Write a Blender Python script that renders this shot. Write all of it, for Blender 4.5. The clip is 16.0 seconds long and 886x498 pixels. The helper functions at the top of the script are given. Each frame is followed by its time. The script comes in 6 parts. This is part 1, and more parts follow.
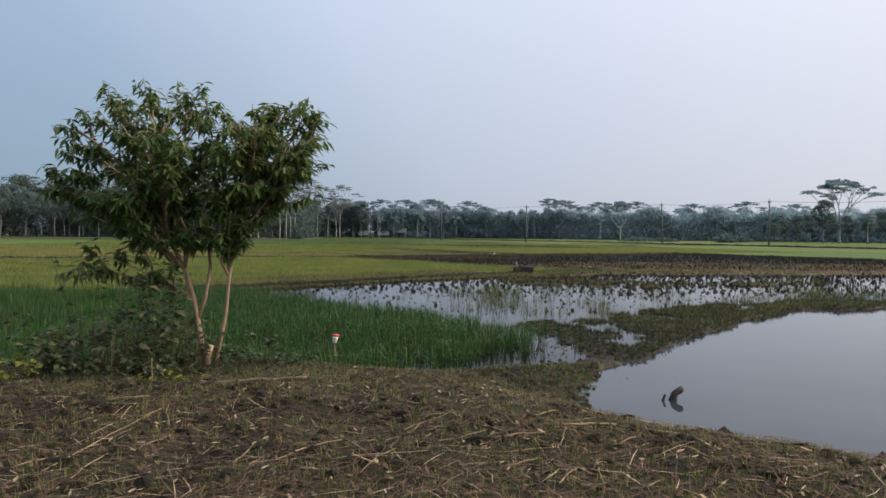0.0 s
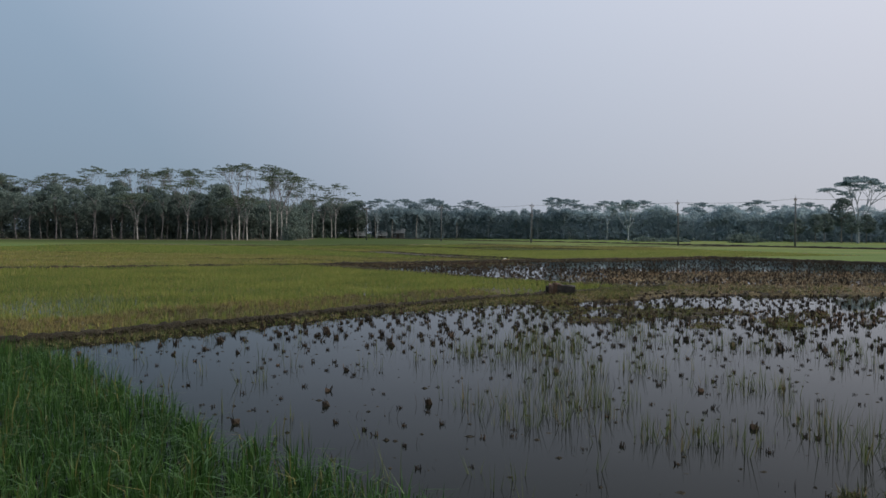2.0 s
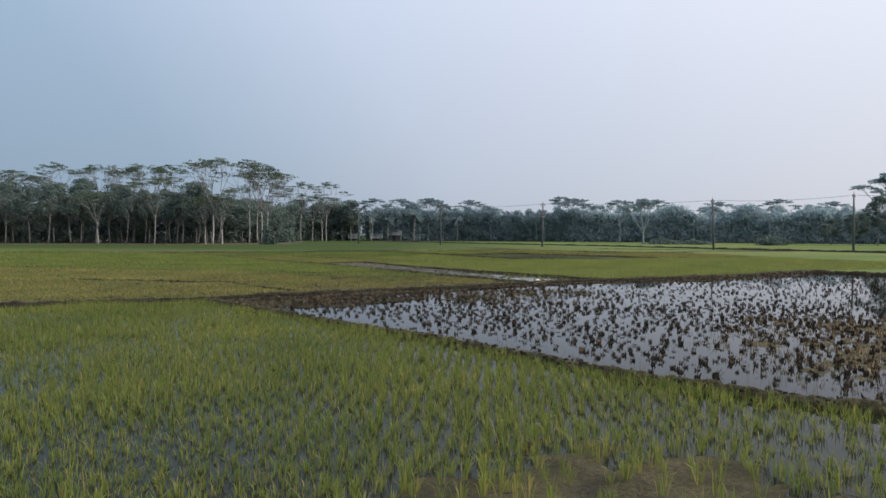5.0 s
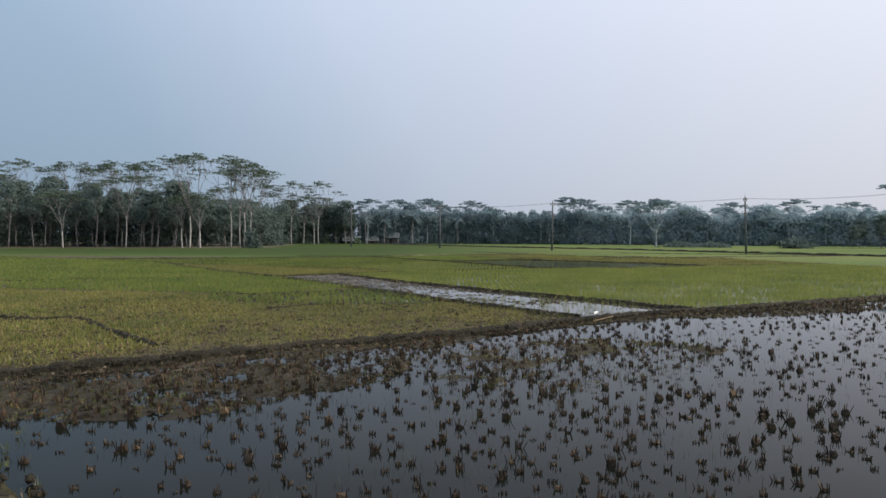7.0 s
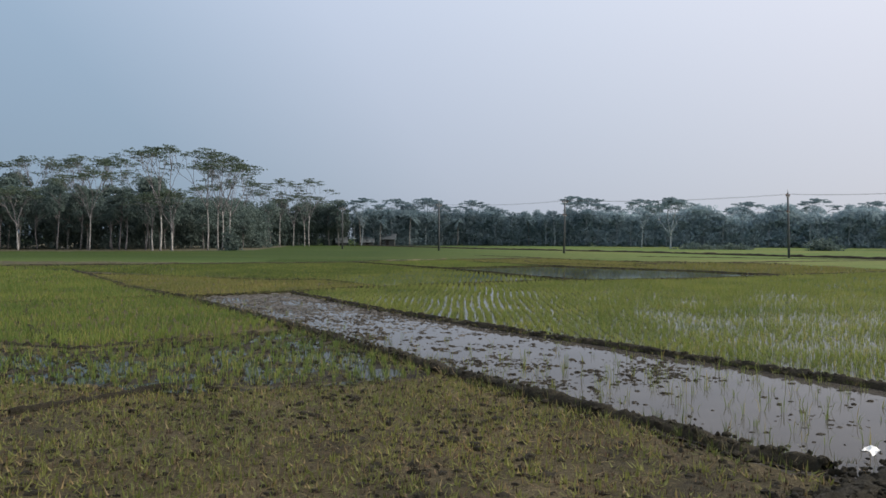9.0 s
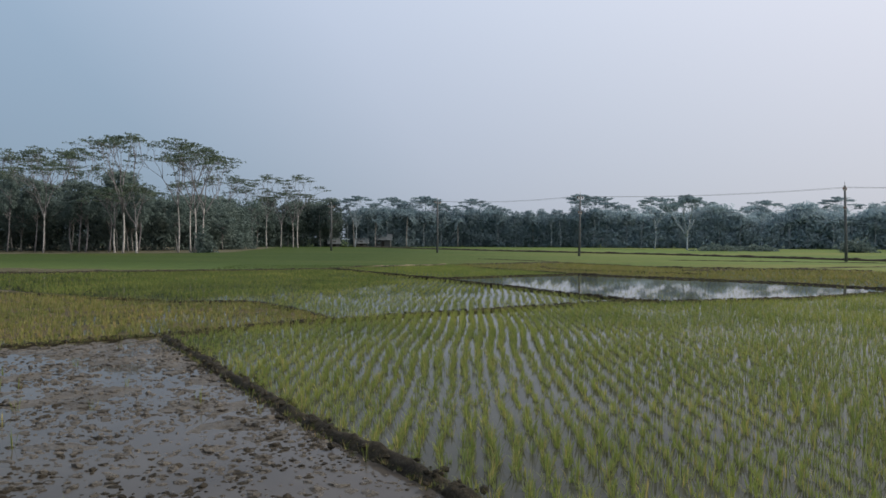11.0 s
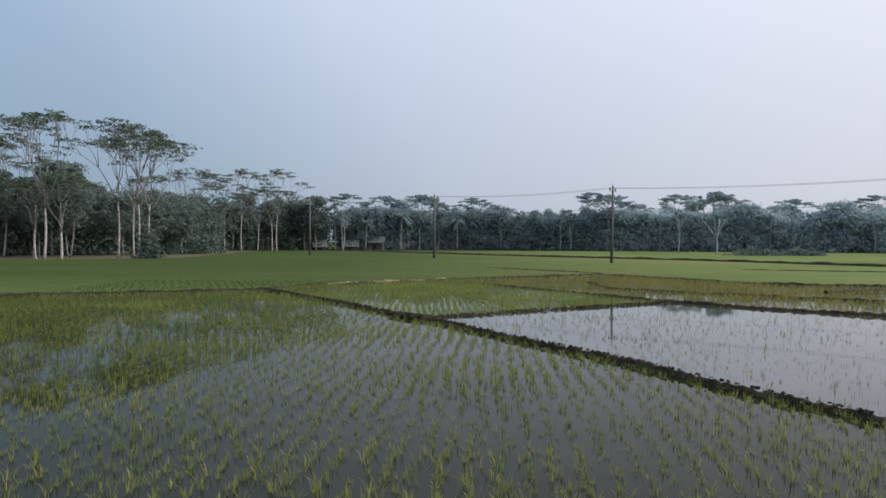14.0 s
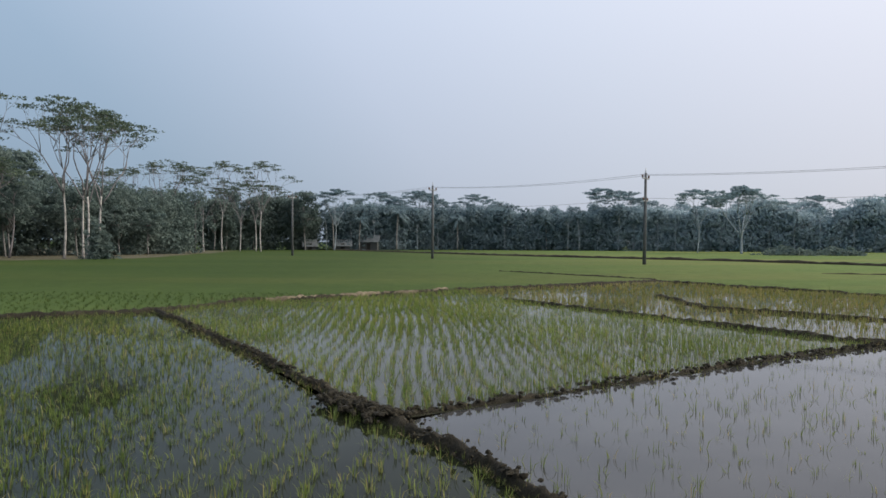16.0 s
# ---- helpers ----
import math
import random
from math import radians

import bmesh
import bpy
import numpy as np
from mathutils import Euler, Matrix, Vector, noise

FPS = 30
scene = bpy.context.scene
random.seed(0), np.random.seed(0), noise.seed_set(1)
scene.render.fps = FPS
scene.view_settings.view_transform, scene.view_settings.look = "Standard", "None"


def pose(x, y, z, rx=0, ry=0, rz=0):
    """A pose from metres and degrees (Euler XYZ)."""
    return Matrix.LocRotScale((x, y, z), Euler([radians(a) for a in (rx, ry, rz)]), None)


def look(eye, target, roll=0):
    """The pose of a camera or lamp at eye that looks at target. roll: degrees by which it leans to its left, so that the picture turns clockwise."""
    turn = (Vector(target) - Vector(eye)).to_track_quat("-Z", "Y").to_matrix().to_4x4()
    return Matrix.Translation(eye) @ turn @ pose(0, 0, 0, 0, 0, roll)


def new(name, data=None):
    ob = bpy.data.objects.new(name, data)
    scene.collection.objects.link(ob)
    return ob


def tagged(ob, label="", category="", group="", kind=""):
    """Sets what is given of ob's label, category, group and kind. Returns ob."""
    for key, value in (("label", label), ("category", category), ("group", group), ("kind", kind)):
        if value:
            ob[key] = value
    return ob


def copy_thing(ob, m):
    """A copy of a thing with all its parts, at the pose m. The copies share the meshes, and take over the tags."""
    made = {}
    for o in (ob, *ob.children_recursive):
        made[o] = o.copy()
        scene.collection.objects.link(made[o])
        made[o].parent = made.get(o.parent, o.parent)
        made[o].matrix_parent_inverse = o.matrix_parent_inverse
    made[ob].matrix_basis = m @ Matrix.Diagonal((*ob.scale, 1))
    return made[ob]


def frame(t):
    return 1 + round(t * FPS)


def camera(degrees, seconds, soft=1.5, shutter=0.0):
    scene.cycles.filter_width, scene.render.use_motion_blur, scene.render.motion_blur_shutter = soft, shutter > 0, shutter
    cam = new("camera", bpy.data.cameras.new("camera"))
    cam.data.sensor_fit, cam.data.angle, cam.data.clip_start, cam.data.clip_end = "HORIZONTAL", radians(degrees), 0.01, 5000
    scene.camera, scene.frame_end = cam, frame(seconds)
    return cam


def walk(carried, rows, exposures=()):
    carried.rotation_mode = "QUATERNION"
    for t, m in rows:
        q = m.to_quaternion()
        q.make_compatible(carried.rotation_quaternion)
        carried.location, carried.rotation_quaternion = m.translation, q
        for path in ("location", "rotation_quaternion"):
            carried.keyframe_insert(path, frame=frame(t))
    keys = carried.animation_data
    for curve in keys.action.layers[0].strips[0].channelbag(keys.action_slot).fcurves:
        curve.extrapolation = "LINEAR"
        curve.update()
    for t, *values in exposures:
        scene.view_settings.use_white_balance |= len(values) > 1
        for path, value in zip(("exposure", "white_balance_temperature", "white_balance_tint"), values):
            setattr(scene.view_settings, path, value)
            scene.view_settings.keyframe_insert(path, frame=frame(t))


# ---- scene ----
cam = camera(63.0, 16.0, soft=1.55)
# seconds, x, y, z, pitch, lean, yaw
PATH = [
    (0, 0.000, 0.000, 1.428, -1.219, 0.606, 0.000),
    (0.5, -0.005, 1.772, 1.429, -1.189, 0.563, 0.006),
    (1, -0.008, 3.711, 1.449, -1.186, 0.524, 0.008),
    (1.5, -0.012, 5.778, 1.481, -1.196, 0.489, 0.008),
    (2, -0.014, 7.946, 1.522, -1.208, 0.457, 0.006),
    (2.5, -0.016, 10.194, 1.567, -1.214, 0.429, 0.002),
    (3, -0.017, 12.509, 1.612, -1.213, 0.403, -0.002),
    (3.5, -0.017, 14.880, 1.656, -1.201, 0.381, -0.006),
    (4, -0.016, 17.300, 1.695, -1.178, 0.362, -0.011),
    (5, -0.012, 22.261, 1.759, -1.108, 0.331, -0.021),
    (6, -0.004, 27.359, 1.798, -1.020, 0.309, -0.031),
    (6.5, 0.002, 29.948, 1.809, -0.976, 0.300, -0.037),
    (7, 0.008, 32.558, 1.815, -0.935, 0.294, -0.044),
    (7.5, 0.015, 35.186, 1.818, -0.898, 0.289, -0.052),
    (8, 0.022, 37.828, 1.817, -0.866, 0.285, -0.061),
    (8.5, 0.030, 40.479, 1.814, -0.840, 0.282, -0.072),
    (9, 0.038, 43.135, 1.810, -0.819, 0.281, -0.084),
    (9.5, 0.047, 45.796, 1.806, -0.802, 0.280, -0.099),
    (10, 0.056, 48.457, 1.803, -0.787, 0.279, -0.115),
    (11, 0.073, 53.782, 1.802, -0.756, 0.279, -0.156),
    (12, 0.088, 59.109, 1.806, -0.708, 0.279, -0.204),
    (12.5, 0.094, 61.775, 1.809, -0.674, 0.278, -0.232),
    (13, 0.100, 64.444, 1.811, -0.634, 0.277, -0.260),
    (13.5, 0.103, 67.114, 1.809, -0.588, 0.275, -0.289),
    (14, 0.106, 69.780, 1.800, -0.541, 0.272, -0.319),
    (14.5, 0.106, 72.433, 1.781, -0.500, 0.268, -0.347),
    (15, 0.104, 75.058, 1.748, -0.475, 0.263, -0.373),
    (15.5, 0.100, 77.632, 1.694, -0.480, 0.256, -0.395),
    (16, 0.093, 80.121, 1.614, -0.534, 0.247, -0.412),
]
walk(cam, [(t, pose(x, y, z, 90 + pitch, 0, yaw) @ pose(0, 0, 0, 0, 0, lean)) for t, x, y, z, pitch, lean, yaw in PATH],
     exposures=[(0.0, 0.05), (0.5, -0.05), (1.0, -0.25), (2.5, -0.31), (3.0, -0.1), (3.5, 0.02), (4.0, 0.03), (8.0, 0.0), (8.5, -0.03), (9.0, -0.08), (9.5, -0.16), (10.0, -0.2), (11.0, -0.12), (12.3, 0.0), (16.0, 0.0)])

# ---- light ----
SUN_ELEVATION, SUN_AZIMUTH = 36.0, 85.0  # degrees; azimuth clockwise from +y
world = bpy.data.worlds.new("hazy_sky")
scene.world = world
world.use_nodes = True
wn = world.node_tree
wn.nodes.clear()
sky = wn.nodes.new("ShaderNodeTexSky")
sky.sky_type = "NISHITA"
sky.sun_disc = False
sky.sun_elevation = radians(SUN_ELEVATION)
sky.sun_rotation = radians(SUN_AZIMUTH)
sky.air_density, sky.dust_density, sky.ozone_density = 1.0, 2.0, 2.0


def wnode(kind, operation=None, **ins):
    n = wn.nodes.new(kind)
    if operation:
        n.operation = operation
    return n


# thick morning haze: brightest round the sun, blue-grey away from it
_a, _e = radians(SUN_AZIMUTH), radians(SUN_ELEVATION)
SUN_DIR = Vector((math.sin(_a) * math.cos(_e), math.cos(_a) * math.cos(_e), math.sin(_e)))
coord = wn.nodes.new("ShaderNodeTexCoord")
toward = wnode("ShaderNodeVectorMath", "DOT_PRODUCT")
toward.inputs[1].default_value = look((0, 0, 0), SUN_DIR).to_3x3() @ Vector((math.sin(radians(7)), 0, -math.cos(radians(7))))  # the glow in the haze lies a little beside the sun
wn.links.new(coord.outputs["Generated"], toward.inputs[0])
span = wn.nodes.new("ShaderNodeMapRange")
span.inputs["From Min"].default_value = -1.0
wn.links.new(toward.outputs["Value"], span.inputs["Value"])
haze = wn.nodes.new("ShaderNodeValToRGB")
e = haze.color_ramp.elements
e[0].position, e[0].color = 0.0, (0.27, 0.38, 0.53, 1)
e[1].position, e[1].color = 1.0, (3.0, 2.8, 2.5, 1)
for p, c in ((0.25, (0.30, 0.42, 0.57)), (0.36, (0.35, 0.47, 0.62)), (0.5, (0.56, 0.64, 0.79)), (0.62, (0.66, 0.72, 0.85)), (0.74, (0.76, 0.79, 0.9)), (0.86, (0.87, 0.88, 0.95)), (0.93, (1.35, 1.3, 1.25))):
    x = e.new(p)
    x.color = (*c, 1)
wn.links.new(span.outputs[0], haze.inputs["Fac"])
bg = wn.nodes.new("ShaderNodeBackground")
bg.inputs["Strength"].default_value = 0.06
bg_haze = wn.nodes.new("ShaderNodeBackground")
bg_haze.inputs["Strength"].default_value = 1.13
both = wn.nodes.new("ShaderNodeMixShader")
both.inputs[0].default_value = 0.86
wo = wn.nodes.new("ShaderNodeOutputWorld")
wn.links.new(sky.outputs[0], bg.inputs["Color"])
# the haze is greyer and a little darker low over the land
split = wn.nodes.new("ShaderNodeSeparateXYZ")
wn.links.new(coord.outputs["Generated"], split.inputs[0])
low = wn.nodes.new("ShaderNodeValToRGB")
low.color_ramp.elements[0].position, low.color_ramp.elements[0].color = 0.0, (0.80, 0.78, 0.76, 1)
low.color_ramp.elements[1].position, low.color_ramp.elements[1].color = 0.3, (1.03, 1.03, 1.03, 1)
overhead = low.color_ramp.elements.new(0.85)
overhead.color = (1.45, 1.42, 1.38, 1)
wn.links.new(split.outputs["Z"], low.inputs["Fac"])
veil = wn.nodes.new("ShaderNodeMix")
veil.data_type, veil.blend_type = "RGBA", "MULTIPLY"
veil.inputs[0].default_value = 1.0
wn.links.new(haze.outputs[0], veil.inputs[6])
wn.links.new(low.outputs[0], veil.inputs[7])
wn.links.new(veil.outputs[2], bg_haze.inputs["Color"])
wn.links.new(bg.outputs[0], both.inputs[1])
wn.links.new(bg_haze.outputs[0], both.inputs[2])
wn.links.new(both.outputs[0], wo.inputs["Surface"])
sun_data = bpy.data.lights.new("sun", "SUN")
sun_data.energy, sun_data.angle, sun_data.color = 2.3, radians(14), (1.0, 0.93, 0.82)
sun = new("sun", sun_data)
sun.matrix_world = look(tuple(SUN_DIR * 50), (0, 0, 0))

# ---- materials ----
def mat(name):
    m = bpy.data.materials.new(name)
    m.use_nodes = True
    t = m.node_tree
    return m, t, t.nodes["Principled BSDF"]


def node(t, kind, **ins):
    n = t.nodes.new(kind)
    for k, v in ins.items():
        n.inputs[k.replace("_", " ")].default_value = v
    return n


def noise_tex(t, scale, detail=5.0, rough=0.6, stretch=None):
    n = node(t, "ShaderNodeTexNoise", Scale=scale, Detail=detail, Roughness=rough)
    g = t.nodes.new("ShaderNodeNewGeometry")
    if stretch:
        mp = t.nodes.new("ShaderNodeMapping")
        mp.inputs["Scale"].default_value = stretch
        t.links.new(g.outputs["Position"], mp.inputs["Vector"])
        t.links.new(mp.outputs[0], n.inputs["Vector"])
    else:
        t.links.new(g.outputs["Position"], n.inputs["Vector"])
    return n


def ramp(t, source, stops):
    r = t.nodes.new("ShaderNodeValToRGB")
    e = r.color_ramp.elements
    e[0].position, e[0].color = stops[0][0], (*stops[0][1], 1)
    e[1].position, e[1].color = stops[-1][0], (*stops[-1][1], 1)
    for p, c in stops[1:-1]:
        x = e.new(p)
        x.color = (*c, 1)
    t.links.new(source, r.inputs["Fac"])
    return r


def mix(t, fac, a, b, mode="MIX"):
    n = t.nodes.new("ShaderNodeMix")
    n.data_type, n.blend_type = "RGBA", mode
    for sock, v in ((n.inputs[0], fac), (n.inputs[6], a), (n.inputs[7], b)):
        if isinstance(v, (float, int)):
            sock.default_value = v
        elif isinstance(v, tuple):
            sock.default_value = (*v, 1)
        else:
            t.links.new(v, sock)
    return n.outputs[2]


def bump(t, bsdf, source, strength, distance):
    b = node(t, "ShaderNodeBump", Strength=strength, Distance=distance)
    t.links.new(source, b.inputs["Height"])
    t.links.new(b.outputs[0], bsdf.inputs["Normal"])


def soil(name, dark, mid, light, rough=0.85, big=0.6, fine=14.0, relief=0.03, wet=0.0, gloss=0.3, grain=0.45):
    """Earth: patches at two scales, fine relief, damp glossy hollows by 'wet'."""
    m, t, b = mat(name)
    n1, n2 = noise_tex(t, big, 6), noise_tex(t, fine, 8, 0.7)
    c1 = ramp(t, n1.outputs[0], [(0.3, dark), (0.5, mid), (0.72, light)])
    c2 = ramp(t, n2.outputs[0], [(0.3, (grain, grain * 0.94, grain * 0.9)), (0.68, (1.6 - grain, 1.57 - grain, 1.5 - grain))])
    t.links.new(mix(t, 1.0, c1.outputs[0], c2.outputs[0], "MULTIPLY"), b.inputs["Base Color"])
    b.inputs["Roughness"].default_value = rough
    b.inputs["Specular IOR Level"].default_value = gloss
    if wet:
        n3 = noise_tex(t, big * 2.3, 4)
        r = ramp(t, n3.outputs[0], [(0.42, (rough - wet,) * 3), (0.6, (rough,) * 3)])
        t.links.new(r.outputs[0], b.inputs["Roughness"])
    bump(t, b, n2.outputs[0], 0.9, relief)
    return m


def blades_mat(name, low, high, dead=None, amount=0.12, trans=0.3, rough=0.5):
    """Leaf blades: every blade its own tint, some of them dead, light shining through."""
    m, t, b = mat(name)
    g = t.nodes.new("ShaderNodeNewGeometry")
    stops = [(0.0, low), (1.0, high)] if dead is None else [(0.0, dead), (amount, dead), (amount + 0.03, low), (1.0, high)]
    r = ramp(t, g.outputs["Random Per Island"], stops)
    n1 = noise_tex(t, 0.35, 4)
    c2 = ramp(t, n1.outputs[0], [(0.32, (0.72, 0.78, 0.75)), (0.68, (1.2, 1.12, 1.0))])
    c = mix(t, 1.0, r.outputs[0], c2.outputs[0], "MULTIPLY")
    t.links.new(c, b.inputs["Base Color"])
    b.inputs["Roughness"].default_value = rough
    b.inputs["Specular IOR Level"].default_value = 0.25
    tr = t.nodes.new("ShaderNodeBsdfTranslucent")
    t.links.new(c, tr.inputs["Color"])
    ms = node(t, "ShaderNodeMixShader", Fac=trans)
    t.links.new(b.outputs[0], ms.inputs[1])
    t.links.new(tr.outputs[0], ms.inputs[2])
    t.links.new(ms.outputs[0], t.nodes["Material Output"].inputs["Surface"])
    return m


def plain(name, colour, rough=0.6, var=0.15, scale=8.0, metal=0.0, relief=0.0, stretch=None):
    m, t, b = mat(name)
    n1 = noise_tex(t, scale, 6, 0.65, stretch)
    lo = tuple(c * (1 - 2 * var) for c in colour)
    hi = tuple(c * (1 + 1.5 * var) for c in colour)
    r = ramp(t, n1.outputs[0], [(0.3, lo), (0.7, hi)])
    t.links.new(r.outputs[0], b.inputs["Base Color"])
    b.inputs["Roughness"].default_value, b.inputs["Metallic"].default_value = rough, metal
    if relief:
        bump(t, b, n1.outputs[0], 0.8, relief)
    return m


def water_mat(name, colour, ripple=0.0, rough=0.03, ior=1.2):
    m, t, b = mat(name)
    n1 = noise_tex(t, 0.8, 3)
    r = ramp(t, n1.outputs[0], [(0.3, tuple(c * 0.75 for c in colour)), (0.7, tuple(c * 1.25 for c in colour))])
    t.links.new(r.outputs[0], b.inputs["Base Color"])
    b.inputs["Roughness"].default_value = rough
    b.inputs["IOR"].default_value = ior
    n2 = noise_tex(t, 5.0, 2)
    if ripple:
        bump(t, b, n2.outputs[0], ripple, 0.01)
    return m


M_MUD = soil("wet_mud", (0.022, 0.019, 0.013), (0.043, 0.036, 0.024), (0.078, 0.064, 0.044), 0.8, 1.3, 24, 0.09, wet=0.15, gloss=0.2)
M_MUDGREEN = soil("mud_with_algae", (0.04, 0.037, 0.021), (0.08, 0.073, 0.037), (0.135, 0.116, 0.067), 0.85, 1.6, 26, 0.09, wet=0.1, gloss=0.2, grain=0.2)
M_BANK = soil("dry_bank_soil", (0.02, 0.016, 0.01), (0.05, 0.036, 0.021), (0.125, 0.09, 0.056), 0.95, 2.4, 34, 0.16, grain=0.05)
M_YSOIL = soil("pale_paddy_soil", (0.045, 0.038, 0.019), (0.088, 0.072, 0.036), (0.135, 0.11, 0.06), 0.9, 0.9, 26, 0.08, grain=0.2)
M_SILT = soil("pale_wet_silt", (0.05, 0.045, 0.037), (0.085, 0.076, 0.063), (0.125, 0.112, 0.095), 0.7, 1.2, 22, 0.05, wet=0.3, gloss=0.4, grain=0.3)
M_SAND = soil("pale_dry_earth", (0.05, 0.05, 0.03), (0.085, 0.08, 0.05), (0.13, 0.115, 0.075), 0.95, 0.7, 12, 0.03)
M_DYKE = soil("dyke_clay", (0.015, 0.013, 0.008), (0.03, 0.026, 0.0155), (0.062, 0.052, 0.033), 0.9, 2.5, 30, 0.08, grain=0.3)
M_DYKEPALE = soil("dry_dyke_clay", (0.09, 0.075, 0.055), (0.16, 0.135, 0.1), (0.26, 0.225, 0.17), 0.95, 1.5, 20, 0.04)


def far_field_mat():
    """Unbroken far rice: deep green before the tall trees, paler and yellower to the east, in broad plots."""
    m, t, b = mat("far_paddy_green")
    n1 = noise_tex(t, 0.035, 3, 0.5, (0.6, 1.6, 1))
    n2 = noise_tex(t, 0.9, 8, 0.75)
    n3 = noise_tex(t, 0.11, 4, 0.5, (0.35, 1.3, 1))
    pale = ramp(t, n1.outputs[0], [(0.34, (0.068, 0.108, 0.03)), (0.5, (0.09, 0.13, 0.037)), (0.6, (0.125, 0.138, 0.046)), (0.7, (0.094, 0.13, 0.039))])
    rich = ramp(t, n3.outputs[0], [(0.3, (0.027, 0.049, 0.0085)), (0.55, (0.034, 0.056, 0.0105)), (0.72, (0.047, 0.064, 0.014))])
    g = t.nodes.new("ShaderNodeNewGeometry")
    at = t.nodes.new("ShaderNodeSeparateXYZ")
    t.links.new(g.outputs["Position"], at.inputs[0])
    east = node(t, "ShaderNodeMapRange", From_Min=-8.0, From_Max=26.0)
    t.links.new(at.outputs["X"], east.inputs["Value"])
    north = node(t, "ShaderNodeMapRange", From_Min=108.0, From_Max=82.0)
    t.links.new(at.outputs["Y"], north.inputs["Value"])
    grown = t.nodes.new("ShaderNodeMath")
    grown.operation = "MAXIMUM"
    t.links.new(east.outputs[0], grown.inputs[0])
    t.links.new(north.outputs[0], grown.inputs[1])
    c1 = mix(t, grown.outputs[0], rich.outputs[0], pale.outputs[0])
    c2 = ramp(t, n2.outputs[0], [(0.3, (0.7, 0.74, 0.66)), (0.7, (1.2, 1.16, 1.12))])
    t.links.new(mix(t, 1.0, c1, c2.outputs[0], "MULTIPLY"), b.inputs["Base Color"])
    b.inputs["Roughness"].default_value = 0.9
    b.inputs["Specular IOR Level"].default_value = 0.1
    bump(t, b, n2.outputs[0], 0.6, 0.12)
    return m


M_FAR = far_field_mat()
M_WATER = water_mat("clear_paddy_water", (0.006, 0.0072, 0.0058), 0.012, 0.03, 1.132)
M_STUBWATER = water_mat("bright_stubble_water", (0.0065, 0.0078, 0.0062), 0.012, 0.03, 1.126)
M_OPENWATER = water_mat("open_silty_water", (0.04, 0.04, 0.04), 0.012, 0.03, 1.26)
M_MUDWATER = water_mat("muddy_paddy_water", (0.034, 0.035, 0.024), 0.015, 0.03, 1.15)
M_POND = water_mat("pond_water", (0.03, 0.035, 0.041), 0.01, 0.02, 1.24)
M_DARKWATER = water_mat("dark_paddy_water", (0.013, 0.016, 0.009), 0.012, 0.03, 1.125)
M_STRIPWATER = water_mat("silty_strip_water", (0.055, 0.05, 0.045), 0.012, 0.03, 1.18)
M_RICE_DARK = blades_mat("tall_rice_green", (0.019, 0.056, 0.014), (0.048, 0.112, 0.026), (0.13, 0.13, 0.045), 0.05)
M_SPITGRASS = blades_mat("rank_wet_grass", (0.016, 0.026, 0.01), (0.05, 0.064, 0.024), (0.085, 0.066, 0.036), 0.15)
M_RICE_YOUNG = blades_mat("young_rice_green", (0.115, 0.165, 0.036), (0.215, 0.25, 0.072), (0.34, 0.28, 0.11), 0.1, 0.5)
M_RICE_LIGHT = blades_mat("light_rice_green", (0.125, 0.18, 0.042), (0.24, 0.28, 0.085), (0.34, 0.3, 0.12), 0.12, 0.5)
M_RICE_DEEP = blades_mat("deep_rice_green", (0.037, 0.066, 0.014), (0.06, 0.088, 0.021), (0.1, 0.12, 0.04), 0.03, 0.45)
M_RICE_FAR = blades_mat("far_rice_green", (0.094, 0.145, 0.043), (0.148, 0.192, 0.068), (0.26, 0.235, 0.1), 0.07, 0.5)
M_RICE_MID = blades_mat("growing_rice_green", (0.105, 0.165, 0.036), (0.185, 0.24, 0.066), (0.3, 0.27, 0.1), 0.12, 0.42)
M_RICE_THICK = blades_mat("thick_rice_green", (0.06, 0.1, 0.022), (0.11, 0.155, 0.04), (0.2, 0.2, 0.07), 0.06, 0.4)
M_RICE_YELLOW = blades_mat("yellowing_rice", (0.125, 0.15, 0.04), (0.24, 0.245, 0.082), (0.3, 0.23, 0.115), 0.16, 0.42)
M_SHOOT = blades_mat("sprouting_shoots", (0.045, 0.07, 0.022), (0.105, 0.13, 0.045), (0.16, 0.13, 0.06), 0.15, 0.35)
M_MOSS = blades_mat("mossy_algae_tufts", (0.06, 0.066, 0.018), (0.225, 0.22, 0.065), (0.08, 0.055, 0.03), 0.2, 0.35)
M_GRASS = blades_mat("bank_grass", (0.035, 0.055, 0.013), (0.13, 0.155, 0.048), (0.27, 0.21, 0.12), 0.22)
M_WILTED = blades_mat("wilted_weeds", (0.08, 0.078, 0.03), (0.29, 0.25, 0.115), (0.08, 0.06, 0.035), 0.2)
M_STUBBLE = blades_mat("rotting_stubble", (0.009, 0.007, 0.005), (0.03, 0.021, 0.014), (0.07, 0.045, 0.03), 0.08, 0.0, 0.75)
M_STUBBLE_DARK = blades_mat("dark_brown_stubble", (0.012, 0.009, 0.006), (0.042, 0.029, 0.019), (0.1, 0.068, 0.044), 0.1, 0.0, 0.8)
M_STUBBLE_BROWN = blades_mat("dry_stubble", (0.1, 0.075, 0.05), (0.27, 0.2, 0.13), (0.36, 0.28, 0.19), 0.16, 0.0, 0.8)
M_STUBBLE_RED = blades_mat("reddish_stubble", (0.03, 0.02, 0.014), (0.105, 0.066, 0.045), (0.2, 0.14, 0.09), 0.12, 0.0, 0.8)
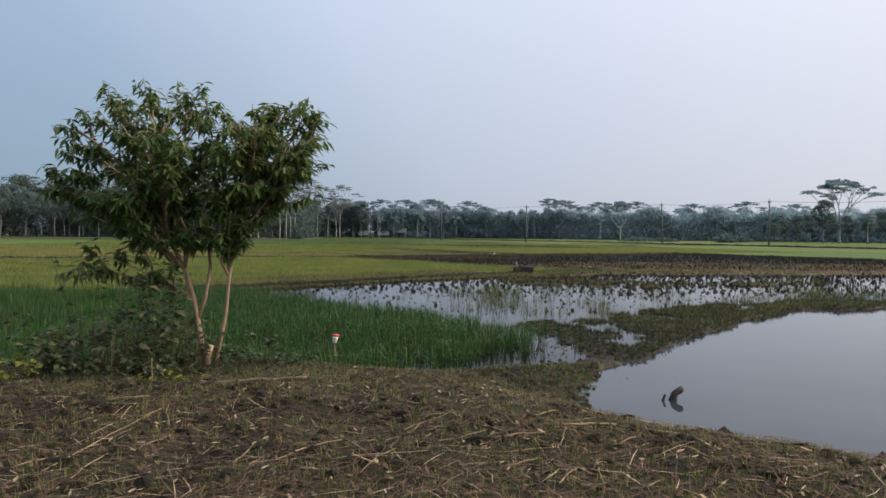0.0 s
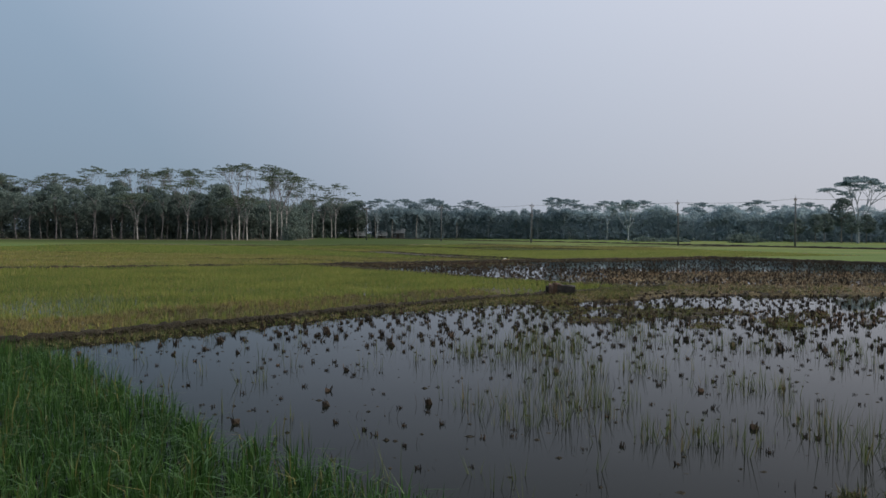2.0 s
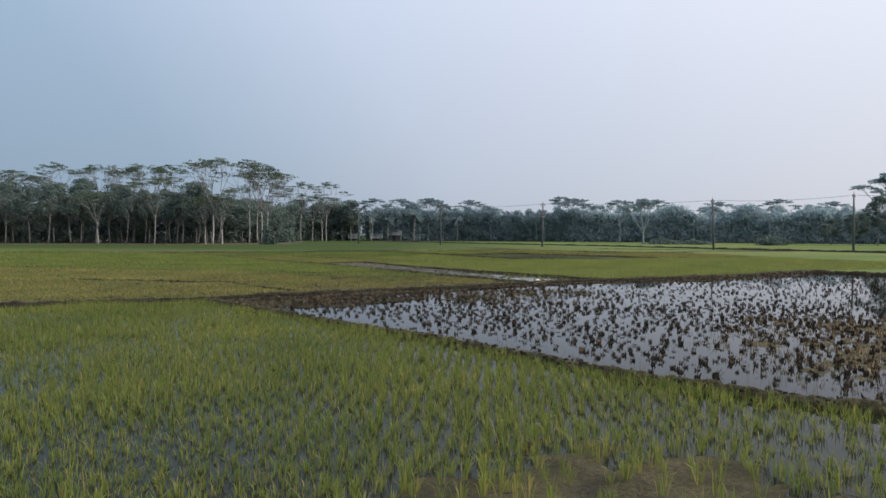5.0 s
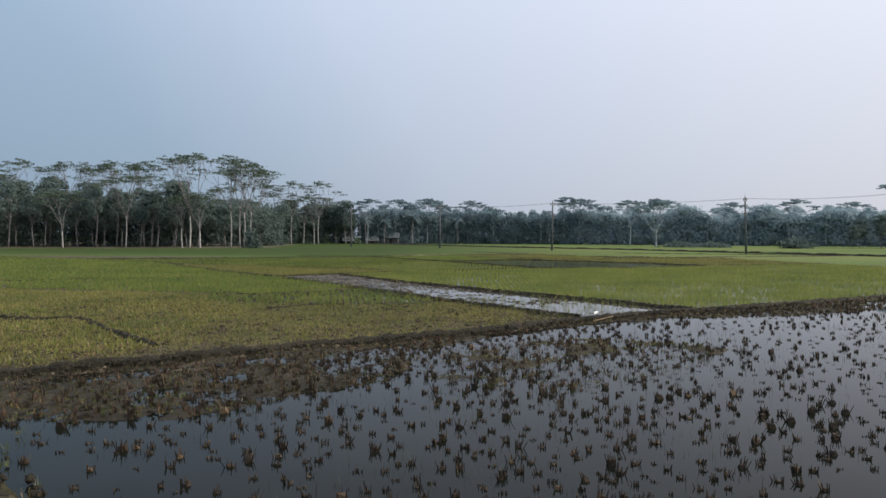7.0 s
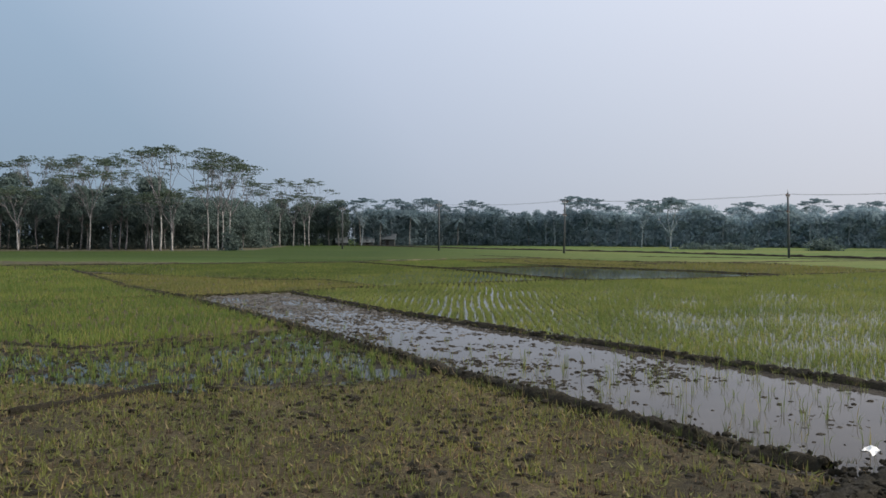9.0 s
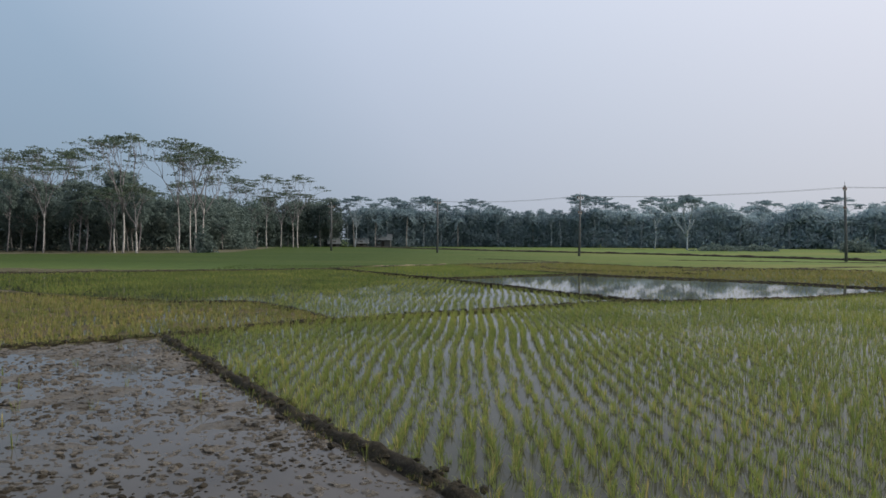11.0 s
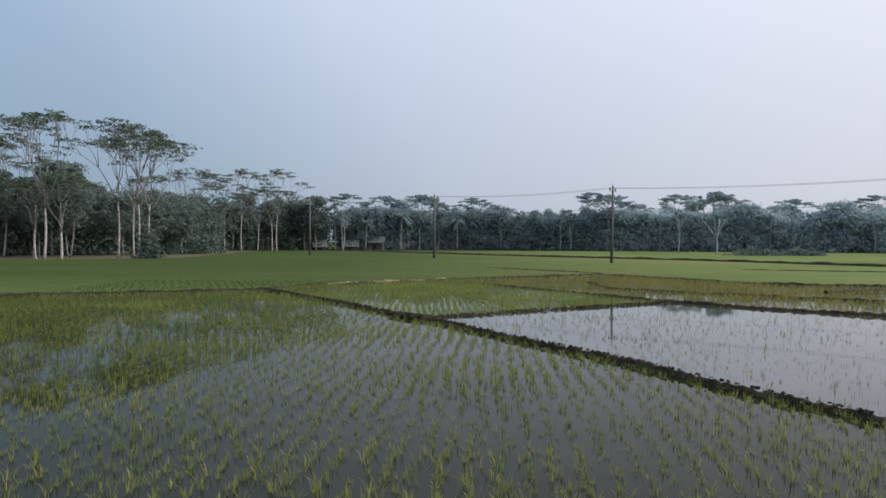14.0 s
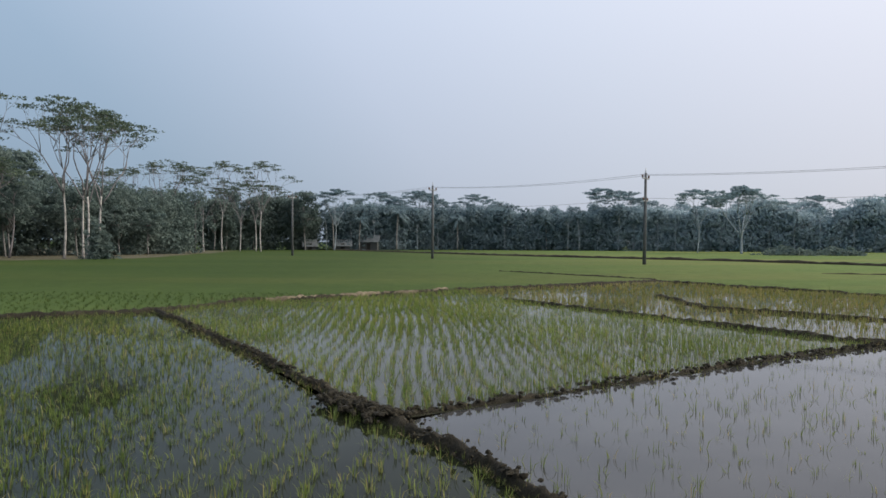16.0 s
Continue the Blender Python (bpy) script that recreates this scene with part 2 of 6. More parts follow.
M_TWIG = blades_mat("dead_stems", (0.03, 0.015, 0.01), (0.14, 0.075, 0.046), (0.38, 0.29, 0.2), 0.07, 0.0, 0.8)
M_STRAW = blades_mat("dry_straw", (0.16, 0.115, 0.07), (0.36, 0.28, 0.18), (0.1, 0.065, 0.04), 0.3, 0.0, 0.8)
M_LITTER = blades_mat("fallen_leaves", (0.014, 0.01, 0.007), (0.12, 0.08, 0.05), (0.32, 0.25, 0.18), 0.06, 0.1, 0.8)
M_LEAF = blades_mat("sapling_leaves", (0.04, 0.078, 0.027), (0.105, 0.165, 0.052), (0.17, 0.2, 0.07), 0.1, 0.4, 0.36)
M_WEED = blades_mat("weed_leaves", (0.035, 0.048, 0.024), (0.09, 0.108, 0.05), (0.15, 0.13, 0.07), 0.1, 0.3)
M_WEEDYELLOW = blades_mat("yellow_weed_leaves", (0.15, 0.17, 0.02), (0.28, 0.27, 0.05), None, 0, 0.3)
M_CROWN_A = blades_mat("feathery_canopy_leaves", (0.06, 0.09, 0.07), (0.11, 0.145, 0.105), None, 0, 0.4, 0.8)
# nearer grove: a weaker haze put into the leaf colour, lifted and blued
M_CROWN_B = blades_mat("hazed_grove_leaves", (0.095, 0.135, 0.138), (0.14, 0.185, 0.18), None, 0, 0.42, 0.9)
# haze of distance mixed into the leaf colour: bluish in C, paler in D
M_CROWN_C = blades_mat("haze_blue_leaves", (0.165, 0.235, 0.29), (0.195, 0.27, 0.325), None, 0, 0.55, 0.95)
M_CROWN_D = blades_mat("haze_pale_leaves", (0.28, 0.375, 0.455), (0.315, 0.41, 0.49), None, 0, 0.55, 0.95)
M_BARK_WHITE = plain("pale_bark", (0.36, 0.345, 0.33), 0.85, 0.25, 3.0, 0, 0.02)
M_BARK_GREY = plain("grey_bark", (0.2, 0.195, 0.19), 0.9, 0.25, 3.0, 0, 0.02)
# limb shade put into a darker bark colour; also dims the grove-edge stems
M_BARK_LIMB = plain("shade_toned_bark", (0.17, 0.16, 0.165), 0.9, 0.2, 3.0, 0, 0.02)
# bark of the far trees, greyed and blued to stand for haze
M_BARK_HAZE = plain("haze_grey_bark", (0.26, 0.3, 0.33), 0.9, 0.15, 3.0, 0, 0.02)
M_BARK_TAN = plain("sapling_bark", (0.3, 0.2, 0.125), 0.8, 0.28, 16.0, 0, 0.006, (1, 1, 0.25))
M_CONCRETE = plain("weathered_concrete", (0.085, 0.09, 0.096), 0.85, 0.15, 4.0, 0, 0.005)
M_STEEL = plain("galvanised_steel", (0.35, 0.36, 0.37), 0.5, 0.1, 20.0, 0.8)
M_PORCELAIN = plain("brown_porcelain", (0.12, 0.06, 0.04), 0.25, 0.1, 30.0)
M_WIRE = plain("wire_aluminium", (0.12, 0.125, 0.13), 0.5, 0.1, 10.0, 0.5)
M_WOOD_DARK = plain("soaked_wood", (0.016, 0.014, 0.012), 0.85, 0.3, 20.0, 0, 0.01)
M_BARK_BROWN = plain("shaggy_bark", (0.06, 0.036, 0.022), 0.95, 0.4, 30.0, 0, 0.02, (1, 1, 0.2))
M_LOG = plain("weathered_log", (0.15, 0.11, 0.085), 0.9, 0.35, 18.0, 0, 0.01, (0.4, 1, 1))
M_WOOD_CUT = plain("cut_timber", (0.085, 0.056, 0.039), 0.85, 0.3, 25.0, 0, 0.006)
M_TIN = plain("rusting_tin_roof", (0.1, 0.115, 0.125), 0.75, 0.2, 1.5, 0.1)
M_HUTWALL = plain("bamboo_mat_wall", (0.06, 0.065, 0.065), 0.9, 0.2, 5.0)
M_WHITE = plain("white_plastic_scrap", (0.7, 0.7, 0.68), 0.5, 0.1, 20.0)
M_PAPER = plain("white_paper", (0.72, 0.7, 0.66), 0.7, 0.12, 60.0)
M_RED = plain("red_print", (0.55, 0.05, 0.035), 0.6, 0.15, 60.0)

# ---- plan, metres ----
BANK = [(-40, -12), (-40, 5.3), (-12, 5.75), (-4, 5.95), (-1.5, 6.25), (-0.6, 6.75), (0, 7.2), (0.6, 7.7), (1.2, 8.0), (1.6, 8.0), (1.75, 7.5), (1.5, 6.8), (1.27, 6.1), (1.3, 5.6), (1.75, 4.95), (2.2, 4.55), (2.8, 4.15), (4, 3.4), (8, 0.5), (20, -12)]
SPIT = [(2.0, 8.25), (2.4, 8.15), (3, 9.2), (3.7, 10.2), (4.6, 11.2), (5.2, 11.8), (7, 14), (9, 14.6), (13, 15.6), (20, 18), (20, 20.5), (13, 18.5), (8.5, 16.3), (6, 15.2), (4.5, 14.2), (2.2, 12.1), (1, 11.4),
        (1.55, 10.2), (1.6, 9.2), (1.75, 8.7)]
SPINE = [(1.4, 7.7), (2.2, 8.45), (2.65, 9.2), (3.3, 10.2), (4.2, 11.5), (6.2, 13.9), (8.7, 15.3), (13, 17), (20, 19)]
SLOUGH = [(-0.2, 6.9), (0.9, 7.7), (1.5, 7.9), (2.1, 8.1), (1.85, 8.8), (1.65, 9.2), (1.6, 10.2), (1, 11.4), (0.9, 9.5), (0.5, 8)]
TALL = [(-40, 5.2), (-12, 5.6), (-4, 5.9), (-1.5, 6.2), (-0.6, 6.75), (0, 7.25), (0.5, 7.75), (0.95, 8.3), (1.33, 9.5), (1.4, 10.4), (0.9, 10.9), (-0.4, 11.9), (-2.1, 13.6), (-5, 17), (-8.8, 16.2), (-40, 13)]
STUB1 = [(-5.4, 17.4), (-2.1, 13.5), (-0.4, 11.8), (0.7, 10.8), (1.1, 11.3), (2.2, 12.1), (4.5, 14.2), (8.5, 16.3), (13, 18.4), (20, 20.5), (26, 24), (22, 29), (16, 27.5), (9, 26.5),
         (5.8, 26.4), (3.8, 24.6), (0.9, 23.8), (-0.5, 22.5), (-3.2, 20.1)]
MUDPATCH = [(2.4, 25.0), (1.9, 22.6), (2.0, 20.6), (3.0, 19.8), (6.4, 20.0), (9, 20.7), (12, 22.5), (12, 23.4), (6.9, 22.2), (4.9, 23.6), (4.2, 24.8)]
DYKE1 = [(-6.2, 17.1), (-5.3, 17.9), (-3.2, 20.0), (-2.35, 21.1), (-1.15, 22.5), (0.8, 24.3), (2.3, 25.45), (4.5, 27.4), (6.4, 28.9)]
YOUNG = [(-40, 13.2), (-8.8, 16.4), (-6, 17.2), (-3.5, 19.8), (-1.3, 22.2), (0.5, 24.0), (2.3, 25.5), (4.6, 27.6), (5.4, 28.8), (3.8, 29.7), (2.2, 31.1), (0.2, 33.9), (-1.4, 35.4),
         (-3.3, 37.7), (-6.3, 41.0), (-9.5, 39.4), (-12.4, 38.0), (-40, 26)]
DYKE2 = [(5.6, 28.9), (3.8, 29.8), (2.2, 31.2), (0.2, 34.0), (-1.4, 35.5), (-3.3, 37.8), (-6.3, 41.2)]
MUDEAST = [(2.5, 25.1), (3.9, 24.5), (5.8, 26.3), (9, 26.4), (16, 27.4), (22, 29), (22, 31), (14, 30), (8.5, 29.3), (6.4, 29.2), (4.8, 27.8)]
STUB2 = [(5.5, 29.0), (8.5, 29.2), (14, 30), (22, 31), (34, 36), (27.5, 46.7), (18.5, 58.4), (13, 54.2), (8, 51.0), (5.6, 49.4), (3.8, 48.1), (1.3, 46.4), (-1.2, 44.1), (-3.5, 42.4), (-6.2, 41.2),
         (-3.3, 37.9), (-1.4, 35.6), (0.2, 34.1), (2.2, 31.3), (3.8, 29.9)]
MUDBANK = [(-6.2, 41.0), (-4.4, 39.4), (-2.4, 39.8), (-0.7, 41.6), (0.0, 44.4), (0.8, 45.9), (1.7, 46.6), (2.8, 47.2), (4.0, 48.2), (5.4, 48.9), (7, 49.2), (9, 49.8), (13, 52.4), (18.5, 56.4), (18.5, 59.2), (13, 54.8), (8.4, 51.7), (5.2, 50.0), (2.6, 48.0), (1.5, 47), (-1, 45.1), (-2.6, 44.2)]
MATS = [(-0.5, 43.6), (0.0, 40.8), (1.5, 40.9), (3.5, 42.3), (4.6, 44.4), (3.2, 45.6), (1.6, 45.2)]
BANK3 = [(-40, 26.2), (-12.4, 38.2), (-9.5, 39.6), (-6.2, 41.15), (-2.6, 44.0), (-1, 44.95), (1.5, 46.8), (2.6, 47.9), (5.2, 49.8), (8.4, 51.5), (13, 54.5), (18.5, 58.8), (27.8, 46.9), (36, 36)]
YELLOW = [(-40, 26.6), (-12.4, 38.5), (-6.2, 41.4), (-2.6, 44.3), (1.5, 47.0), (3.0, 48.5), (2.0, 50.0), (0.15, 52.6), (-1.25, 54.9), (-2.9, 57.4), (-5.8, 54.4), (-7.3, 55.0), (-40, 62)]
WET = [(-7.2, 54.8), (-6.5, 52.4), (-3, 51.6), (0.0, 52.4), (-1.35, 54.8), (-2.9, 57.1), (-5.8, 54.3)]
MIDLEFT = [(-40, 62.2), (-7.3, 55.2), (-5.8, 54.6), (-3.0, 57.6), (-7.8, 64.5), (-11.1, 68.4), (-19, 80.2), (-40, 95)]
STRIPL = [(3.1, 48.7), (2.6, 49.3), (2.05, 50.1), (1.1, 51.4), (0.2, 52.7), (-1.2, 55.0), (-3.2, 58.0), (-7.7, 64.6), (-11.1, 68.8), (-15.8, 75.9), (-19.3, 81)]
STRIPR = [(6.3, 50.6), (5.45, 51.9), (4.25, 53.5), (3.05, 55.1), (1.35, 57.3), (-1.1, 60.6), (-4.8, 66.6)]
STRIP = [(3.1, 48.5), (6.3, 50.6), (5.45, 51.9), (4.25, 53.5), (3.05, 55.1), (1.35, 57.3), (-1.1, 60.6), (-4.8, 66.6), (-7.7, 64.7), (-3.2, 58.0), (-1.2, 55.0), (0.2, 52.7), (1.1, 51.4), (2.05, 50.1)]
CROSS = [(-26, 56.5), (-13, 62.2), (-7.8, 64.8), (-4.9, 67.0), (-2.9, 69.2), (-1.6, 70.1), (0.2, 71.35), (1.5, 72.2), (3.1, 73.3), (5.1, 74.6), (6.4, 74.6), (11.3, 76.2), (17.4, 80.1), (28, 86)]
RIGHT = [(6.3, 50.6), (8.4, 51.7), (13, 54.8), (18.5, 59.2), (34, 66), (28, 85.8), (17.4, 79.9), (11.3, 76.0), (6.4, 74.4), (5.1, 74.4), (3.1, 73.1), (1.5, 72.0), (0.2, 71.2), (-1.6, 70.0), (-2.9, 69.0), (-4.8, 66.7), (-1.1, 60.7), (1.35, 57.4), (3.05, 55.2), (4.25, 53.6), (5.45, 52.0)]
DIVIDER = [(-19, 79), (-7.2, 73.7), (-5.6, 74.0), (-4.8, 73.5), (-3.1, 71.0), (-2.3, 69.5)]
SMALL = [(-7.9, 64.8), (-4.9, 66.9), (-3, 68.7), (-2.3, 69.4), (-3.1, 70.9), (-4.8, 73.4), (-5.6, 73.9), (-7.2, 73.6), (-19, 78.8), (-11.1, 68.7)]
LINE2 = [(6.4, 74.65), (5.7, 75.4), (4.6, 76.9), (3.7, 78.6), (3.2, 79.9), (2.6, 81.1), (2.1, 82.0), (1.5, 83.1), (0.9, 84.3), (0.3, 85.5), (-0.3, 86.5), (-0.95, 87.5), (-2.55, 90.4), (-6.4, 96.7)]
CORNER = [(-2.2, 69.4), (-0.4, 70.7), (1.9, 72.2), (5.0, 74.8), (5.6, 75.4), (4.5, 76.9), (3.1, 79.9), (2.0, 82.0), (0.8, 84.3), (-0.4, 86.4), (-6.3, 96.3), (-11.4, 93.8), (-40, 82), (-40, 96), (-19, 81), (-7.2, 73.9), (-5.6, 74.2), (-4.8, 73.7), (-3.0, 71.1)]
LINE4 = [(-0.2, 86.8), (1.0, 87.6), (2.9, 88.9), (4.1, 89.7), (7.3, 91.6)]
LINE5 = [(2.0, 100.5), (5.2, 94.9), (7.3, 91.5), (9.0, 89.5), (14.4, 84.8), (17.4, 80.1)]
MIRROR = [(-0.25, 86.4), (0.9, 84.3), (2.1, 82.0), (3.2, 79.9), (4.6, 76.9), (6.4, 74.65), (11.3, 76.2), (17.4, 80.1), (14.4, 84.8), (9, 89.4), (7.3, 91.6), (4.1, 89.7), (1.0, 87.6)]
KNINE = [(-40, 81), (-11.4, 94.0), (-6.3, 96.6), (-5.0, 99.6), (-4.1, 99.9), (0.6, 104.0), (9.3, 110.2), (13.7, 102), (16.1, 100.7), (26, 97)]
GREEN1 = [(-6.4, 96.7), (-2.55, 90.4), (-0.95, 87.5), (-0.2, 86.8), (1.0, 87.6), (2.9, 88.9), (4.1, 89.7), (7.3, 91.6), (5.2, 95), (2.0, 100.6), (1.0, 104.2), (0.6, 103.8), (-4.1, 99.7), (-5, 99.4)]
OCHRE = [(2.0, 100.6), (5.2, 95.1), (7.3, 91.4), (9.1, 89.5), (14.5, 85), (17.5, 80.3), (28, 86), (26, 96.8), (16.1, 100.5), (13.7, 101.8), (9.3, 109.8), (1, 104.2)]
CURVE = [(-14, 49.2), (-9.7, 48.3), (-7.6, 47.9), (-4.6, 44.2)]
FARLINE = [(-30, 236), (-1.5, 183), (8, 166), (26.7, 142), (36, 123.5), (68, 66)]


NEARLAND = [(-40, 3), (-40, 96), (-11.4, 94.2), (-6.3, 96.8), (-4.1, 100.2), (0.6, 104.3), (9.3, 110.5), (13.7, 102.3), (26, 97.3), (28, 86), (34, 66), (18.7, 59.2), (28, 47), (36, 36), (36, 3)]


def inside(poly, x, y):
    r = np.zeros(x.shape, bool)
    n = len(poly)
    for i in range(n):
        (x1, y1), (x2, y2) = poly[i], poly[(i + 1) % n]
        if y1 == y2:
            continue
        r ^= ((y1 > y) != (y2 > y)) & (x < (x2 - x1) * (y - y1) / (y2 - y1) + x1)
    return r


def away(line, x, y, closed=False):
    """Distance from a polyline."""
    d = np.full(x.shape, 1e9)
    pts = list(line) + ([line[0]] if closed else [])
    for (x1, y1), (x2, y2) in zip(pts, pts[1:]):
        dx, dy = x2 - x1, y2 - y1
        s = np.clip(((x - x1) * dx + (y - y1) * dy) / (dx * dx + dy * dy), 0, 1)
        d = np.minimum(d, np.hypot(x - x1 - s * dx, y - y1 - s * dy))
    return d


LATTICE = np.random.default_rng(3).random((256, 256))


def patches(x, y, size, seed=0):
    """Smooth noise 0..1 with patches of that size."""
    u, v = x / size + 17.3 * seed, y / size + 9.1 * seed
    i, j = np.floor(u).astype(int), np.floor(v).astype(int)
    fu, fv = u - i, v - j
    fu, fv = fu * fu * (3 - 2 * fu), fv * fv * (3 - 2 * fv)
    g = lambda a, b: LATTICE[a % 256, b % 256]  # noqa: E731
    return (g(i, j) * (1 - fu) + g(i + 1, j) * fu) * (1 - fv) + (g(i, j + 1) * (1 - fu) + g(i + 1, j + 1) * fu) * fv


def rough(x, y, size, seed=0):
    return (patches(x, y, size, seed) + 0.5 * patches(x, y, size / 2.1, seed + 1) + 0.25 * patches(x, y, size / 4.3, seed + 2)) / 1.75


def grow(poly, d):
    """An outline moved outwards by d."""
    area = sum(a[0] * b[1] - b[0] * a[1] for a, b in zip(poly, poly[1:] + poly[:1]))
    s = 1 if area > 0 else -1
    out = []
    for p, q, r in zip(poly[-1:] + poly[:-1], poly, poly[1:] + poly[:1]):
        n = Vector((0, 0))
        for a, b in ((p, q), (q, r)):
            e = Vector((b[0] - a[0], b[1] - a[1])).normalized()
            n += Vector((e.y, -e.x)) * s
        n = n.normalized() if n.length > 0.2 else Vector((0, 0))
        out.append((q[0] + n.x * d, q[1] + n.y * d))
    return out


# flooded or dry floors of the fields: outline, floor height, unevenness, patch size, material number
FLOORS = [(TALL, -0.05, 0.03, 0.8, 0), (STUB1, -0.055, 0.075, 1.3, 0), (YOUNG, -0.035, 0.07, 1.8, 1), (STUB2, -0.05, 0.055, 1.5, 0), (YELLOW, 0.012, 0.05, 1.2, 3),
          (WET, 0.0, 0.06, 0.5, 0), (MIDLEFT, 0.015, 0.05, 1.5, 3), (STRIP, -0.046, 0.06, 0.4, 6), (RIGHT, -0.045, 0.05, 1.5, 0), (SMALL, 0.002, 0.06, 0.7, 3), (CORNER, -0.045, 0.05, 2.0, 0),
          (MIRROR, -0.08, 0.02, 2.0, 0), (GREEN1, -0.045, 0.05, 2.0, 0), (OCHRE, -0.03, 0.06, 2.0, 3), (SLOUGH, -0.02, 0.07, 0.35, 0), (SPIT, -0.003, 0.12, 0.6, 0), (MUDPATCH, -0.03, 0.13, 0.7, 0),
          (MUDEAST, 0.04, 0.09, 0.5, 3), (MATS, -0.012, 0.08, 0.5, 0), (MUDBANK, 0.007, 0.055, 0.7, 0)]
POND_EDGE = [(1.2, 6.1), (1.45, 6.8), (1.75, 7.5), (1.9, 8.05), (2.4, 8.15), (3, 9.2), (3.7, 10.2), (4.6, 11.2), (5.2, 11.8), (7, 14), (9, 14.6), (13, 15.6), (20, 18), (60, 25), (60, -12), (20, -12), (8, 0.5), (4, 3.4), (2.8, 4.15), (2.2, 4.55), (1.75, 4.95), (1.3, 5.6)]


def level(x, y, parts=False):
    """Height of the ground, and its material number."""
    x, y = np.asarray(x, float), np.asarray(y, float)
    near = inside(NEARLAND, x, y)
    z = np.where(near, 0.005, 0.03) + 0.03 * rough(x, y, 3.0, 5)
    k = np.where(near, 1, 4)
    warp = np.where(near, 1.0, 0.0)
    wx, wy = x + warp * 0.5 * (rough(x, y, 0.75, 50) - 0.5), y + warp * 0.5 * (rough(x, y, 0.75, 53) - 0.5)
    grit = rough(x, y, 0.3, 56) - 0.5
    for poly, base, amp, size, number in FLOORS:
        muddy = poly in (MATS, SPIT, MUDPATCH, MUDEAST, MUDBANK)
        m = inside(poly, wx, wy) if muddy else inside(grow(poly, 0.14) if base < -0.03 else poly, x, y)
        z = np.where(m, base + amp * 1.6 * (rough(x, y, size, 2) - 0.5) + (0.08 if muddy else 0.02) * grit, z)
        k = np.where(m, number, k)
    silt = inside(YOUNG, x, y)
    z = np.where(silt, z + 0.09 * np.exp(-((away(DYKE1, x, y) - 1.7) / 1.3) ** 2) * np.clip(1.6 - 0.35 * (x + 1.0), 0.1, 1.0) * (0.2 + 1.5 * rough(x, y, 0.5, 58)) + 0.05 * grit, z)
    shoal = np.clip((x - 3.2) / 3.0, 0, 1) * np.clip((40 - y) / 4, 0, 1) * inside(STUB2, x, y)
    z = z + shoal * (0.05 + 0.07 * (rough(x, y, 0.9, 59) - 0.5) + 0.05 * grit)
    k = np.where(shoal > 0.4, 1, k)
    z = np.where(inside(STRIP, x, y), z + 0.045 * np.clip((y - 57.5) / 4, 0, 1), z)
    m = inside(POND_EDGE, wx, wy)
    d = away(POND_EDGE, wx, wy, True)
    spit = inside(SPIT, wx, wy)
    z = np.where(spit & ~m, z + 0.025 * np.exp(-(((d - 0.4) / 0.22) ** 2)) - 0.11 * np.exp(-((d / 0.1) ** 2)), z)
    z = np.where(m, -0.08 - 0.35 * np.clip(d / 1.2, 0, 1), z)
    k = np.where(m, 0, k)
    z = np.where(away(SPINE, x, y) < 0.12 + 0.12 * rough(x, y, 0.4, 88), np.maximum(z, 0.012 + 0.03 * grit + 0.015), z)
    m = inside(BANK, wx, wy)
    d = away(BANK, x, y, True)
    s = np.clip(d / np.clip(0.6 + (x + 1.4) * 0.75, 0.6, 1.6), 0, 1)
    hump = (0.5 - 0.1 * np.clip((y - 3.9) / 1.5, 0, 1)) * s * s * (3 - 2 * s) + 0.09 * (rough(x, y, 0.7, 8) - 0.5) * np.clip(d / 0.4, 0, 1)
    z = np.where(m, hump - 0.01, z)
    k = np.where(m, 2, k)
    grove = inside(GROVE_FLOOR, x, y)
    k = np.where(grove, 5, k)
    return (z, k) if parts else z


GROVE_FLOOR = [(-29, 141.5), (-34, 137), (-50, 130), (-75, 122), (-170, 90), (-200, 300), (-33, 200), (-27, 149)]


def mesh_of(name, verts, faces, material, smooth=False):
    me = bpy.data.meshes.new(name)
    me.from_pydata(verts.tolist() if hasattr(verts, "tolist") else verts, [], faces.tolist() if hasattr(faces, "tolist") else faces)
    for m in material if isinstance(material, (list, tuple)) else [material]:
        me.materials.append(m)
    if smooth:
        me.polygons.foreach_set("use_smooth", [True] * len(me.polygons))
    me.update()
    return me


def tri_mesh(name, verts, tris, material, smooth=False):
    """A large triangle mesh straight from arrays."""
    me = bpy.data.meshes.new(name)
    n, f = len(verts), len(tris)
    me.vertices.add(n)
    me.vertices.foreach_set("co", np.ascontiguousarray(verts, np.float32).ravel())
    me.loops.add(3 * f)
    me.loops.foreach_set("vertex_index", np.ascontiguousarray(tris, np.int32).ravel())
    me.polygons.add(f)
    me.polygons.foreach_set("loop_start", np.arange(0, 3 * f, 3, dtype=np.int32))
    me.polygons.foreach_set("use_smooth", np.full(f, smooth))
    me.materials.append(material)
    me.update(calc_edges=True)
    me.validate()
    return me


# ---- ground, one sheet to the horizon ----
def spread_axis(lo, hi, step, reach, growth):
    a = list(np.arange(lo, hi + 1e-6, step))
    s = step
    while a[-1] < reach:
        s *= growth
        a.append(a[-1] + s)
    s = step
    while a[0] > -reach:
        s *= growth
        a.insert(0, a[0] - s)
    return np.array(a)


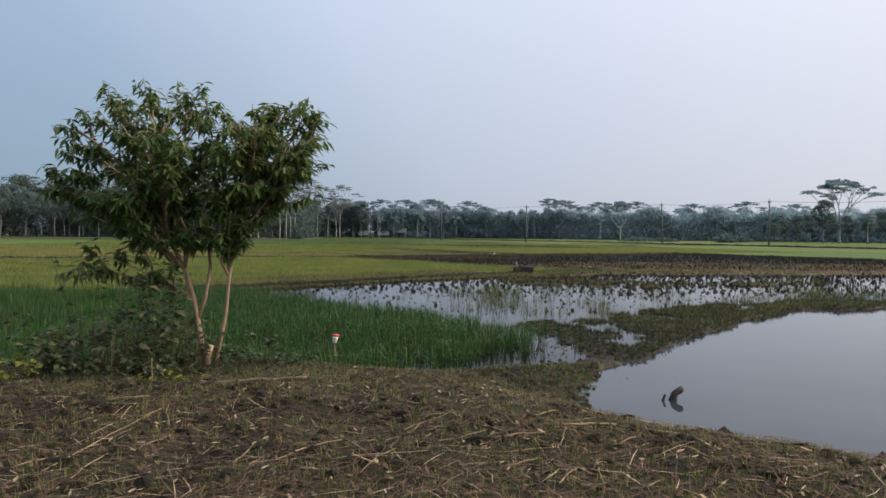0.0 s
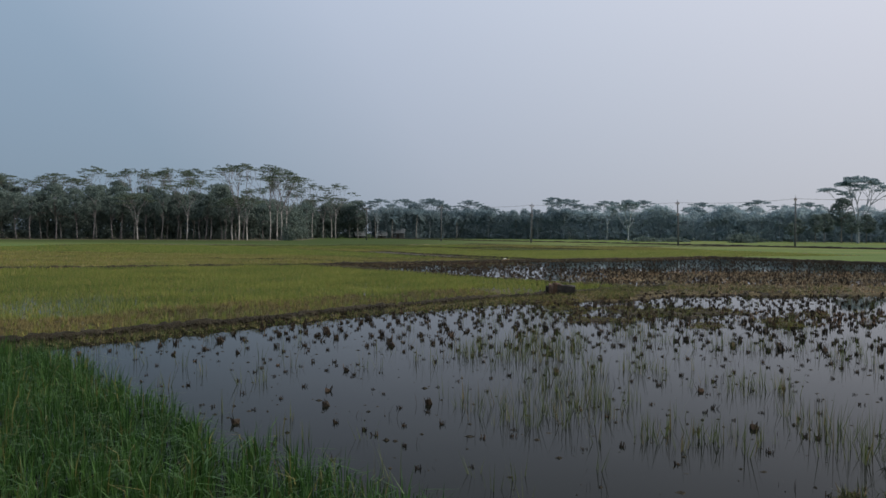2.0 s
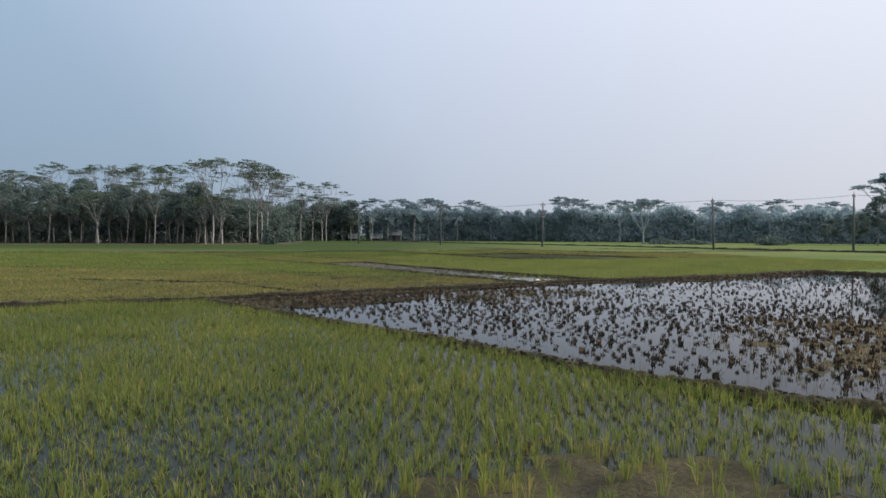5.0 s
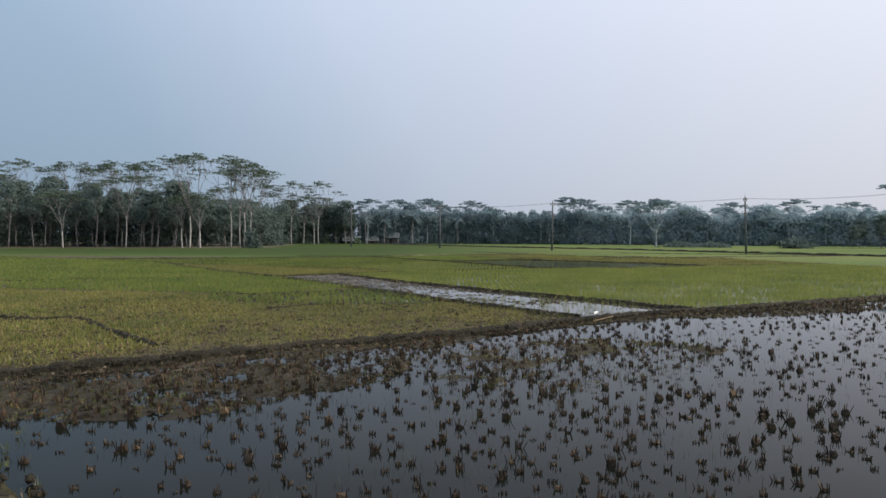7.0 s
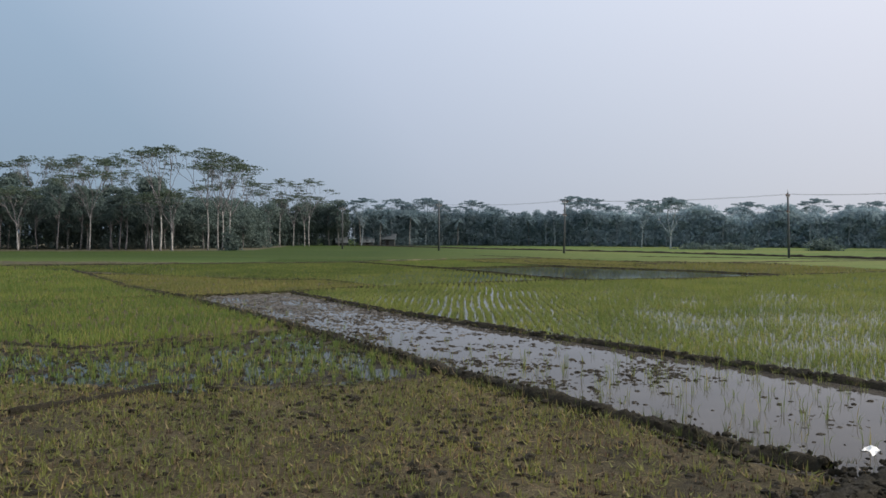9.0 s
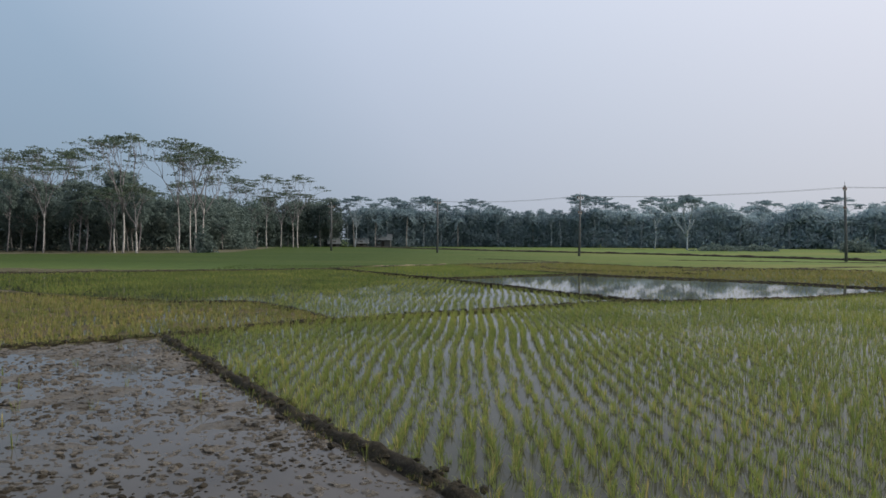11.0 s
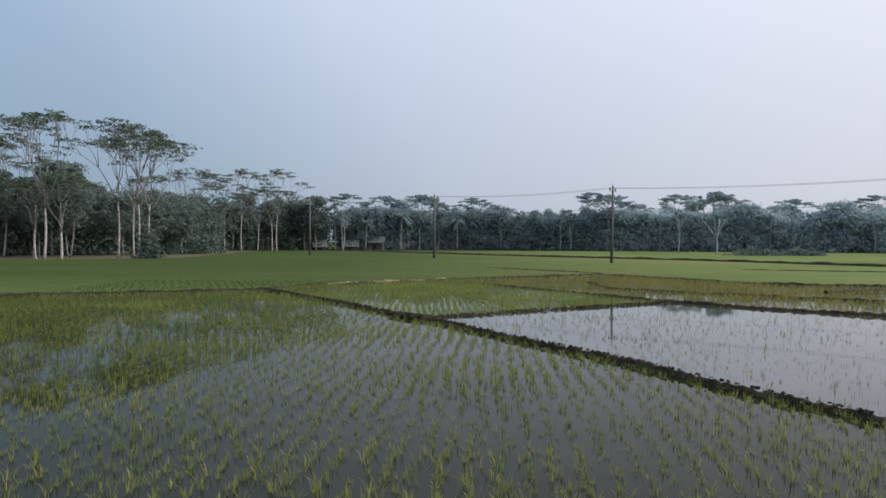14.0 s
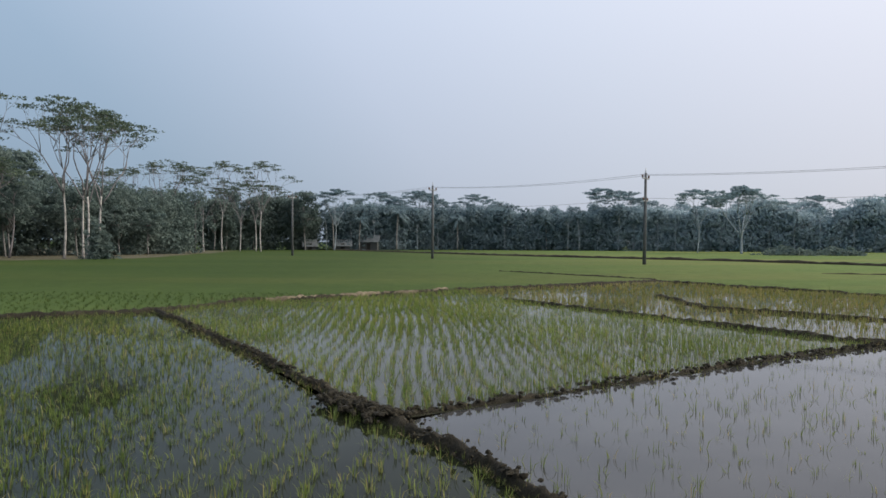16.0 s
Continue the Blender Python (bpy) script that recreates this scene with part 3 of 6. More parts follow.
gx = spread_axis(-8, 8, 0.16, 2200, 1.055)
gy = np.concatenate([np.arange(-12, 2.5, 0.5), np.arange(2.5, 30, 0.16), np.arange(30, 100, 0.27)])
s, far = 0.2, [gy[-1]]
while far[-1] < 2600:
    s *= 1.06
    far.append(far[-1] + s)
gy = np.concatenate([[-2000, -600, -200, -80, -40, -20], gy, far[1:]])
GX, GY = np.meshgrid(gx, gy)
GZ, _ = level(GX, GY, True)
nx, ny = len(gx), len(gy)
idx = np.arange(nx * ny).reshape(ny, nx)
quads = np.stack([idx[:-1, :-1], idx[:-1, 1:], idx[1:, 1:], idx[1:, :-1]], -1).reshape(-1, 4)
ground_me = mesh_of("ground", np.stack([GX, GY, GZ], -1).reshape(-1, 3), quads, [M_MUD, M_MUDGREEN, M_BANK, M_YSOIL, M_FAR, M_SAND, M_SILT], True)
cx, cy = (gx[:-1] + gx[1:]) / 2, (gy[:-1] + gy[1:]) / 2
CX, CY = np.meshgrid(cx, cy)
ground_me.polygons.foreach_set("material_index", level(CX, CY, True)[1].astype(np.int32).ravel())
tagged(new("ground", ground_me), "flat muddy paddy land with a brown earth bank", "ground", kind="structure")


def pool(name, poly, z, material, label):
    bm = bmesh.new()
    bm.faces.new([bm.verts.new((x, y, z)) for x, y in poly])
    bmesh.ops.triangulate(bm, faces=bm.faces[:])
    bmesh.ops.recalc_face_normals(bm, faces=bm.faces[:])
    me = bpy.data.meshes.new(name)
    bm.to_mesh(me)
    bm.free()
    me.materials.append(material)
    if me.polygons[0].normal.z < 0:
        me.flip_normals()
    tagged(new(name, me), label, "water", kind="structure")


pool("pond", SPINE + [(60, 25), (60, -12), (20, -12), (7.7, -1.3), (3.7, 1.6), (2.5, 2.8), (1.9, 3.6), (1.55, 4.3), (1.2, 5.1), (0.6, 5.8)], -0.004, M_POND, "still grey pond water under a hazy sky")
pool("slough_water", [(-0.2, 6.7), (0.9, 7.5)] + SPINE + [(20, 20.5), (13, 18.5), (8.5, 16.3), (6, 15.2), (4.5, 14.2), (2.2, 12.1), (1, 11.4), (0.9, 9.5), (0.5, 8)], 0.001, M_WATER, "shallow water between rice and a muddy spit")
for step, (poly, text) in enumerate(((TALL, "shallow dark water between dense rice"), (STUB1, "still water over a flooded stubble field"), (YOUNG, "shallow water between young rice"), (STUB2, "still water over a flooded stubble field"),
                   (WET, "shallow water in the corner of a yellowing paddy"), (STRIP, "shallow water over a muddy strip"), (RIGHT, "shallow water between rows of rice"), (CORNER, "shallow water between rows of rice"), (MIDLEFT, "shallow water in a yellowing paddy"),
                   (SMALL, "shallow water in a small paddy"), (MIRROR, "open mirror-like water of a flooded paddy"), (GREEN1, "shallow water between rows of rice"), (OCHRE, "shallow water in a yellowing paddy"))):
    pool("paddy_water", grow(poly, 0.1), 0.002 * (step % 4), M_OPENWATER if "mirror" in text else M_STUBWATER if poly is STUB2 else M_WATER if "stubble" in text or "dense" in text else M_DARKWATER if poly in (CORNER, YOUNG, WET) else M_STRIPWATER if poly is STRIP else M_MUDWATER, text)


# ---- earth dykes ----
def along(line, step):
    pts = [Vector((*p, 0)) for p in line]
    out = []
    for a, b in zip(pts, pts[1:]):
        n = max(1, int((b - a).length / step))
        out += [a.lerp(b, i / n) for i in range(n)]
    out.append(pts[-1])
    return out


def dyke(line, width, height, material, label, step=0.12, seed=0):
    width, height, step = width * 0.48, height * 0.62, step * 0.6
    pts = np.array([(p.x, p.y) for p in along(line, step)])
    wob = np.stack([rough(pts[:, 0], pts[:, 1], 1.1, 11 + seed) - 0.5, rough(pts[:, 0], pts[:, 1], 1.1, 12 + seed) - 0.5], -1) * 0.12
    k = 7 if len(pts) > 8 else 1
    pad = np.pad(pts, ((k // 2, k // 2), (0, 0)), "edge")
    pts = np.stack([np.convolve(pad[:, i], np.ones(k) / k, "valid") for i in (0, 1)], -1) + wob
    tan = np.gradient(pts, axis=0)
    tan /= np.linalg.norm(tan, axis=1, keepdims=True) + 1e-9
    nor = np.stack([-tan[:, 1], tan[:, 0]], -1)
    prof = np.linspace(-1, 1, 11)
    hh = 1.45 * np.clip(1 - prof ** 2, 0, 1) ** 0.8 - 0.45
    w = width * (0.75 + 0.6 * rough(pts[:, 0], pts[:, 1], 0.8, 20 + seed))
    P = pts[:, None, :] + nor[:, None, :] * (prof[None, :, None] * w[:, None, None])
    lump = rough(P[..., 0], P[..., 1], 0.08, 30 + seed) - 0.5
    lump2 = rough(P[..., 0], P[..., 1], 0.7, 33 + seed) - 0.5
    Z = height * hh[None, :] * (1 + 0.9 * lump2) + (0.11 if step < 0.2 else 0.05) * lump * (hh[None, :] > -0.2)
    V = np.concatenate([P, Z[..., None]], -1).reshape(-1, 3)
    n, m = len(pts), len(prof)
    ii = np.arange(n * m).reshape(n, m)
    q = np.stack([ii[:-1, :-1], ii[1:, :-1], ii[1:, 1:], ii[:-1, 1:]], -1).reshape(-1, 4)
    me = mesh_of("earth_dyke", V, q, material, True)
    ob = tagged(new("earth_dyke", me), label, "earth bank", "paddy dykes", "structure")
    return ob


CLAY = "low dark clay dyke between paddies"
dyke(DYKE1, 0.3, 0.17, M_DYKE, CLAY, 0.09, 1)
dyke(DYKE2, 0.26, 0.14, M_MUDGREEN, "low crumbly clay dyke with dry grass", 0.1, 2)
dyke(BANK3, 0.36, 0.17, M_DYKE, "broad crumbly clay dyke beside flooded stubble", 0.1, 3)
dyke(STRIPL, 0.26, 0.16, M_DYKE, "grassy clay dyke beside a wet strip", 0.1, 4)
dyke(STRIPR, 0.2, 0.13, M_DYKE, CLAY, 0.12, 5)
dyke(CROSS, 0.11, 0.1, M_DYKE, CLAY, 0.1, 6)
dyke(DIVIDER, 0.14, 0.1, M_DYKE, CLAY, 0.1, 7)
dyke(LINE2, 0.155, 0.14, M_DYKE, "straight dark clay dyke beside open water", 0.09, 8)
dyke(LINE4, 0.1, 0.06, M_DYKE, CLAY, 0.1, 9)
dyke(LINE5, 0.2, 0.12, M_DYKE, CLAY, 0.14, 10)
dyke(KNINE, 0.28, 0.15, M_DYKE, CLAY, 0.16, 11)
dyke(CURVE, 0.18, 0.1, M_DYKE, "small curved clay dyke in a yellow paddy", 0.12, 12)
dyke([(-4.6, 99.5), (-2, 101.7), (0.5, 103.9)], 0.15, 0.17, M_DYKEPALE, "pale dry clods along a clay dyke", 0.12, 13)
dyke([(6.8, 102.3), (6.8, 97.9), (9.6, 95.2), (14, 92)], 0.16, 0.12, M_DYKE, CLAY, 0.2, 14)
dyke([(3.4, 119.7), (9.6, 111.2)], 0.2, 0.15, M_DYKE, CLAY, 0.3, 15)
dyke(FARLINE, 0.7, 0.42, M_DYKE, "long straight dark dyke far across the fields", 0.8, 16)
dyke([(-7.3, 55.2), (-5.8, 54.6), (-2.9, 57.2)], 0.14, 0.09, M_DYKE, CLAY, 0.12, 18)
dyke([(-4.4, 50.4), (-4.1, 50.8), (-3.5, 51.6), (-2.6, 52.9)], 0.13, 0.07, M_DYKE, "low broken clay ridge in a yellowing paddy", 0.12, 22)
dyke([(-5.5, 54.2), (-4.5, 55.3), (-3.2, 56.3)], 0.13, 0.07, M_DYKE, "low broken clay ridge in a yellowing paddy", 0.12, 23)
dyke([(-10.6, 61.5), (-7.3, 56.2), (-5.7, 54.2)], 0.13, 0.07, M_DYKE, "low broken clay ridge in a yellowing paddy", 0.12, 24)
dyke([(-11.3, 63.3), (-9, 58.5), (-5.8, 54.5)], 0.14, 0.08, M_DYKE, CLAY, 0.14, 19)
for a, b in (((20, 118), (70, 99)), ((14, 96), (50, 112))):
    dyke([a, b], 0.3, 0.16, M_DYKE, CLAY, 0.5, 21)


# ---- rice, stubble and grass ----
def reach(x, y):
    """How near the walk comes to a spot while it lies ahead."""
    return np.maximum(np.maximum(y - 80.0, np.abs(x) / 0.6), 4.5)


def hills(poly, gap, angle=0.0, jitter=0.2, near=0.0, far=1e9, thin=None, seed=0):
    """Planting places in rows."""
    r = np.random.default_rng(100 + seed)
    p = np.array(poly)
    c, s = math.cos(angle), math.sin(angle)
    u, v = p[:, 0] * c + p[:, 1] * s, -p[:, 0] * s + p[:, 1] * c
    gu, gv = gap if isinstance(gap, tuple) else (gap, gap)
    U, V = np.meshgrid(np.arange(u.min(), u.max(), gu), np.arange(v.min(), v.max(), gv))
    U = U + 0.22 * (patches(V, U, 3.0, 4) - 0.5)
    U = U.ravel() + r.normal(0, gu * jitter, U.size)
    V = V.ravel() + r.normal(0, gv * jitter, V.size)
    x, y = U * c - V * s, U * s + V * c
    d = reach(x, y)
    m = inside(poly, x, y) & (d >= near) & (d < far) & (np.abs(x) < 1.0 * (y + 6) + 2)
    if thin is not None:
        m &= r.random(x.size) < thin(x, y)
    return np.stack([x[m], y[m]], -1)


def tufts(pts, blades, height, spread, width, droop=0.35, seed=0, simple=False, sway=0.0, base=None):
    """Clumps of curved blades at the places given. Two joints a blade, or one triangle each."""
    r = np.random.default_rng(500 + seed)
    n = len(pts)
    if n == 0:
        return np.zeros((0, 3)), np.zeros((0, 3), int)
    z0 = np.maximum(level(pts[:, 0], pts[:, 1]), -0.05) if base is None else base
    vigour = 0.65 + 0.7 * rough(pts[:, 0], pts[:, 1], 1.4, 40 + seed % 5)
    P = np.repeat(np.column_stack([pts, z0]), blades, 0)
    size = np.repeat(vigour * r.uniform(0.8, 1.2, n), blades) * r.uniform(0.55, 1.15, n * blades)
    a = r.uniform(0, 2 * np.pi, n * blades)
    out = np.stack([np.cos(a), np.sin(a), np.zeros_like(a)], -1)
    side = np.stack([-np.sin(a), np.cos(a), np.zeros_like(a)], -1)
    tw = r.uniform(0, np.pi, n * blades)
    side = side * np.cos(tw)[:, None] + out * np.sin(tw)[:, None] * 0.7
    h = (height * size)[:, None]
    lean = r.uniform(0.05, 1.0, n * blades)[:, None] ** 1.3
    up = np.array([0, 0, 1.0])
    root = P + out * (spread * 0.35 * r.random((n * blades, 1)))
    w = width * r.uniform(0.7, 1.2, (n * blades, 1))
    tip = root + out * h * lean * (0.35 + droop) + up * h * (1.0 - droop * lean * 0.9) + np.array([sway, 0, 0]) * h
    if simple:
        V = np.stack([root - side * w, root + side * w, tip], 1).reshape(-1, 3)
        return V, np.arange(len(V)).reshape(-1, 3)
    mid = root + out * h * lean * 0.25 + up * h * 0.6
    V = np.stack([root - side * w * 0.6, root + side * w * 0.6, mid - side * w, mid + side * w, tip], 1).reshape(-1, 3)
    k = np.arange(n * blades)[:, None] * 5
    T = np.concatenate([k + np.array([[0, 1, 3]]), k + np.array([[0, 3, 2]]), k + np.array([[2, 3, 4]])], 1).reshape(-1, 3)
    return V, T


def stuff(name, batches, material, label, category, smooth=False):
    vs, ts, o = [], [], 0
    for v, t in batches:
        vs.append(v), ts.append(t + o)
        o += len(v)
    if o == 0:
        return
    me = tri_mesh(name, np.concatenate(vs), np.concatenate(ts), material, smooth)
    return tagged(new(name, me), label, category, kind="stuff")


BANDS = ((0, 8, 1.0, 1.0, 1.0, False), (8, 24, 1.0, 0.7, 2.1, True), (24, 48, 1.3, 0.7, 3.6, True), (48, 100, 1.8, 0.6, 5.0, True))
FINE_BANDS = ((0, 14, 1.0, 1.0, 1.0, True), (14, 22, 1.2, 0.8, 1.2, True))


def paddy(poly, gap, angle, height, width, material, label, seed, dense=14, keep=None, spread=0.1, droop=0.3, plain_blades=False, jitter=0.22, bands=BANDS):
    b = []
    for lo, hi, g, share, wf, simple in bands:
        pts = hills(poly, (gap[0] * g, gap[1] * g) if isinstance(gap, tuple) else gap * g, angle, jitter if lo < 24 else 0.35, lo, hi, keep, seed + int(lo))
        b.append(tufts(pts, max(5, round(dense * share)), height, spread * g, width * wf, droop if lo < 24 else max(droop, 0.55), seed + int(lo), simple or plain_blades))
    stuff("rice_plants", b, material, label, "rice")


paddy(TALL, 0.18, 0.1, 0.33, 0.0045, M_RICE_DARK, "dense tall dark-green rice in shallow water", 1, dense=32, keep=lambda x, y: np.clip(0.2 + away([(-1.5, 6.1), (0.5, 7.7), (0.95, 8.3), (1.33, 9.5), (1.4, 10.4), (0.9, 10.9)], x, y) / 1.3, 0, 1), spread=0.24, droop=0.62)
thin_young = lambda x, y: np.clip(0.25 + 0.2 * away(DYKE1, x, y), 0.25, 1.1) * (0.85 + 0.3 * rough(x, y, 1.6, 60)) * np.where(level(x, y) > 0.012, 0.3, 1.0)  # noqa: E731
paddy(YOUNG, (0.14, 0.095), -0.05, 0.165, 0.004, M_RICE_YOUNG, "young yellow-green rice in shallow water", 2, dense=12, keep=thin_young)
paddy(YELLOW, 0.105, 0.15, 0.088, 0.0085, M_RICE_YELLOW, "stunted yellowing rice on damp soil", 3, dense=8, keep=lambda x, y: (0.35 + 1.1 * rough(x, y, 0.4, 61)) * np.clip(0.35 + away(BANK3, x, y) / 5, 0, 1) * np.where(inside(WET, x, y), 0.25, 1), spread=0.25, droop=1.0, plain_blades=True)
paddy(WET, 0.18, 0.15, 0.17, 0.0045, M_RICE_MID, "thin yellowing rice in a wet corner", 15, dense=10, keep=lambda x, y: 0.8 + 0 * x, spread=0.12, droop=0.5)
stuff("withered_leaves", [tufts(hills(YELLOW, 0.085, 0.3, 0.45, 0, 16, lambda x, y: np.clip(2.0 * rough(x, y, 0.5, 86) - 0.4, 0.05, 0.95) * np.where(inside(WET, x, y), 0.15, 1), 38), 5, 0.05, 0.2, 0.007, 1.05, 38, True)], M_STUBBLE_RED, "withered brown leaves lying between stunted rice", "dead leaves")
paddy(MIDLEFT, 0.155, 0.15, 0.15, 0.005, M_RICE_MID, "patchy green rice on damp soil", 4, dense=13, keep=lambda x, y: 0.65 + 0.6 * rough(x, y, 1.6, 62))
paddy(RIGHT, (0.2, 0.085), -0.04, 0.165, 0.0037, M_RICE_LIGHT, "rows of young light-green rice in water", 5, dense=15, keep=lambda x, y: 0.8 + 0.3 * rough(x, y, 2.0, 63), spread=0.07, droop=0.22, jitter=0.16)
paddy(SMALL, 0.15, 0.0, 0.14, 0.0045, M_RICE_YELLOW, "thin yellowing rice in a small paddy", 6, dense=12, keep=lambda x, y: 0.65 + 0.4 * rough(x, y, 1.3, 64))
paddy(CORNER, (0.22, 0.11), -0.06, 0.145, 0.0034, M_RICE_LIGHT, "rows of green rice standing in water", 7, dense=10, keep=lambda x, y: 0.75 + 0.4 * rough(x, y, 2.0, 65), spread=0.09, jitter=0.18)
paddy([(-40, 84), (-11.4, 93.6), (-6.4, 96), (-3.0, 90.5), (-1.6, 84), (-3.5, 79), (-7.2, 75.5), (-19, 82), (-40, 95)], 0.17, 0.3, 0.15, 0.004, M_RICE_THICK, "thick green rice at the back of a paddy", 14, dense=9)
paddy(GREEN1, (0.18, 0.1), 0.05, 0.16, 0.0038, M_RICE_MID, "rows of green rice standing in water", 8, dense=13, spread=0.09, jitter=0.17)
paddy(OCHRE, 0.2, 0.1, 0.17, 0.005, M_RICE_YELLOW, "yellow-green rice in shallow water", 9, dense=10)
paddy(MIRROR, 0.24, 0.0, 0.14, 0.0032, M_RICE_YOUNG, "sparse thin rice seedlings in open water", 10, dense=6, keep=lambda x, y: 0.65 + 0.4 * rough(x, y, 2.0, 66))
paddy(STRIP, 0.27, -0.1, 0.19, 0.0035, M_RICE_YOUNG, "sparse rice seedlings on a wet strip", 11, dense=6,
      keep=lambda x, y: np.clip(0.75 - 0.16 * np.abs(y - 52.0), 0.05, 0.75))
FARSIDE = [(-75, 30), (-40, 26), (-40, 62), (-40, 96), (-11.4, 94.2), (-6.3, 96.8), (-4.1, 100.2), (0.6, 104.3), (9.3, 110.5), (13.7, 102.3), (26, 97.3), (28, 86), (34, 66), (18.7, 59.2), (28, 47), (36, 36), (70, 60),
           (90, 110), (60, 150), (10, 165), (-30, 139), (-75, 121)]
deep = lambda x, y: np.where((x < 9) & (y > 90), 1.0, 0.0)  # noqa: E731
paddy(FARSIDE, 0.3, 0.0, 0.09, 0.005, M_RICE_FAR, "wide green paddies reaching to the trees", 12, dense=10, keep=lambda x, y: 1 - deep(x, y), bands=FINE_BANDS)
paddy(FARSIDE, (0.24, 0.16), 0.35, 0.075, 0.005, M_RICE_DEEP, "deep-green paddy before the tall trees", 13, dense=8, keep=deep, bands=FINE_BANDS)


def clumps(pts, stalks, height, width, seed, girth=0.032, spray=0.3, roots=False):
    """Cut stubble: short stiff three-sided stalks cut off square, on a lump of roots where it stands near."""
    r = np.random.default_rng(900 + seed)
    n = len(pts) * stalks
    if n == 0:
        return np.zeros((0, 3)), np.zeros((0, 3), int)
    base = np.repeat(np.column_stack([pts, np.maximum(level(pts[:, 0], pts[:, 1]) - 0.012, -0.03)]), stalks, 0)
    vigour = r.uniform(0.35, 1.1, len(pts)) + 0.7 * (r.random(len(pts)) > 0.85)
    size = np.repeat(vigour, stalks) * r.uniform(0.3, 1.2, n)
    a = r.uniform(0, 2 * np.pi, n)
    out = np.stack([np.cos(a), np.sin(a), np.zeros(n)], -1)
    root = base + out * (girth * np.sqrt(r.random((n, 1))))
    lean = np.repeat(r.normal(0, 0.25, (len(pts), 2)), stalks, 0)
    top = root + out * (spray * height * size * r.random(n))[:, None] + np.column_stack([lean * (height * size)[:, None], height * size + 0.03])
    ring, cut = [], []
    blunt = r.uniform(0.15, 0.75, (n, 1)) if roots else np.zeros((n, 1))
    for k in range(3):
        t = a + k * 2 * np.pi / 3
        e = np.stack([np.cos(t), np.sin(t), np.zeros(n)], -1) * width
        ring.append(root + e)
        cut.append(top + e * blunt)
    if not roots:
        V = np.stack(ring + [top], 1).reshape(-1, 3)
        k = np.arange(n)[:, None] * 4
        return V, np.concatenate([k + np.array([f]) for f in ((0, 1, 3), (1, 2, 3), (2, 0, 3))], 1).reshape(-1, 3)
    V = np.stack(ring + cut, 1).reshape(-1, 3)
    k = np.arange(n)[:, None] * 6
    T = np.concatenate([k + np.array([f]) for f in ((0, 1, 4), (0, 4, 3), (1, 2, 5), (1, 5, 4), (2, 0, 3), (2, 3, 5), (3, 4, 5))], 1).reshape(-1, 3)
    m = len(pts)
    knob = np.array([(1, 0, 0), (-0.5, 0.87, 0), (-0.5, -0.87, 0), (0.3, 0.5, 0.8), (-0.6, 0, 0.8), (0.3, -0.5, 0.8)])
    K = knob[None] * (girth * 1.15 * vigour[:, None, None]) * r.uniform(0.7, 1.3, (m, 6, 1)) * np.array([1, 1, 1.3]) + np.column_stack([pts, np.full(m, -0.012)])[:, None, :]
    F = np.array([(0, 1, 3), (1, 4, 3), (1, 2, 4), (2, 5, 4), (2, 0, 5), (0, 3, 5), (3, 4, 5)])
    return np.concatenate([V, K.reshape(-1, 3)]), np.concatenate([T, (F[None] + (np.arange(m) * 6)[:, None, None]).reshape(-1, 3) + len(V)])


def stubble(poly, gap, height, material, label, seed, keep=None, stalks=9, girth=0.032, roots=False):
    b = [clumps(hills(poly, gap, 0.2, 0.24, 0, 9, keep, seed), max(7, stalks * 2 // 3), height, girth * 0.24, seed, girth, 0.5, roots),
         clumps(hills(poly, gap, 0.2, 0.24, 9, 16, keep, seed), stalks - 2, height, girth * 0.5, seed, girth, 0.3),
         clumps(hills(poly, gap, 0.2, 0.24, 16, 45, keep, seed + 1), 6, height * 1.3, girth * 0.6, seed + 1, girth)]
    stuff("rice_stubble", b, material, label, "stubble")


young_end = lambda x, y: 0.22 + 0.8 * np.clip((y - 13.5) / 8, 0, 1) * (0.5 + rough(x, y, 2.5, 70) * 0.9)  # noqa: E731
stubble(STUB1, 0.27, 0.036, M_STUBBLE, "small dark rotting rice stubble standing in water", 1, lambda x, y: young_end(x, y) * (y < 17.5), 14, 0.022, True)
stubble(STUB1, 0.27, 0.058, M_STUBBLE, "dark rotting rice stubble standing in water", 1, lambda x, y: young_end(x, y) * (y >= 17.5), 17, 0.031, True)
stubble(STUB2, 0.2, 0.056, M_STUBBLE_DARK, "dark-brown rotting rice stubble standing in water", 3, lambda x, y: (0.35 + 0.75 * rough(x, y, 2.2, 71)) * np.where(y > 41, np.clip(1.15 - 0.16 * (x - 1.0), 0.5, 1), 1) * np.clip(away(DYKE2, x, y) / 1.6, 0.4, 1), 17, 0.03, True)
stubble(MUDBANK, 0.2, 0.055, M_STUBBLE_RED, "brown rice stubble on a muddy margin", 5, lambda x, y: 0.75 + 0 * x)
stubble(MATS, 0.19, 0.06, M_STUBBLE_RED, "reddish-brown rice stubble on a muddy shoal", 7, lambda x, y: 0.7 + 0 * x)
SHOAL = [(3.8, 30.2), (8.5, 29.4), (14, 30.2), (22, 31.2), (22, 38.5), (7, 38.5), (4, 34)]
stubble(SHOAL, 0.2, 0.06, M_STUBBLE_BROWN, "brown rice stubble on a silted corner", 8, lambda x, y: 0.7 + 0 * x)
stubble(MUDPATCH, 0.2, 0.06, M_STUBBLE_RED, "brown rice stubble on a mossy shoal", 9, lambda x, y: 0.6 + 0 * x, 12, 0.036)
stubble(MUDEAST, 0.25, 0.055, M_STUBBLE_BROWN, "brown rice stubble in trampled mud", 6, lambda x, y: np.clip((x - 5.0) / 3, 0.05, 0.8))
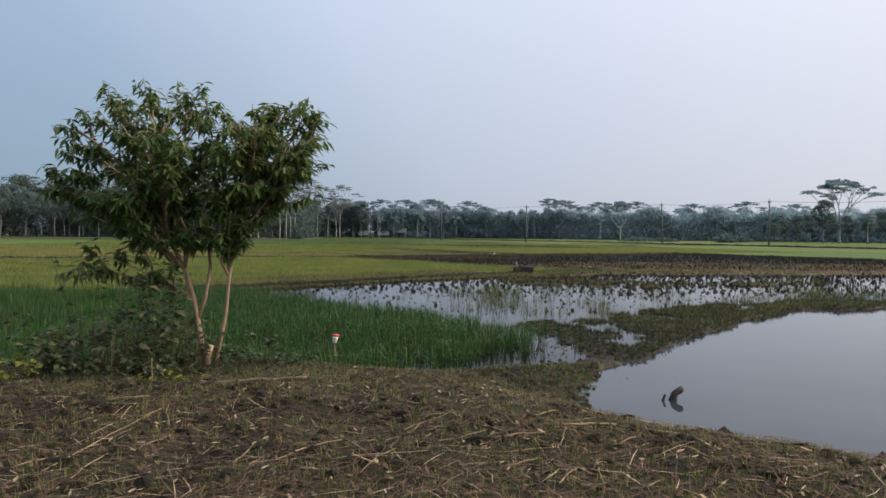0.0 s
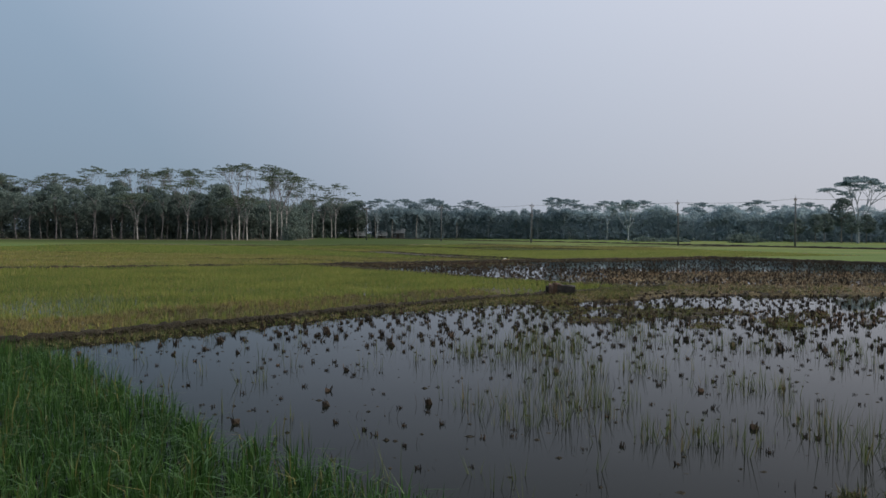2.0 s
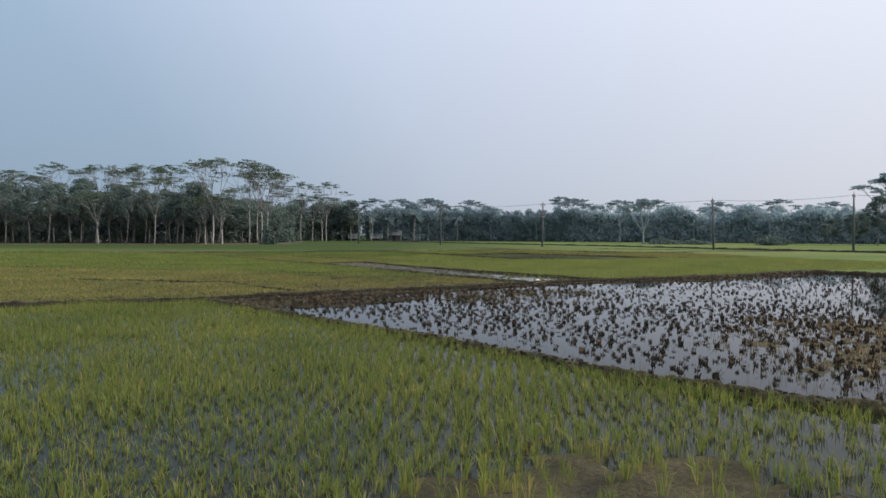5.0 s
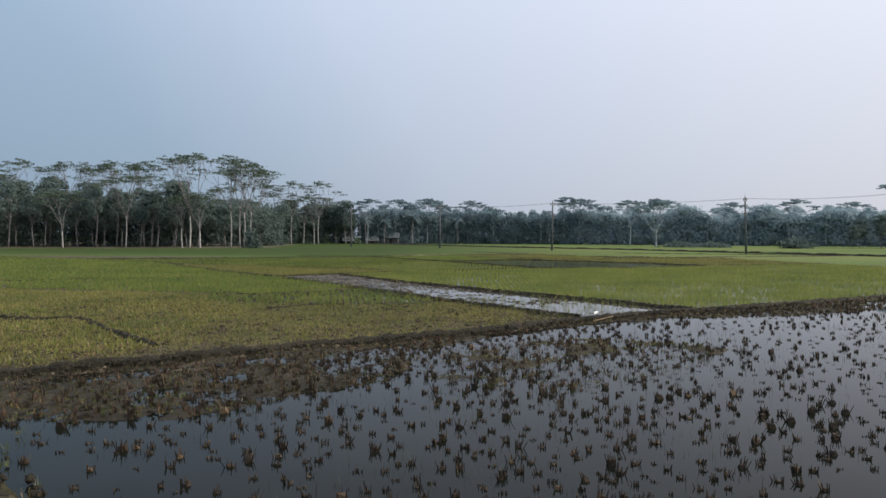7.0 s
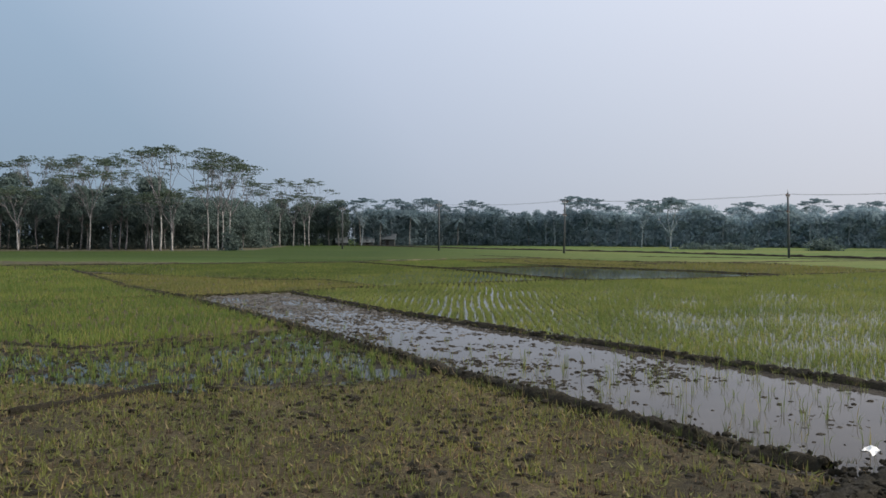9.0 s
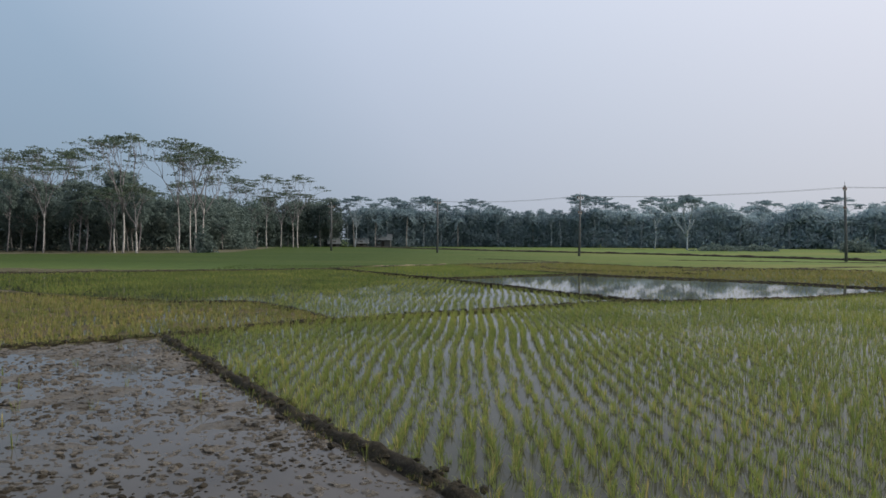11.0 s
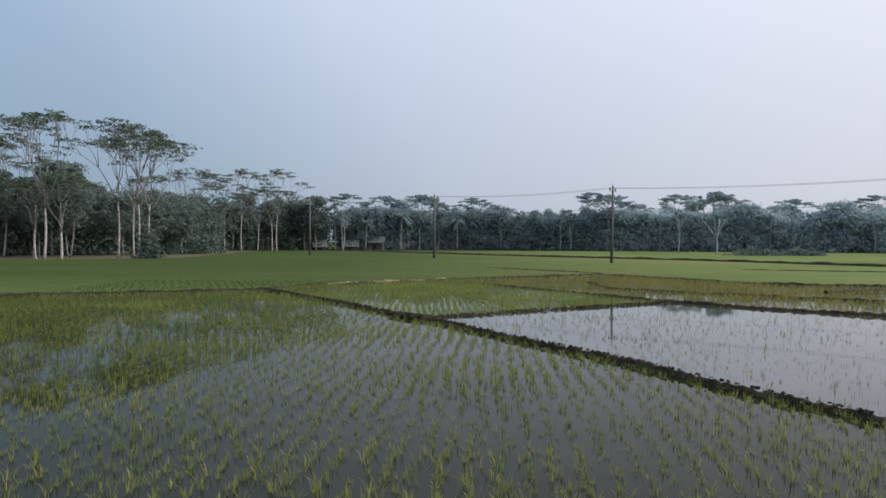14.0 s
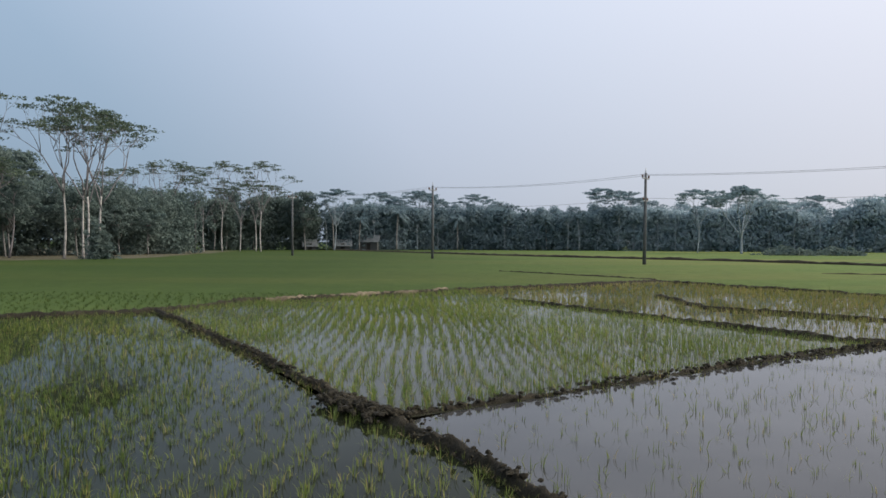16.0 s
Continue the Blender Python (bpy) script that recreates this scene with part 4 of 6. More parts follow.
stuff("dead_blades", [tufts(hills(STUB2, 0.17, 0.1, 0.4, 0, 14, lambda x, y: 0.45 * np.clip(1.6 * rough(x, y, 1.5, 76) - 0.3, 0, 0.9) * np.clip(0.5 + 0.15 * x, 0.25, 1), 34), 5, 0.11, 0.35, 0.0022, 0.35, 34),
                      tufts(hills(STUB1, 0.3, 0.1, 0.4, 0, 14, lambda x, y: np.clip(1.4 * rough(x, y, 1.5, 77) - 0.6, 0, 0.6), 35), 4, 0.14, 0.35, 0.002, 0.2, 35)],
      M_STUBBLE, "thin dead blades standing in the flooded stubble", "stubble")
silt = lambda x, y: np.where(level(x, y) > 0.004, 0.9, 0.03)  # noqa: E731
SLOPE = [(-5.6, 17.2), (-3.1, 19.7), (-1.0, 22.2), (0.9, 24.0), (2.4, 25.2), (3.4, 24.6), (0.9, 23.5), (-0.5, 22.2), (-3.2, 19.7), (-5.2, 17.1)]
stuff("wilted_weeds", [tufts(hills(grow(SLOPE, 0.25), 0.07, 0.3, 0.4, 0, 24, lambda x, y: np.clip(1.7 * rough(x, y, 0.5, 78) - 0.25, 0, 1), 36), 8, 0.08, 0.09, 0.006, 0.7, 36, True),
                       tufts(hills([(-7, 17), (-3.2, 20.2), (-1.1, 22.7), (1, 24.6), (1.5, 26), (-1, 27), (-6, 24), (-10, 20)], 0.065, 0.3, 0.4, 0, 24, silt, 33), 8, 0.1, 0.08, 0.006, 0.7, 33, True)],
      M_WILTED, "wilted ochre weeds on silt among young rice", "weeds")
# volunteer shoots in the flooded stubble
stuff("rice_shoots", [tufts(hills(STUB1, 0.12, 0.3, 0.4, 0, 20, lambda x, y: np.clip(5 * rough(x, y, 0.9, 72) - 2.4, 0.015, 0.7) * np.clip((22.0 - y) / 5, 0.15, 1) * np.clip(x + 0.2, 0.1, 1), 31), 6, 0.27, 0.2, 0.0042, 0.12, 31, True),
                      tufts(hills(STUB2, 0.2, 0.3, 0.4, 0, 20, lambda x, y: np.clip(4 * rough(x, y, 1.2, 73) - 2.6, 0.004, 0.4), 32), 4, 0.2, 0.2, 0.0022, 0.12, 32, True)],
      M_SHOOT, "loose green shoots sprouting among flooded stubble", "rice")

# grass on mud, dykes and the bank
over_water = lambda k: (lambda x, y: np.where(level(x, y) > -0.008, k, 0.03))  # noqa: E731
stuff("spit_grass", [tufts(hills(SPIT, 0.06, 0.2, 0.4, 0, 24, lambda x, y: np.where(level(x, y) > -0.008, 0.35 + 0.8 * rough(x, y, 0.5, 92), 0.06), 41), 10, 0.075, 0.09, 0.005, 0.75, 41, True),
                     tufts(hills(SLOUGH, 0.09, 0.2, 0.4, 0, 24, lambda x, y: 0.1 + 0.5 * rough(x, y, 0.3, 91), 50), 6, 0.07, 0.09, 0.0045, 0.7, 50, True),
                     tufts(hills(MUDBANK, 0.09, 0.2, 0.4, 0, 20, lambda x, y: 0.2 + 0.6 * rough(x, y, 0.5, 83), 53), 7, 0.035, 0.09, 0.005, 0.85, 53, True)], M_SPITGRASS, "rank dark grass on wet mud", "grass")
stuff("mud_grass", [tufts(hills(SPIT, 0.07, 0.2, 0.4, 0, 24, lambda x, y: np.where(level(x, y) > -0.01, np.clip((y - 10.4) / 2, 0, 0.7) * (0.3 + rough(x, y, 0.8, 84)), 0.0), 52), 8, 0.09, 0.09, 0.0045, 0.5, 52, True),
                    tufts(hills(MATS, 0.08, 0.2, 0.4, 0, 24, over_water(0.8), 47), 6, 0.04, 0.09, 0.0045, 0.85, 47, True),
                    tufts(hills([(0.7, 21.8), (1.4, 21.9), (1.5, 22.5), (0.8, 22.6)], 0.06, 0.2, 0.4, 0, 24, None, 48), 7, 0.05, 0.08, 0.0045, 0.8, 48, True),
                    tufts(hills([(2.1, 22.2), (3.1, 22.1), (3.2, 22.9), (2.3, 23.1)], 0.06, 0.2, 0.4, 0, 24, None, 49), 7, 0.05, 0.08, 0.0045, 0.8, 49, True),
                    tufts(hills(MUDEAST, 0.07, 0.2, 0.4, 0, 24, lambda x, y: np.clip(3.4 * rough(x, y, 0.5, 79) - 1.3, 0.03, 0.95) * np.where(x > 5.5, 0.4, 1), 43), 8, 0.11, 0.1, 0.005, 0.5, 43, True),
                    tufts(hills(MUDBANK, 0.11, 0.2, 0.4, 0, 24, lambda x, y: np.where(level(x, y) > -0.015, np.where(x > 3.5, 0.75, 0.3), 0.05), 46), 7, 0.05, 0.09, 0.0045, 0.8, 46, True)],
      M_GRASS, "short rank grass on wet mud", "grass")


stuff("moss_tufts", [tufts(hills(grow(MUDPATCH, 0.3), 0.06, 0.2, 0.4, 0, 24, lambda x, y: np.where(level(x, y) > -0.02, 0.85, 0.03), 42), 8, 0.04, 0.1, 0.006, 0.9, 42, True),
                     tufts(hills(MATS, 0.07, 0.2, 0.4, 0, 24, lambda x, y: np.clip(2.6 * rough(x, y, 0.4, 87) - 1.0, 0, 0.7), 39), 7, 0.035, 0.1, 0.0055, 0.9, 39, True),
                     tufts(hills(MUDBANK, 0.08, 0.2, 0.4, 0, 24, lambda x, y: np.clip(2.4 * rough(x, y, 0.6, 85) - 0.9, 0.02, 0.5), 51), 7, 0.03, 0.1, 0.0055, 0.9, 51, True)], M_MOSS, "yellow-green mossy tufts on wet shoals", "moss")


def ribbon(line, width, gap, keep, seed, height, nb=7):
    pts = np.array([(p.x, p.y) for p in along(line, gap)])
    r = np.random.default_rng(seed)
    pts = np.repeat(pts, 3, 0) + r.normal(0, width, (len(pts) * 3, 2))
    pts = pts[r.random(len(pts)) < keep]
    pts = pts[reach(pts[:, 0], pts[:, 1]) < 26]
    return tufts(pts, nb, height, 0.08, 0.005, 0.6, seed, True, base=np.maximum(level(pts[:, 0], pts[:, 1]), 0.0) + 0.02)


stuff("dyke_grass", [ribbon(DYKE1, 0.2, 0.06, 0.5, 51, 0.09), ribbon([(x + 0.3, y - 0.35) for x, y in DYKE1], 0.22, 0.04, 0.85, 61, 0.08), ribbon([(x + 0.5, y - 0.7) for x, y in DYKE1[4:]], 0.22, 0.04, 0.7, 62, 0.08), ribbon(STRIPL, 0.2, 0.08, 0.6, 52, 0.17), ribbon(STRIPR, 0.09, 0.05, 0.8, 53, 0.07, 8), ribbon(CROSS, 0.1, 0.035, 0.9, 54, 0.065, 9),
                     ribbon(LINE2, 0.08, 0.05, 0.6, 55, 0.07), ribbon(DIVIDER, 0.08, 0.04, 0.9, 56, 0.065, 9), ribbon(DYKE2, 0.15, 0.1, 0.45, 57, 0.12), ribbon(LINE4, 0.1, 0.12, 0.35, 58, 0.1),
                     ribbon(KNINE, 0.18, 0.2, 0.4, 59, 0.14), ribbon(BANK3, 0.25, 0.12, 0.12, 60, 0.09)], M_GRASS, "short grass tufts along the clay dykes", "grass")
BANK_NEAR = [(-6, 1.5), (-6, 5.6), (-1.5, 6.1), (-0.6, 6.65), (0, 7.1), (0.6, 7.6), (1.2, 7.9), (1.6, 7.9), (1.7, 7.5), (1.45, 6.8), (1.22, 6.1), (1.25, 5.6), (1.7, 4.9), (2.15, 4.5), (2.75, 4.1), (3.8, 3.4), (4, 1.5)]
stuff("bank_grass", [tufts(hills(BANK_NEAR, 0.05, 0.2, 0.4, 0, 12, lambda x, y: np.clip(1.9 * rough(x, y, 0.9, 80) - 0.12 + 0.35 * np.clip(x - 0.1, 0, 1.5) + 0.55 * np.clip(y - 4.0, 0, 1) + 0.6 * np.exp(-away(BANK, x, y, True) / 0.35) - 1.1 * np.exp(-(((x - 0.75) / 0.45) ** 2) - ((y - 5.9) / 0.45) ** 2), 0.04, 0.95), 44), 9, 0.048, 0.05, 0.0026, 0.75, 44, True)],
      M_GRASS, "thin trampled grass on the dry bank", "grass")
dark_edge = [(-3.4, 5.3), (-1.6, 5.7), (-0.6, 6.4), (0, 6.85), (0.6, 7.3), (1.3, 7.75)]
stuff("creeping_weeds", [tufts((lambda p, r: np.repeat(p, 12, 0) + r.normal(0, 0.32, (len(p) * 12, 2)) - [0, 0.2])(np.array([(p.x, p.y) for p in along(dark_edge, 0.05)]), np.random.default_rng(5)), 6, 0.05, 0.06, 0.007, 0.9, 45)],
      M_WEED, "low dark creeping weeds along the bank's edge", "weeds")


def scatter_litter(n, seed, lo, hi, wid, material, name, label, category, curl=0.02):
    """Bits lying flat on the bank."""
    r = np.random.default_rng(seed)
    x, y = r.uniform(-3.6, 3.2, n), 2.2 + 3.9 * r.random(n) ** (1.0 if "leaf" in name else 1.7)
    m = inside(BANK_NEAR, x, y) & (away(BANK, x, y, True) > 0.1)
    x, y = x[m], y[m]
    n = len(x)
    a, ln = r.uniform(0, np.pi, n), r.uniform(lo, hi, n)
    d = np.stack([np.cos(a), np.sin(a)], -1)
    s = np.stack([-np.sin(a), np.cos(a)], -1)
    w = wid * r.uniform(0.6, 1.4, n)
    ps = []
    lift, tilt = r.uniform(0, curl, n), r.normal(0, 0.25, n) * curl
    for k, ww in ((-0.5, 0.5), (0.0, 1.0), (0.5, 0.35)):
        c = np.stack([x, y], -1) + d * (ln * k)[:, None] + s * (r.normal(0, 0.02, n) * ln)[:, None]
        z = level(c[:, 0], c[:, 1]) + 0.006 + lift + tilt * k
        for sg in (-1, 1):
            q = c + s * (sg * w * ww)[:, None]
            ps.append(np.column_stack([q, z + 0.3 * w * sg * r.uniform(-1, 1, n)]))
    V = np.stack(ps, 1).reshape(-1, 3)
    k = np.arange(n)[:, None] * 6
    T = np.concatenate([k + np.array([f]) for f in ((0, 1, 3), (0, 3, 2), (2, 3, 5), (2, 5, 4))], 1).reshape(-1, 3)
    stuff(name, [(V, T)], material, label, category)


scatter_litter(13000, 1, 0.012, 0.05, 0.0065, M_LITTER, "leaf_litter", "brown fallen leaves strewn on the bank", "leaves", 0.025)
scatter_litter(1500, 2, 0.04, 0.17, 0.0015, M_STRAW, "straw_litter", "pale bits of dry straw on the bank", "straw", 0.03)


scatter_litter(7500, 3, 0.05, 0.24, 0.0018, M_TWIG, "dead_stem_litter", "reddish-brown dead stems strewn on the bank", "twigs", 0.035)


# ---- tubes, trunks and leaves ----
def tube(points, radii, sides=6):
    """A tapered tube along points."""
    P = [Vector(p) for p in points]
    V, F = [], []
    prev = None
    for i, p in enumerate(P):
        d = (P[min(i + 1, len(P) - 1)] - P[max(i - 1, 0)]).normalized()
        ref = Vector((1, 0, 0)) if prev is None or abs(prev.dot(d)) > 0.99 else prev
        a = (ref - d * ref.dot(d))
        a = a.normalized() if a.length > 1e-4 else d.orthogonal().normalized()
        prev = a
        b = d.cross(a)
        for k in range(sides):
            t = 2 * math.pi * k / sides
            V.append(tuple(p + (a * math.cos(t) + b * math.sin(t)) * radii[i]))
    for i in range(len(P) - 1):
        for k in range(sides):
            a, b = i * sides + k, i * sides + (k + 1) % sides
            F.append((a, b, b + sides, a + sides))
    F.append(tuple(range(sides))[::-1])
    F.append(tuple(range((len(P) - 1) * sides, len(P) * sides)))
    return V, F


def merge(pieces):
    V, F = [], []
    for v, f in pieces:
        o = len(V)
        V += v
        F += [tuple(i + o for i in q) for q in f]
    return V, F


def part(name, piece, material, parent, label="", smooth=True):
    ob = new(name, mesh_of(name, piece[0], piece[1], material, smooth))
    ob.parent = parent
    if label:
        ob["label"] = label
    return ob


def curve_pts(a, b, bend, r, n=5):
    a, b = Vector(a), Vector(b)
    off = Vector((r.uniform(-1, 1), r.uniform(-1, 1), r.uniform(-0.4, 0.8))) * bend * (b - a).length
    return [a.lerp(b, i / n) + off * math.sin(math.pi * i / n) for i in range(n + 1)]


def leaf_cloud(centres, sizes, count, leaf, r, flat=1.0):
    """Many small leaf shapes scattered about the centres."""
    c = np.repeat(np.array(centres, float), count, 0)
    s = np.repeat(np.array(sizes, float), count)[:, None]
    g = r.normal(0, 1, (len(c), 3))
    g *= (r.random((len(c), 1)) ** 0.4) / (np.linalg.norm(g, axis=1, keepdims=True) + 1e-9)
    p = c + g * s * np.array([1, 1, flat])
    d = r.normal(0, 1, (len(c), 3)) * np.array([1, 1, 0.6])
    d /= np.linalg.norm(d, axis=1, keepdims=True) + 1e-9
    e = np.cross(d, r.normal(0, 1, (len(c), 3)))
    e /= np.linalg.norm(e, axis=1, keepdims=True) + 1e-9
    ln = leaf * r.uniform(0.6, 1.4, (len(c), 1))
    V = np.stack([p - d * ln, p + e * ln * 0.8, p + d * ln], 1).reshape(-1, 3)
    return V, np.arange(len(V)).reshape(-1, 3)


def leaf_shell(centres, sizes, count, leaf, r, flat=0.75, low=-0.5):
    """Leaves lying on the outside of rounded clumps, like the skin of a dense crown."""
    c = np.repeat(np.array(centres, float), count, 0)
    s = np.repeat(np.array(sizes, float), count)[:, None]
    n = r.normal(0, 1, (len(c), 3))
    n /= np.linalg.norm(n, axis=1, keepdims=True) + 1e-9
    n[:, 2] = np.where(n[:, 2] < low, -n[:, 2], n[:, 2])
    p = c + n * s * np.array([1, 1, flat]) * r.uniform(0.72, 1.1, (len(c), 1))
    n = n + r.normal(0, 0.3, n.shape)
    d = np.cross(n, r.normal(0, 1, n.shape))
    d /= np.linalg.norm(d, axis=1, keepdims=True) + 1e-9
    e = np.cross(n, d)
    e /= np.linalg.norm(e, axis=1, keepdims=True) + 1e-9
    ln = leaf * r.uniform(0.6, 1.4, (len(c), 1))
    V = np.stack([p - d * ln, p + e * ln * 0.9, p + d * ln], 1).reshape(-1, 3)
    return V, np.arange(len(V)).reshape(-1, 3)


def canopy_tree(seed, height, spread, trunk_r, fork, leaf_count, bark, leaves, label, limbs=4, leaf=0.13, limb_bark=None):
    """A tall thin-stemmed tree: bare limbs rising and spreading into a wide, thin, umbrella-like canopy."""
    rr = random.Random(seed)
    r = np.random.default_rng(seed)
    root = tagged(new("canopy_tree"), label, "tree", "tall trees by the field")
    base = Vector((rr.uniform(-0.05, 0.05), rr.uniform(-0.05, 0.05), 1)) * height * fork
    bole = tube(curve_pts((0, 0, -0.15), base, 0.03, rr, 6), [trunk_r * (1.35 if i == 0 else 1 - 0.06 * i) for i in range(7)], 7)
    wood, tips = [], []
    wide = 4.9 * spread

    def dome(ang, q):
        q = min(q, 1.0)
        return Vector((base.x + math.cos(ang) * q * wide, base.y + math.sin(ang) * q * wide, height * (1 - 0.2 * q ** 1.8) - rr.uniform(0, 0.7)))

    def rise(a, b, rad, sides, n=4):
        """A limb that climbs first and leans out later."""
        a, b = Vector(a), Vector(b)
        pts = []
        for i in range(n + 1):
            u = i / n
            p = a.lerp(b, u)
            out = u ** 1.12
            pts.append(Vector((a.x + (b.x - a.x) * out, a.y + (b.y - a.y) * out, p.z)) + Vector((rr.gauss(0, 1), rr.gauss(0, 1), 0)) * 0.02 * (b - a).length * (0 < i < n))
        wood.append(tube(pts, [rad * (1 - 0.42 * i / n) for i in range(n + 1)], sides))
        return pts[-1]

    start = rr.uniform(0, 6.28)
    for k in range(limbs):
        ang = start + k * 6.28 / limbs + rr.uniform(-0.5, 0.5)
        q = rr.uniform(0.3, 0.85)
        goal = dome(ang, q)
        a = base * rr.uniform(0.72, 1.0)
        m = a.lerp(goal, rr.uniform(0.45, 0.6))
        m = Vector((a.x + (m.x - a.x) * 0.8, a.y + (m.y - a.y) * 0.8, m.z))
        m = rise(a, m, trunk_r * 0.62, 6)
        for j in range(3):
            ang2, q2 = ang + rr.uniform(-0.8, 0.8), q + rr.uniform(-0.35, 0.3)
            g2 = dome(ang2, max(0.05, q2))
            n2 = rise(m, m.lerp(g2, rr.uniform(0.45, 0.6)), trunk_r * 0.34, 5, 3)
            for i in range(3):
                g3 = dome(ang2 + rr.uniform(-0.45, 0.45), max(0.03, q2 + rr.uniform(-0.22, 0.22)))
                n3 = rise(n2, n2.lerp(g3, 0.6), trunk_r * 0.2, 4, 2)
                for _ in range(3):
                    e = g3 + Vector((rr.gauss(0, 0.5), rr.gauss(0, 0.5), rr.uniform(-0.25, 0.1)))
                    rise(n3, e, trunk_r * 0.11, 3, 2)
                    tips.append(tuple(e))
    part("trunk", bole, bark, root, "slender pale trunk")
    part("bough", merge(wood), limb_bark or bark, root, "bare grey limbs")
    full = [t for t in tips if rr.random() < 0.86]
    v, t = leaf_cloud(full, [rr.uniform(0.35, 1.0) for _ in full], leaf_count, leaf, r, 0.17)
    crown = new("crown", tri_mesh("crown", v, t, leaves))
    crown.parent = root
    crown["label"] = "wide thin feathery canopy"
    return root


def grove_tree(seed, height, radius, bark, leaves, label, clump=60, per=60, leaf=0.19, bare=0.4):
    """A round-crowned grove tree."""
    rr = random.Random(seed)
    r = np.random.default_rng(seed)
    root = tagged(new("grove_tree"), label, "tree", "trees of the grove")
    top = Vector((rr.uniform(-0.4, 0.4), rr.uniform(-0.4, 0.4), height * 0.72))
    wood = [tube(curve_pts((0, 0, -0.15), top, 0.03, rr, 6), [height * 0.0105 * (1.2 - 0.13 * i) for i in range(7)], 6)]
    centres, sizes = [], []
    for k in range(clump):
        a, h = rr.uniform(0, 6.28), rr.random()
        q = radius * math.sin(math.pi * (0.18 + 0.7 * h)) * rr.uniform(0.3, 0.95)
        c = Vector((math.cos(a) * q, math.sin(a) * q, height * (bare + (0.94 - bare) * h) + rr.uniform(-0.3, 0.3)))
        centres.append(tuple(c))
        sizes.append(rr.uniform(0.55, 1.25) * radius * 0.27)
        if k % 4 == 0:
            wood.append(tube(curve_pts(top * rr.uniform(0.4, 0.95), c, 0.08, rr, 3), [0.07, 0.05, 0.035, 0.02], 4))
    part("trunk", merge(wood), bark, root)
    v, t = leaf_shell(centres, sizes, per, leaf, r, 0.72)
    crown = new("crown", tri_mesh("crown", v, t, leaves))
    crown.parent = root
    return root


def palm_tree(seed, height, label, fronds=22):
    rr = random.Random(seed)
    root = tagged(new("palm_tree"), label, "tree", "trees of the grove")
    part("trunk", tube(curve_pts((0, 0, -0.1), (0.3, 0.2, height * 0.78), 0.03, rr, 6), [0.16, 0.14, 0.13, 0.12, 0.12, 0.12, 0.13], 6), M_BARK_GREY, root)
    V, T = [], []
    top = Vector((0.3, 0.2, height * 0.78))
    for k in range(fronds):
        a, rise = rr.uniform(0, 6.28), rr.uniform(-0.5, 1.2)
        d, s = Vector((math.cos(a), math.sin(a), 0)), Vector((-math.sin(a), math.cos(a), 0))
        ln = height * 0.27
        prev = top
        for i in range(1, 8):
            u = i / 7
            p = top + d * (ln * u * math.cos(rise * (1 - u * 0.4))) + Vector((0, 0, ln * (math.sin(rise) * u - 0.75 * u * u)))
            for sg in (-1, 1):
                o = len(V)
                wq = 0.5 * math.sin(math.pi * (0.15 + 0.8 * u))
                V += [tuple(prev), tuple(p), tuple(p + s * sg * wq + Vector((0, 0, -wq * 0.6)) + d * 0.2)]
                T.append((o, o + 1, o + 2))
            prev = p
    crown = new("fronds", tri_mesh("fronds", np.array(V), np.array(T), M_CROWN_C))
    crown.parent = root
    return root


def put(ob, x, y, turn=0.0, size=1.0, tall=None):
    ob.matrix_basis = pose(x, y, 0.0, 0, 0, turn) @ Matrix.Diagonal((size, size, tall or size, 1))
    return ob


def again(ob, x, y, turn=0.0, size=1.0, tall=None, label=""):
    m = pose(x, y, 0.0, 0, 0, turn) @ Matrix.Diagonal((size, size, tall or size, 1))
    keep = Matrix.Diagonal((*ob.scale, 1)).inverted()
    c = copy_thing(ob, m @ keep)
    if label:
        c["label"] = label
    return c


# tall pale-stemmed trees at the field's edge
PALE = "tall white-stemmed tree with a flat feathery canopy"
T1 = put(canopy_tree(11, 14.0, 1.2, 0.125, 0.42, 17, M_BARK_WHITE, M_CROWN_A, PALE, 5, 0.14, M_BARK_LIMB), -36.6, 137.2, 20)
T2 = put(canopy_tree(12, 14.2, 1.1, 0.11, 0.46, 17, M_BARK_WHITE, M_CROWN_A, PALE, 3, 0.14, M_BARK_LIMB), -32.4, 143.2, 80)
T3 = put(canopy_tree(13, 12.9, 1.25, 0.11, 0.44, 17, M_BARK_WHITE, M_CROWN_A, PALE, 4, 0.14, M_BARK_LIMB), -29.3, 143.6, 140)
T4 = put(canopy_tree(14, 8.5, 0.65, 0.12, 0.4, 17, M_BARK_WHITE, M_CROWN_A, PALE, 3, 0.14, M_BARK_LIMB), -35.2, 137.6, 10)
again(T2, -31.3, 144.4, 200, 0.97)
again(T3, -30.3, 142.9, 310, 1.0)
again(T4, -38.1, 138.5, 120, 0.95)
again(T1, -54.0, 154.5, 100, 1.04)
again(T2, -50.4, 155.5, 10, 1.02)
again(T3, -46.0, 137.6, 250, 0.84)
again(T1, -62.5, 155.0, 300, 1.03)
again(T4, -53.5, 134.5, 40, 1.0)
again(T2, -68.5, 150.0, 160, 1.0)
again(T3, -76.0, 152.0, 60, 1.02)
far_r = random.Random(5)
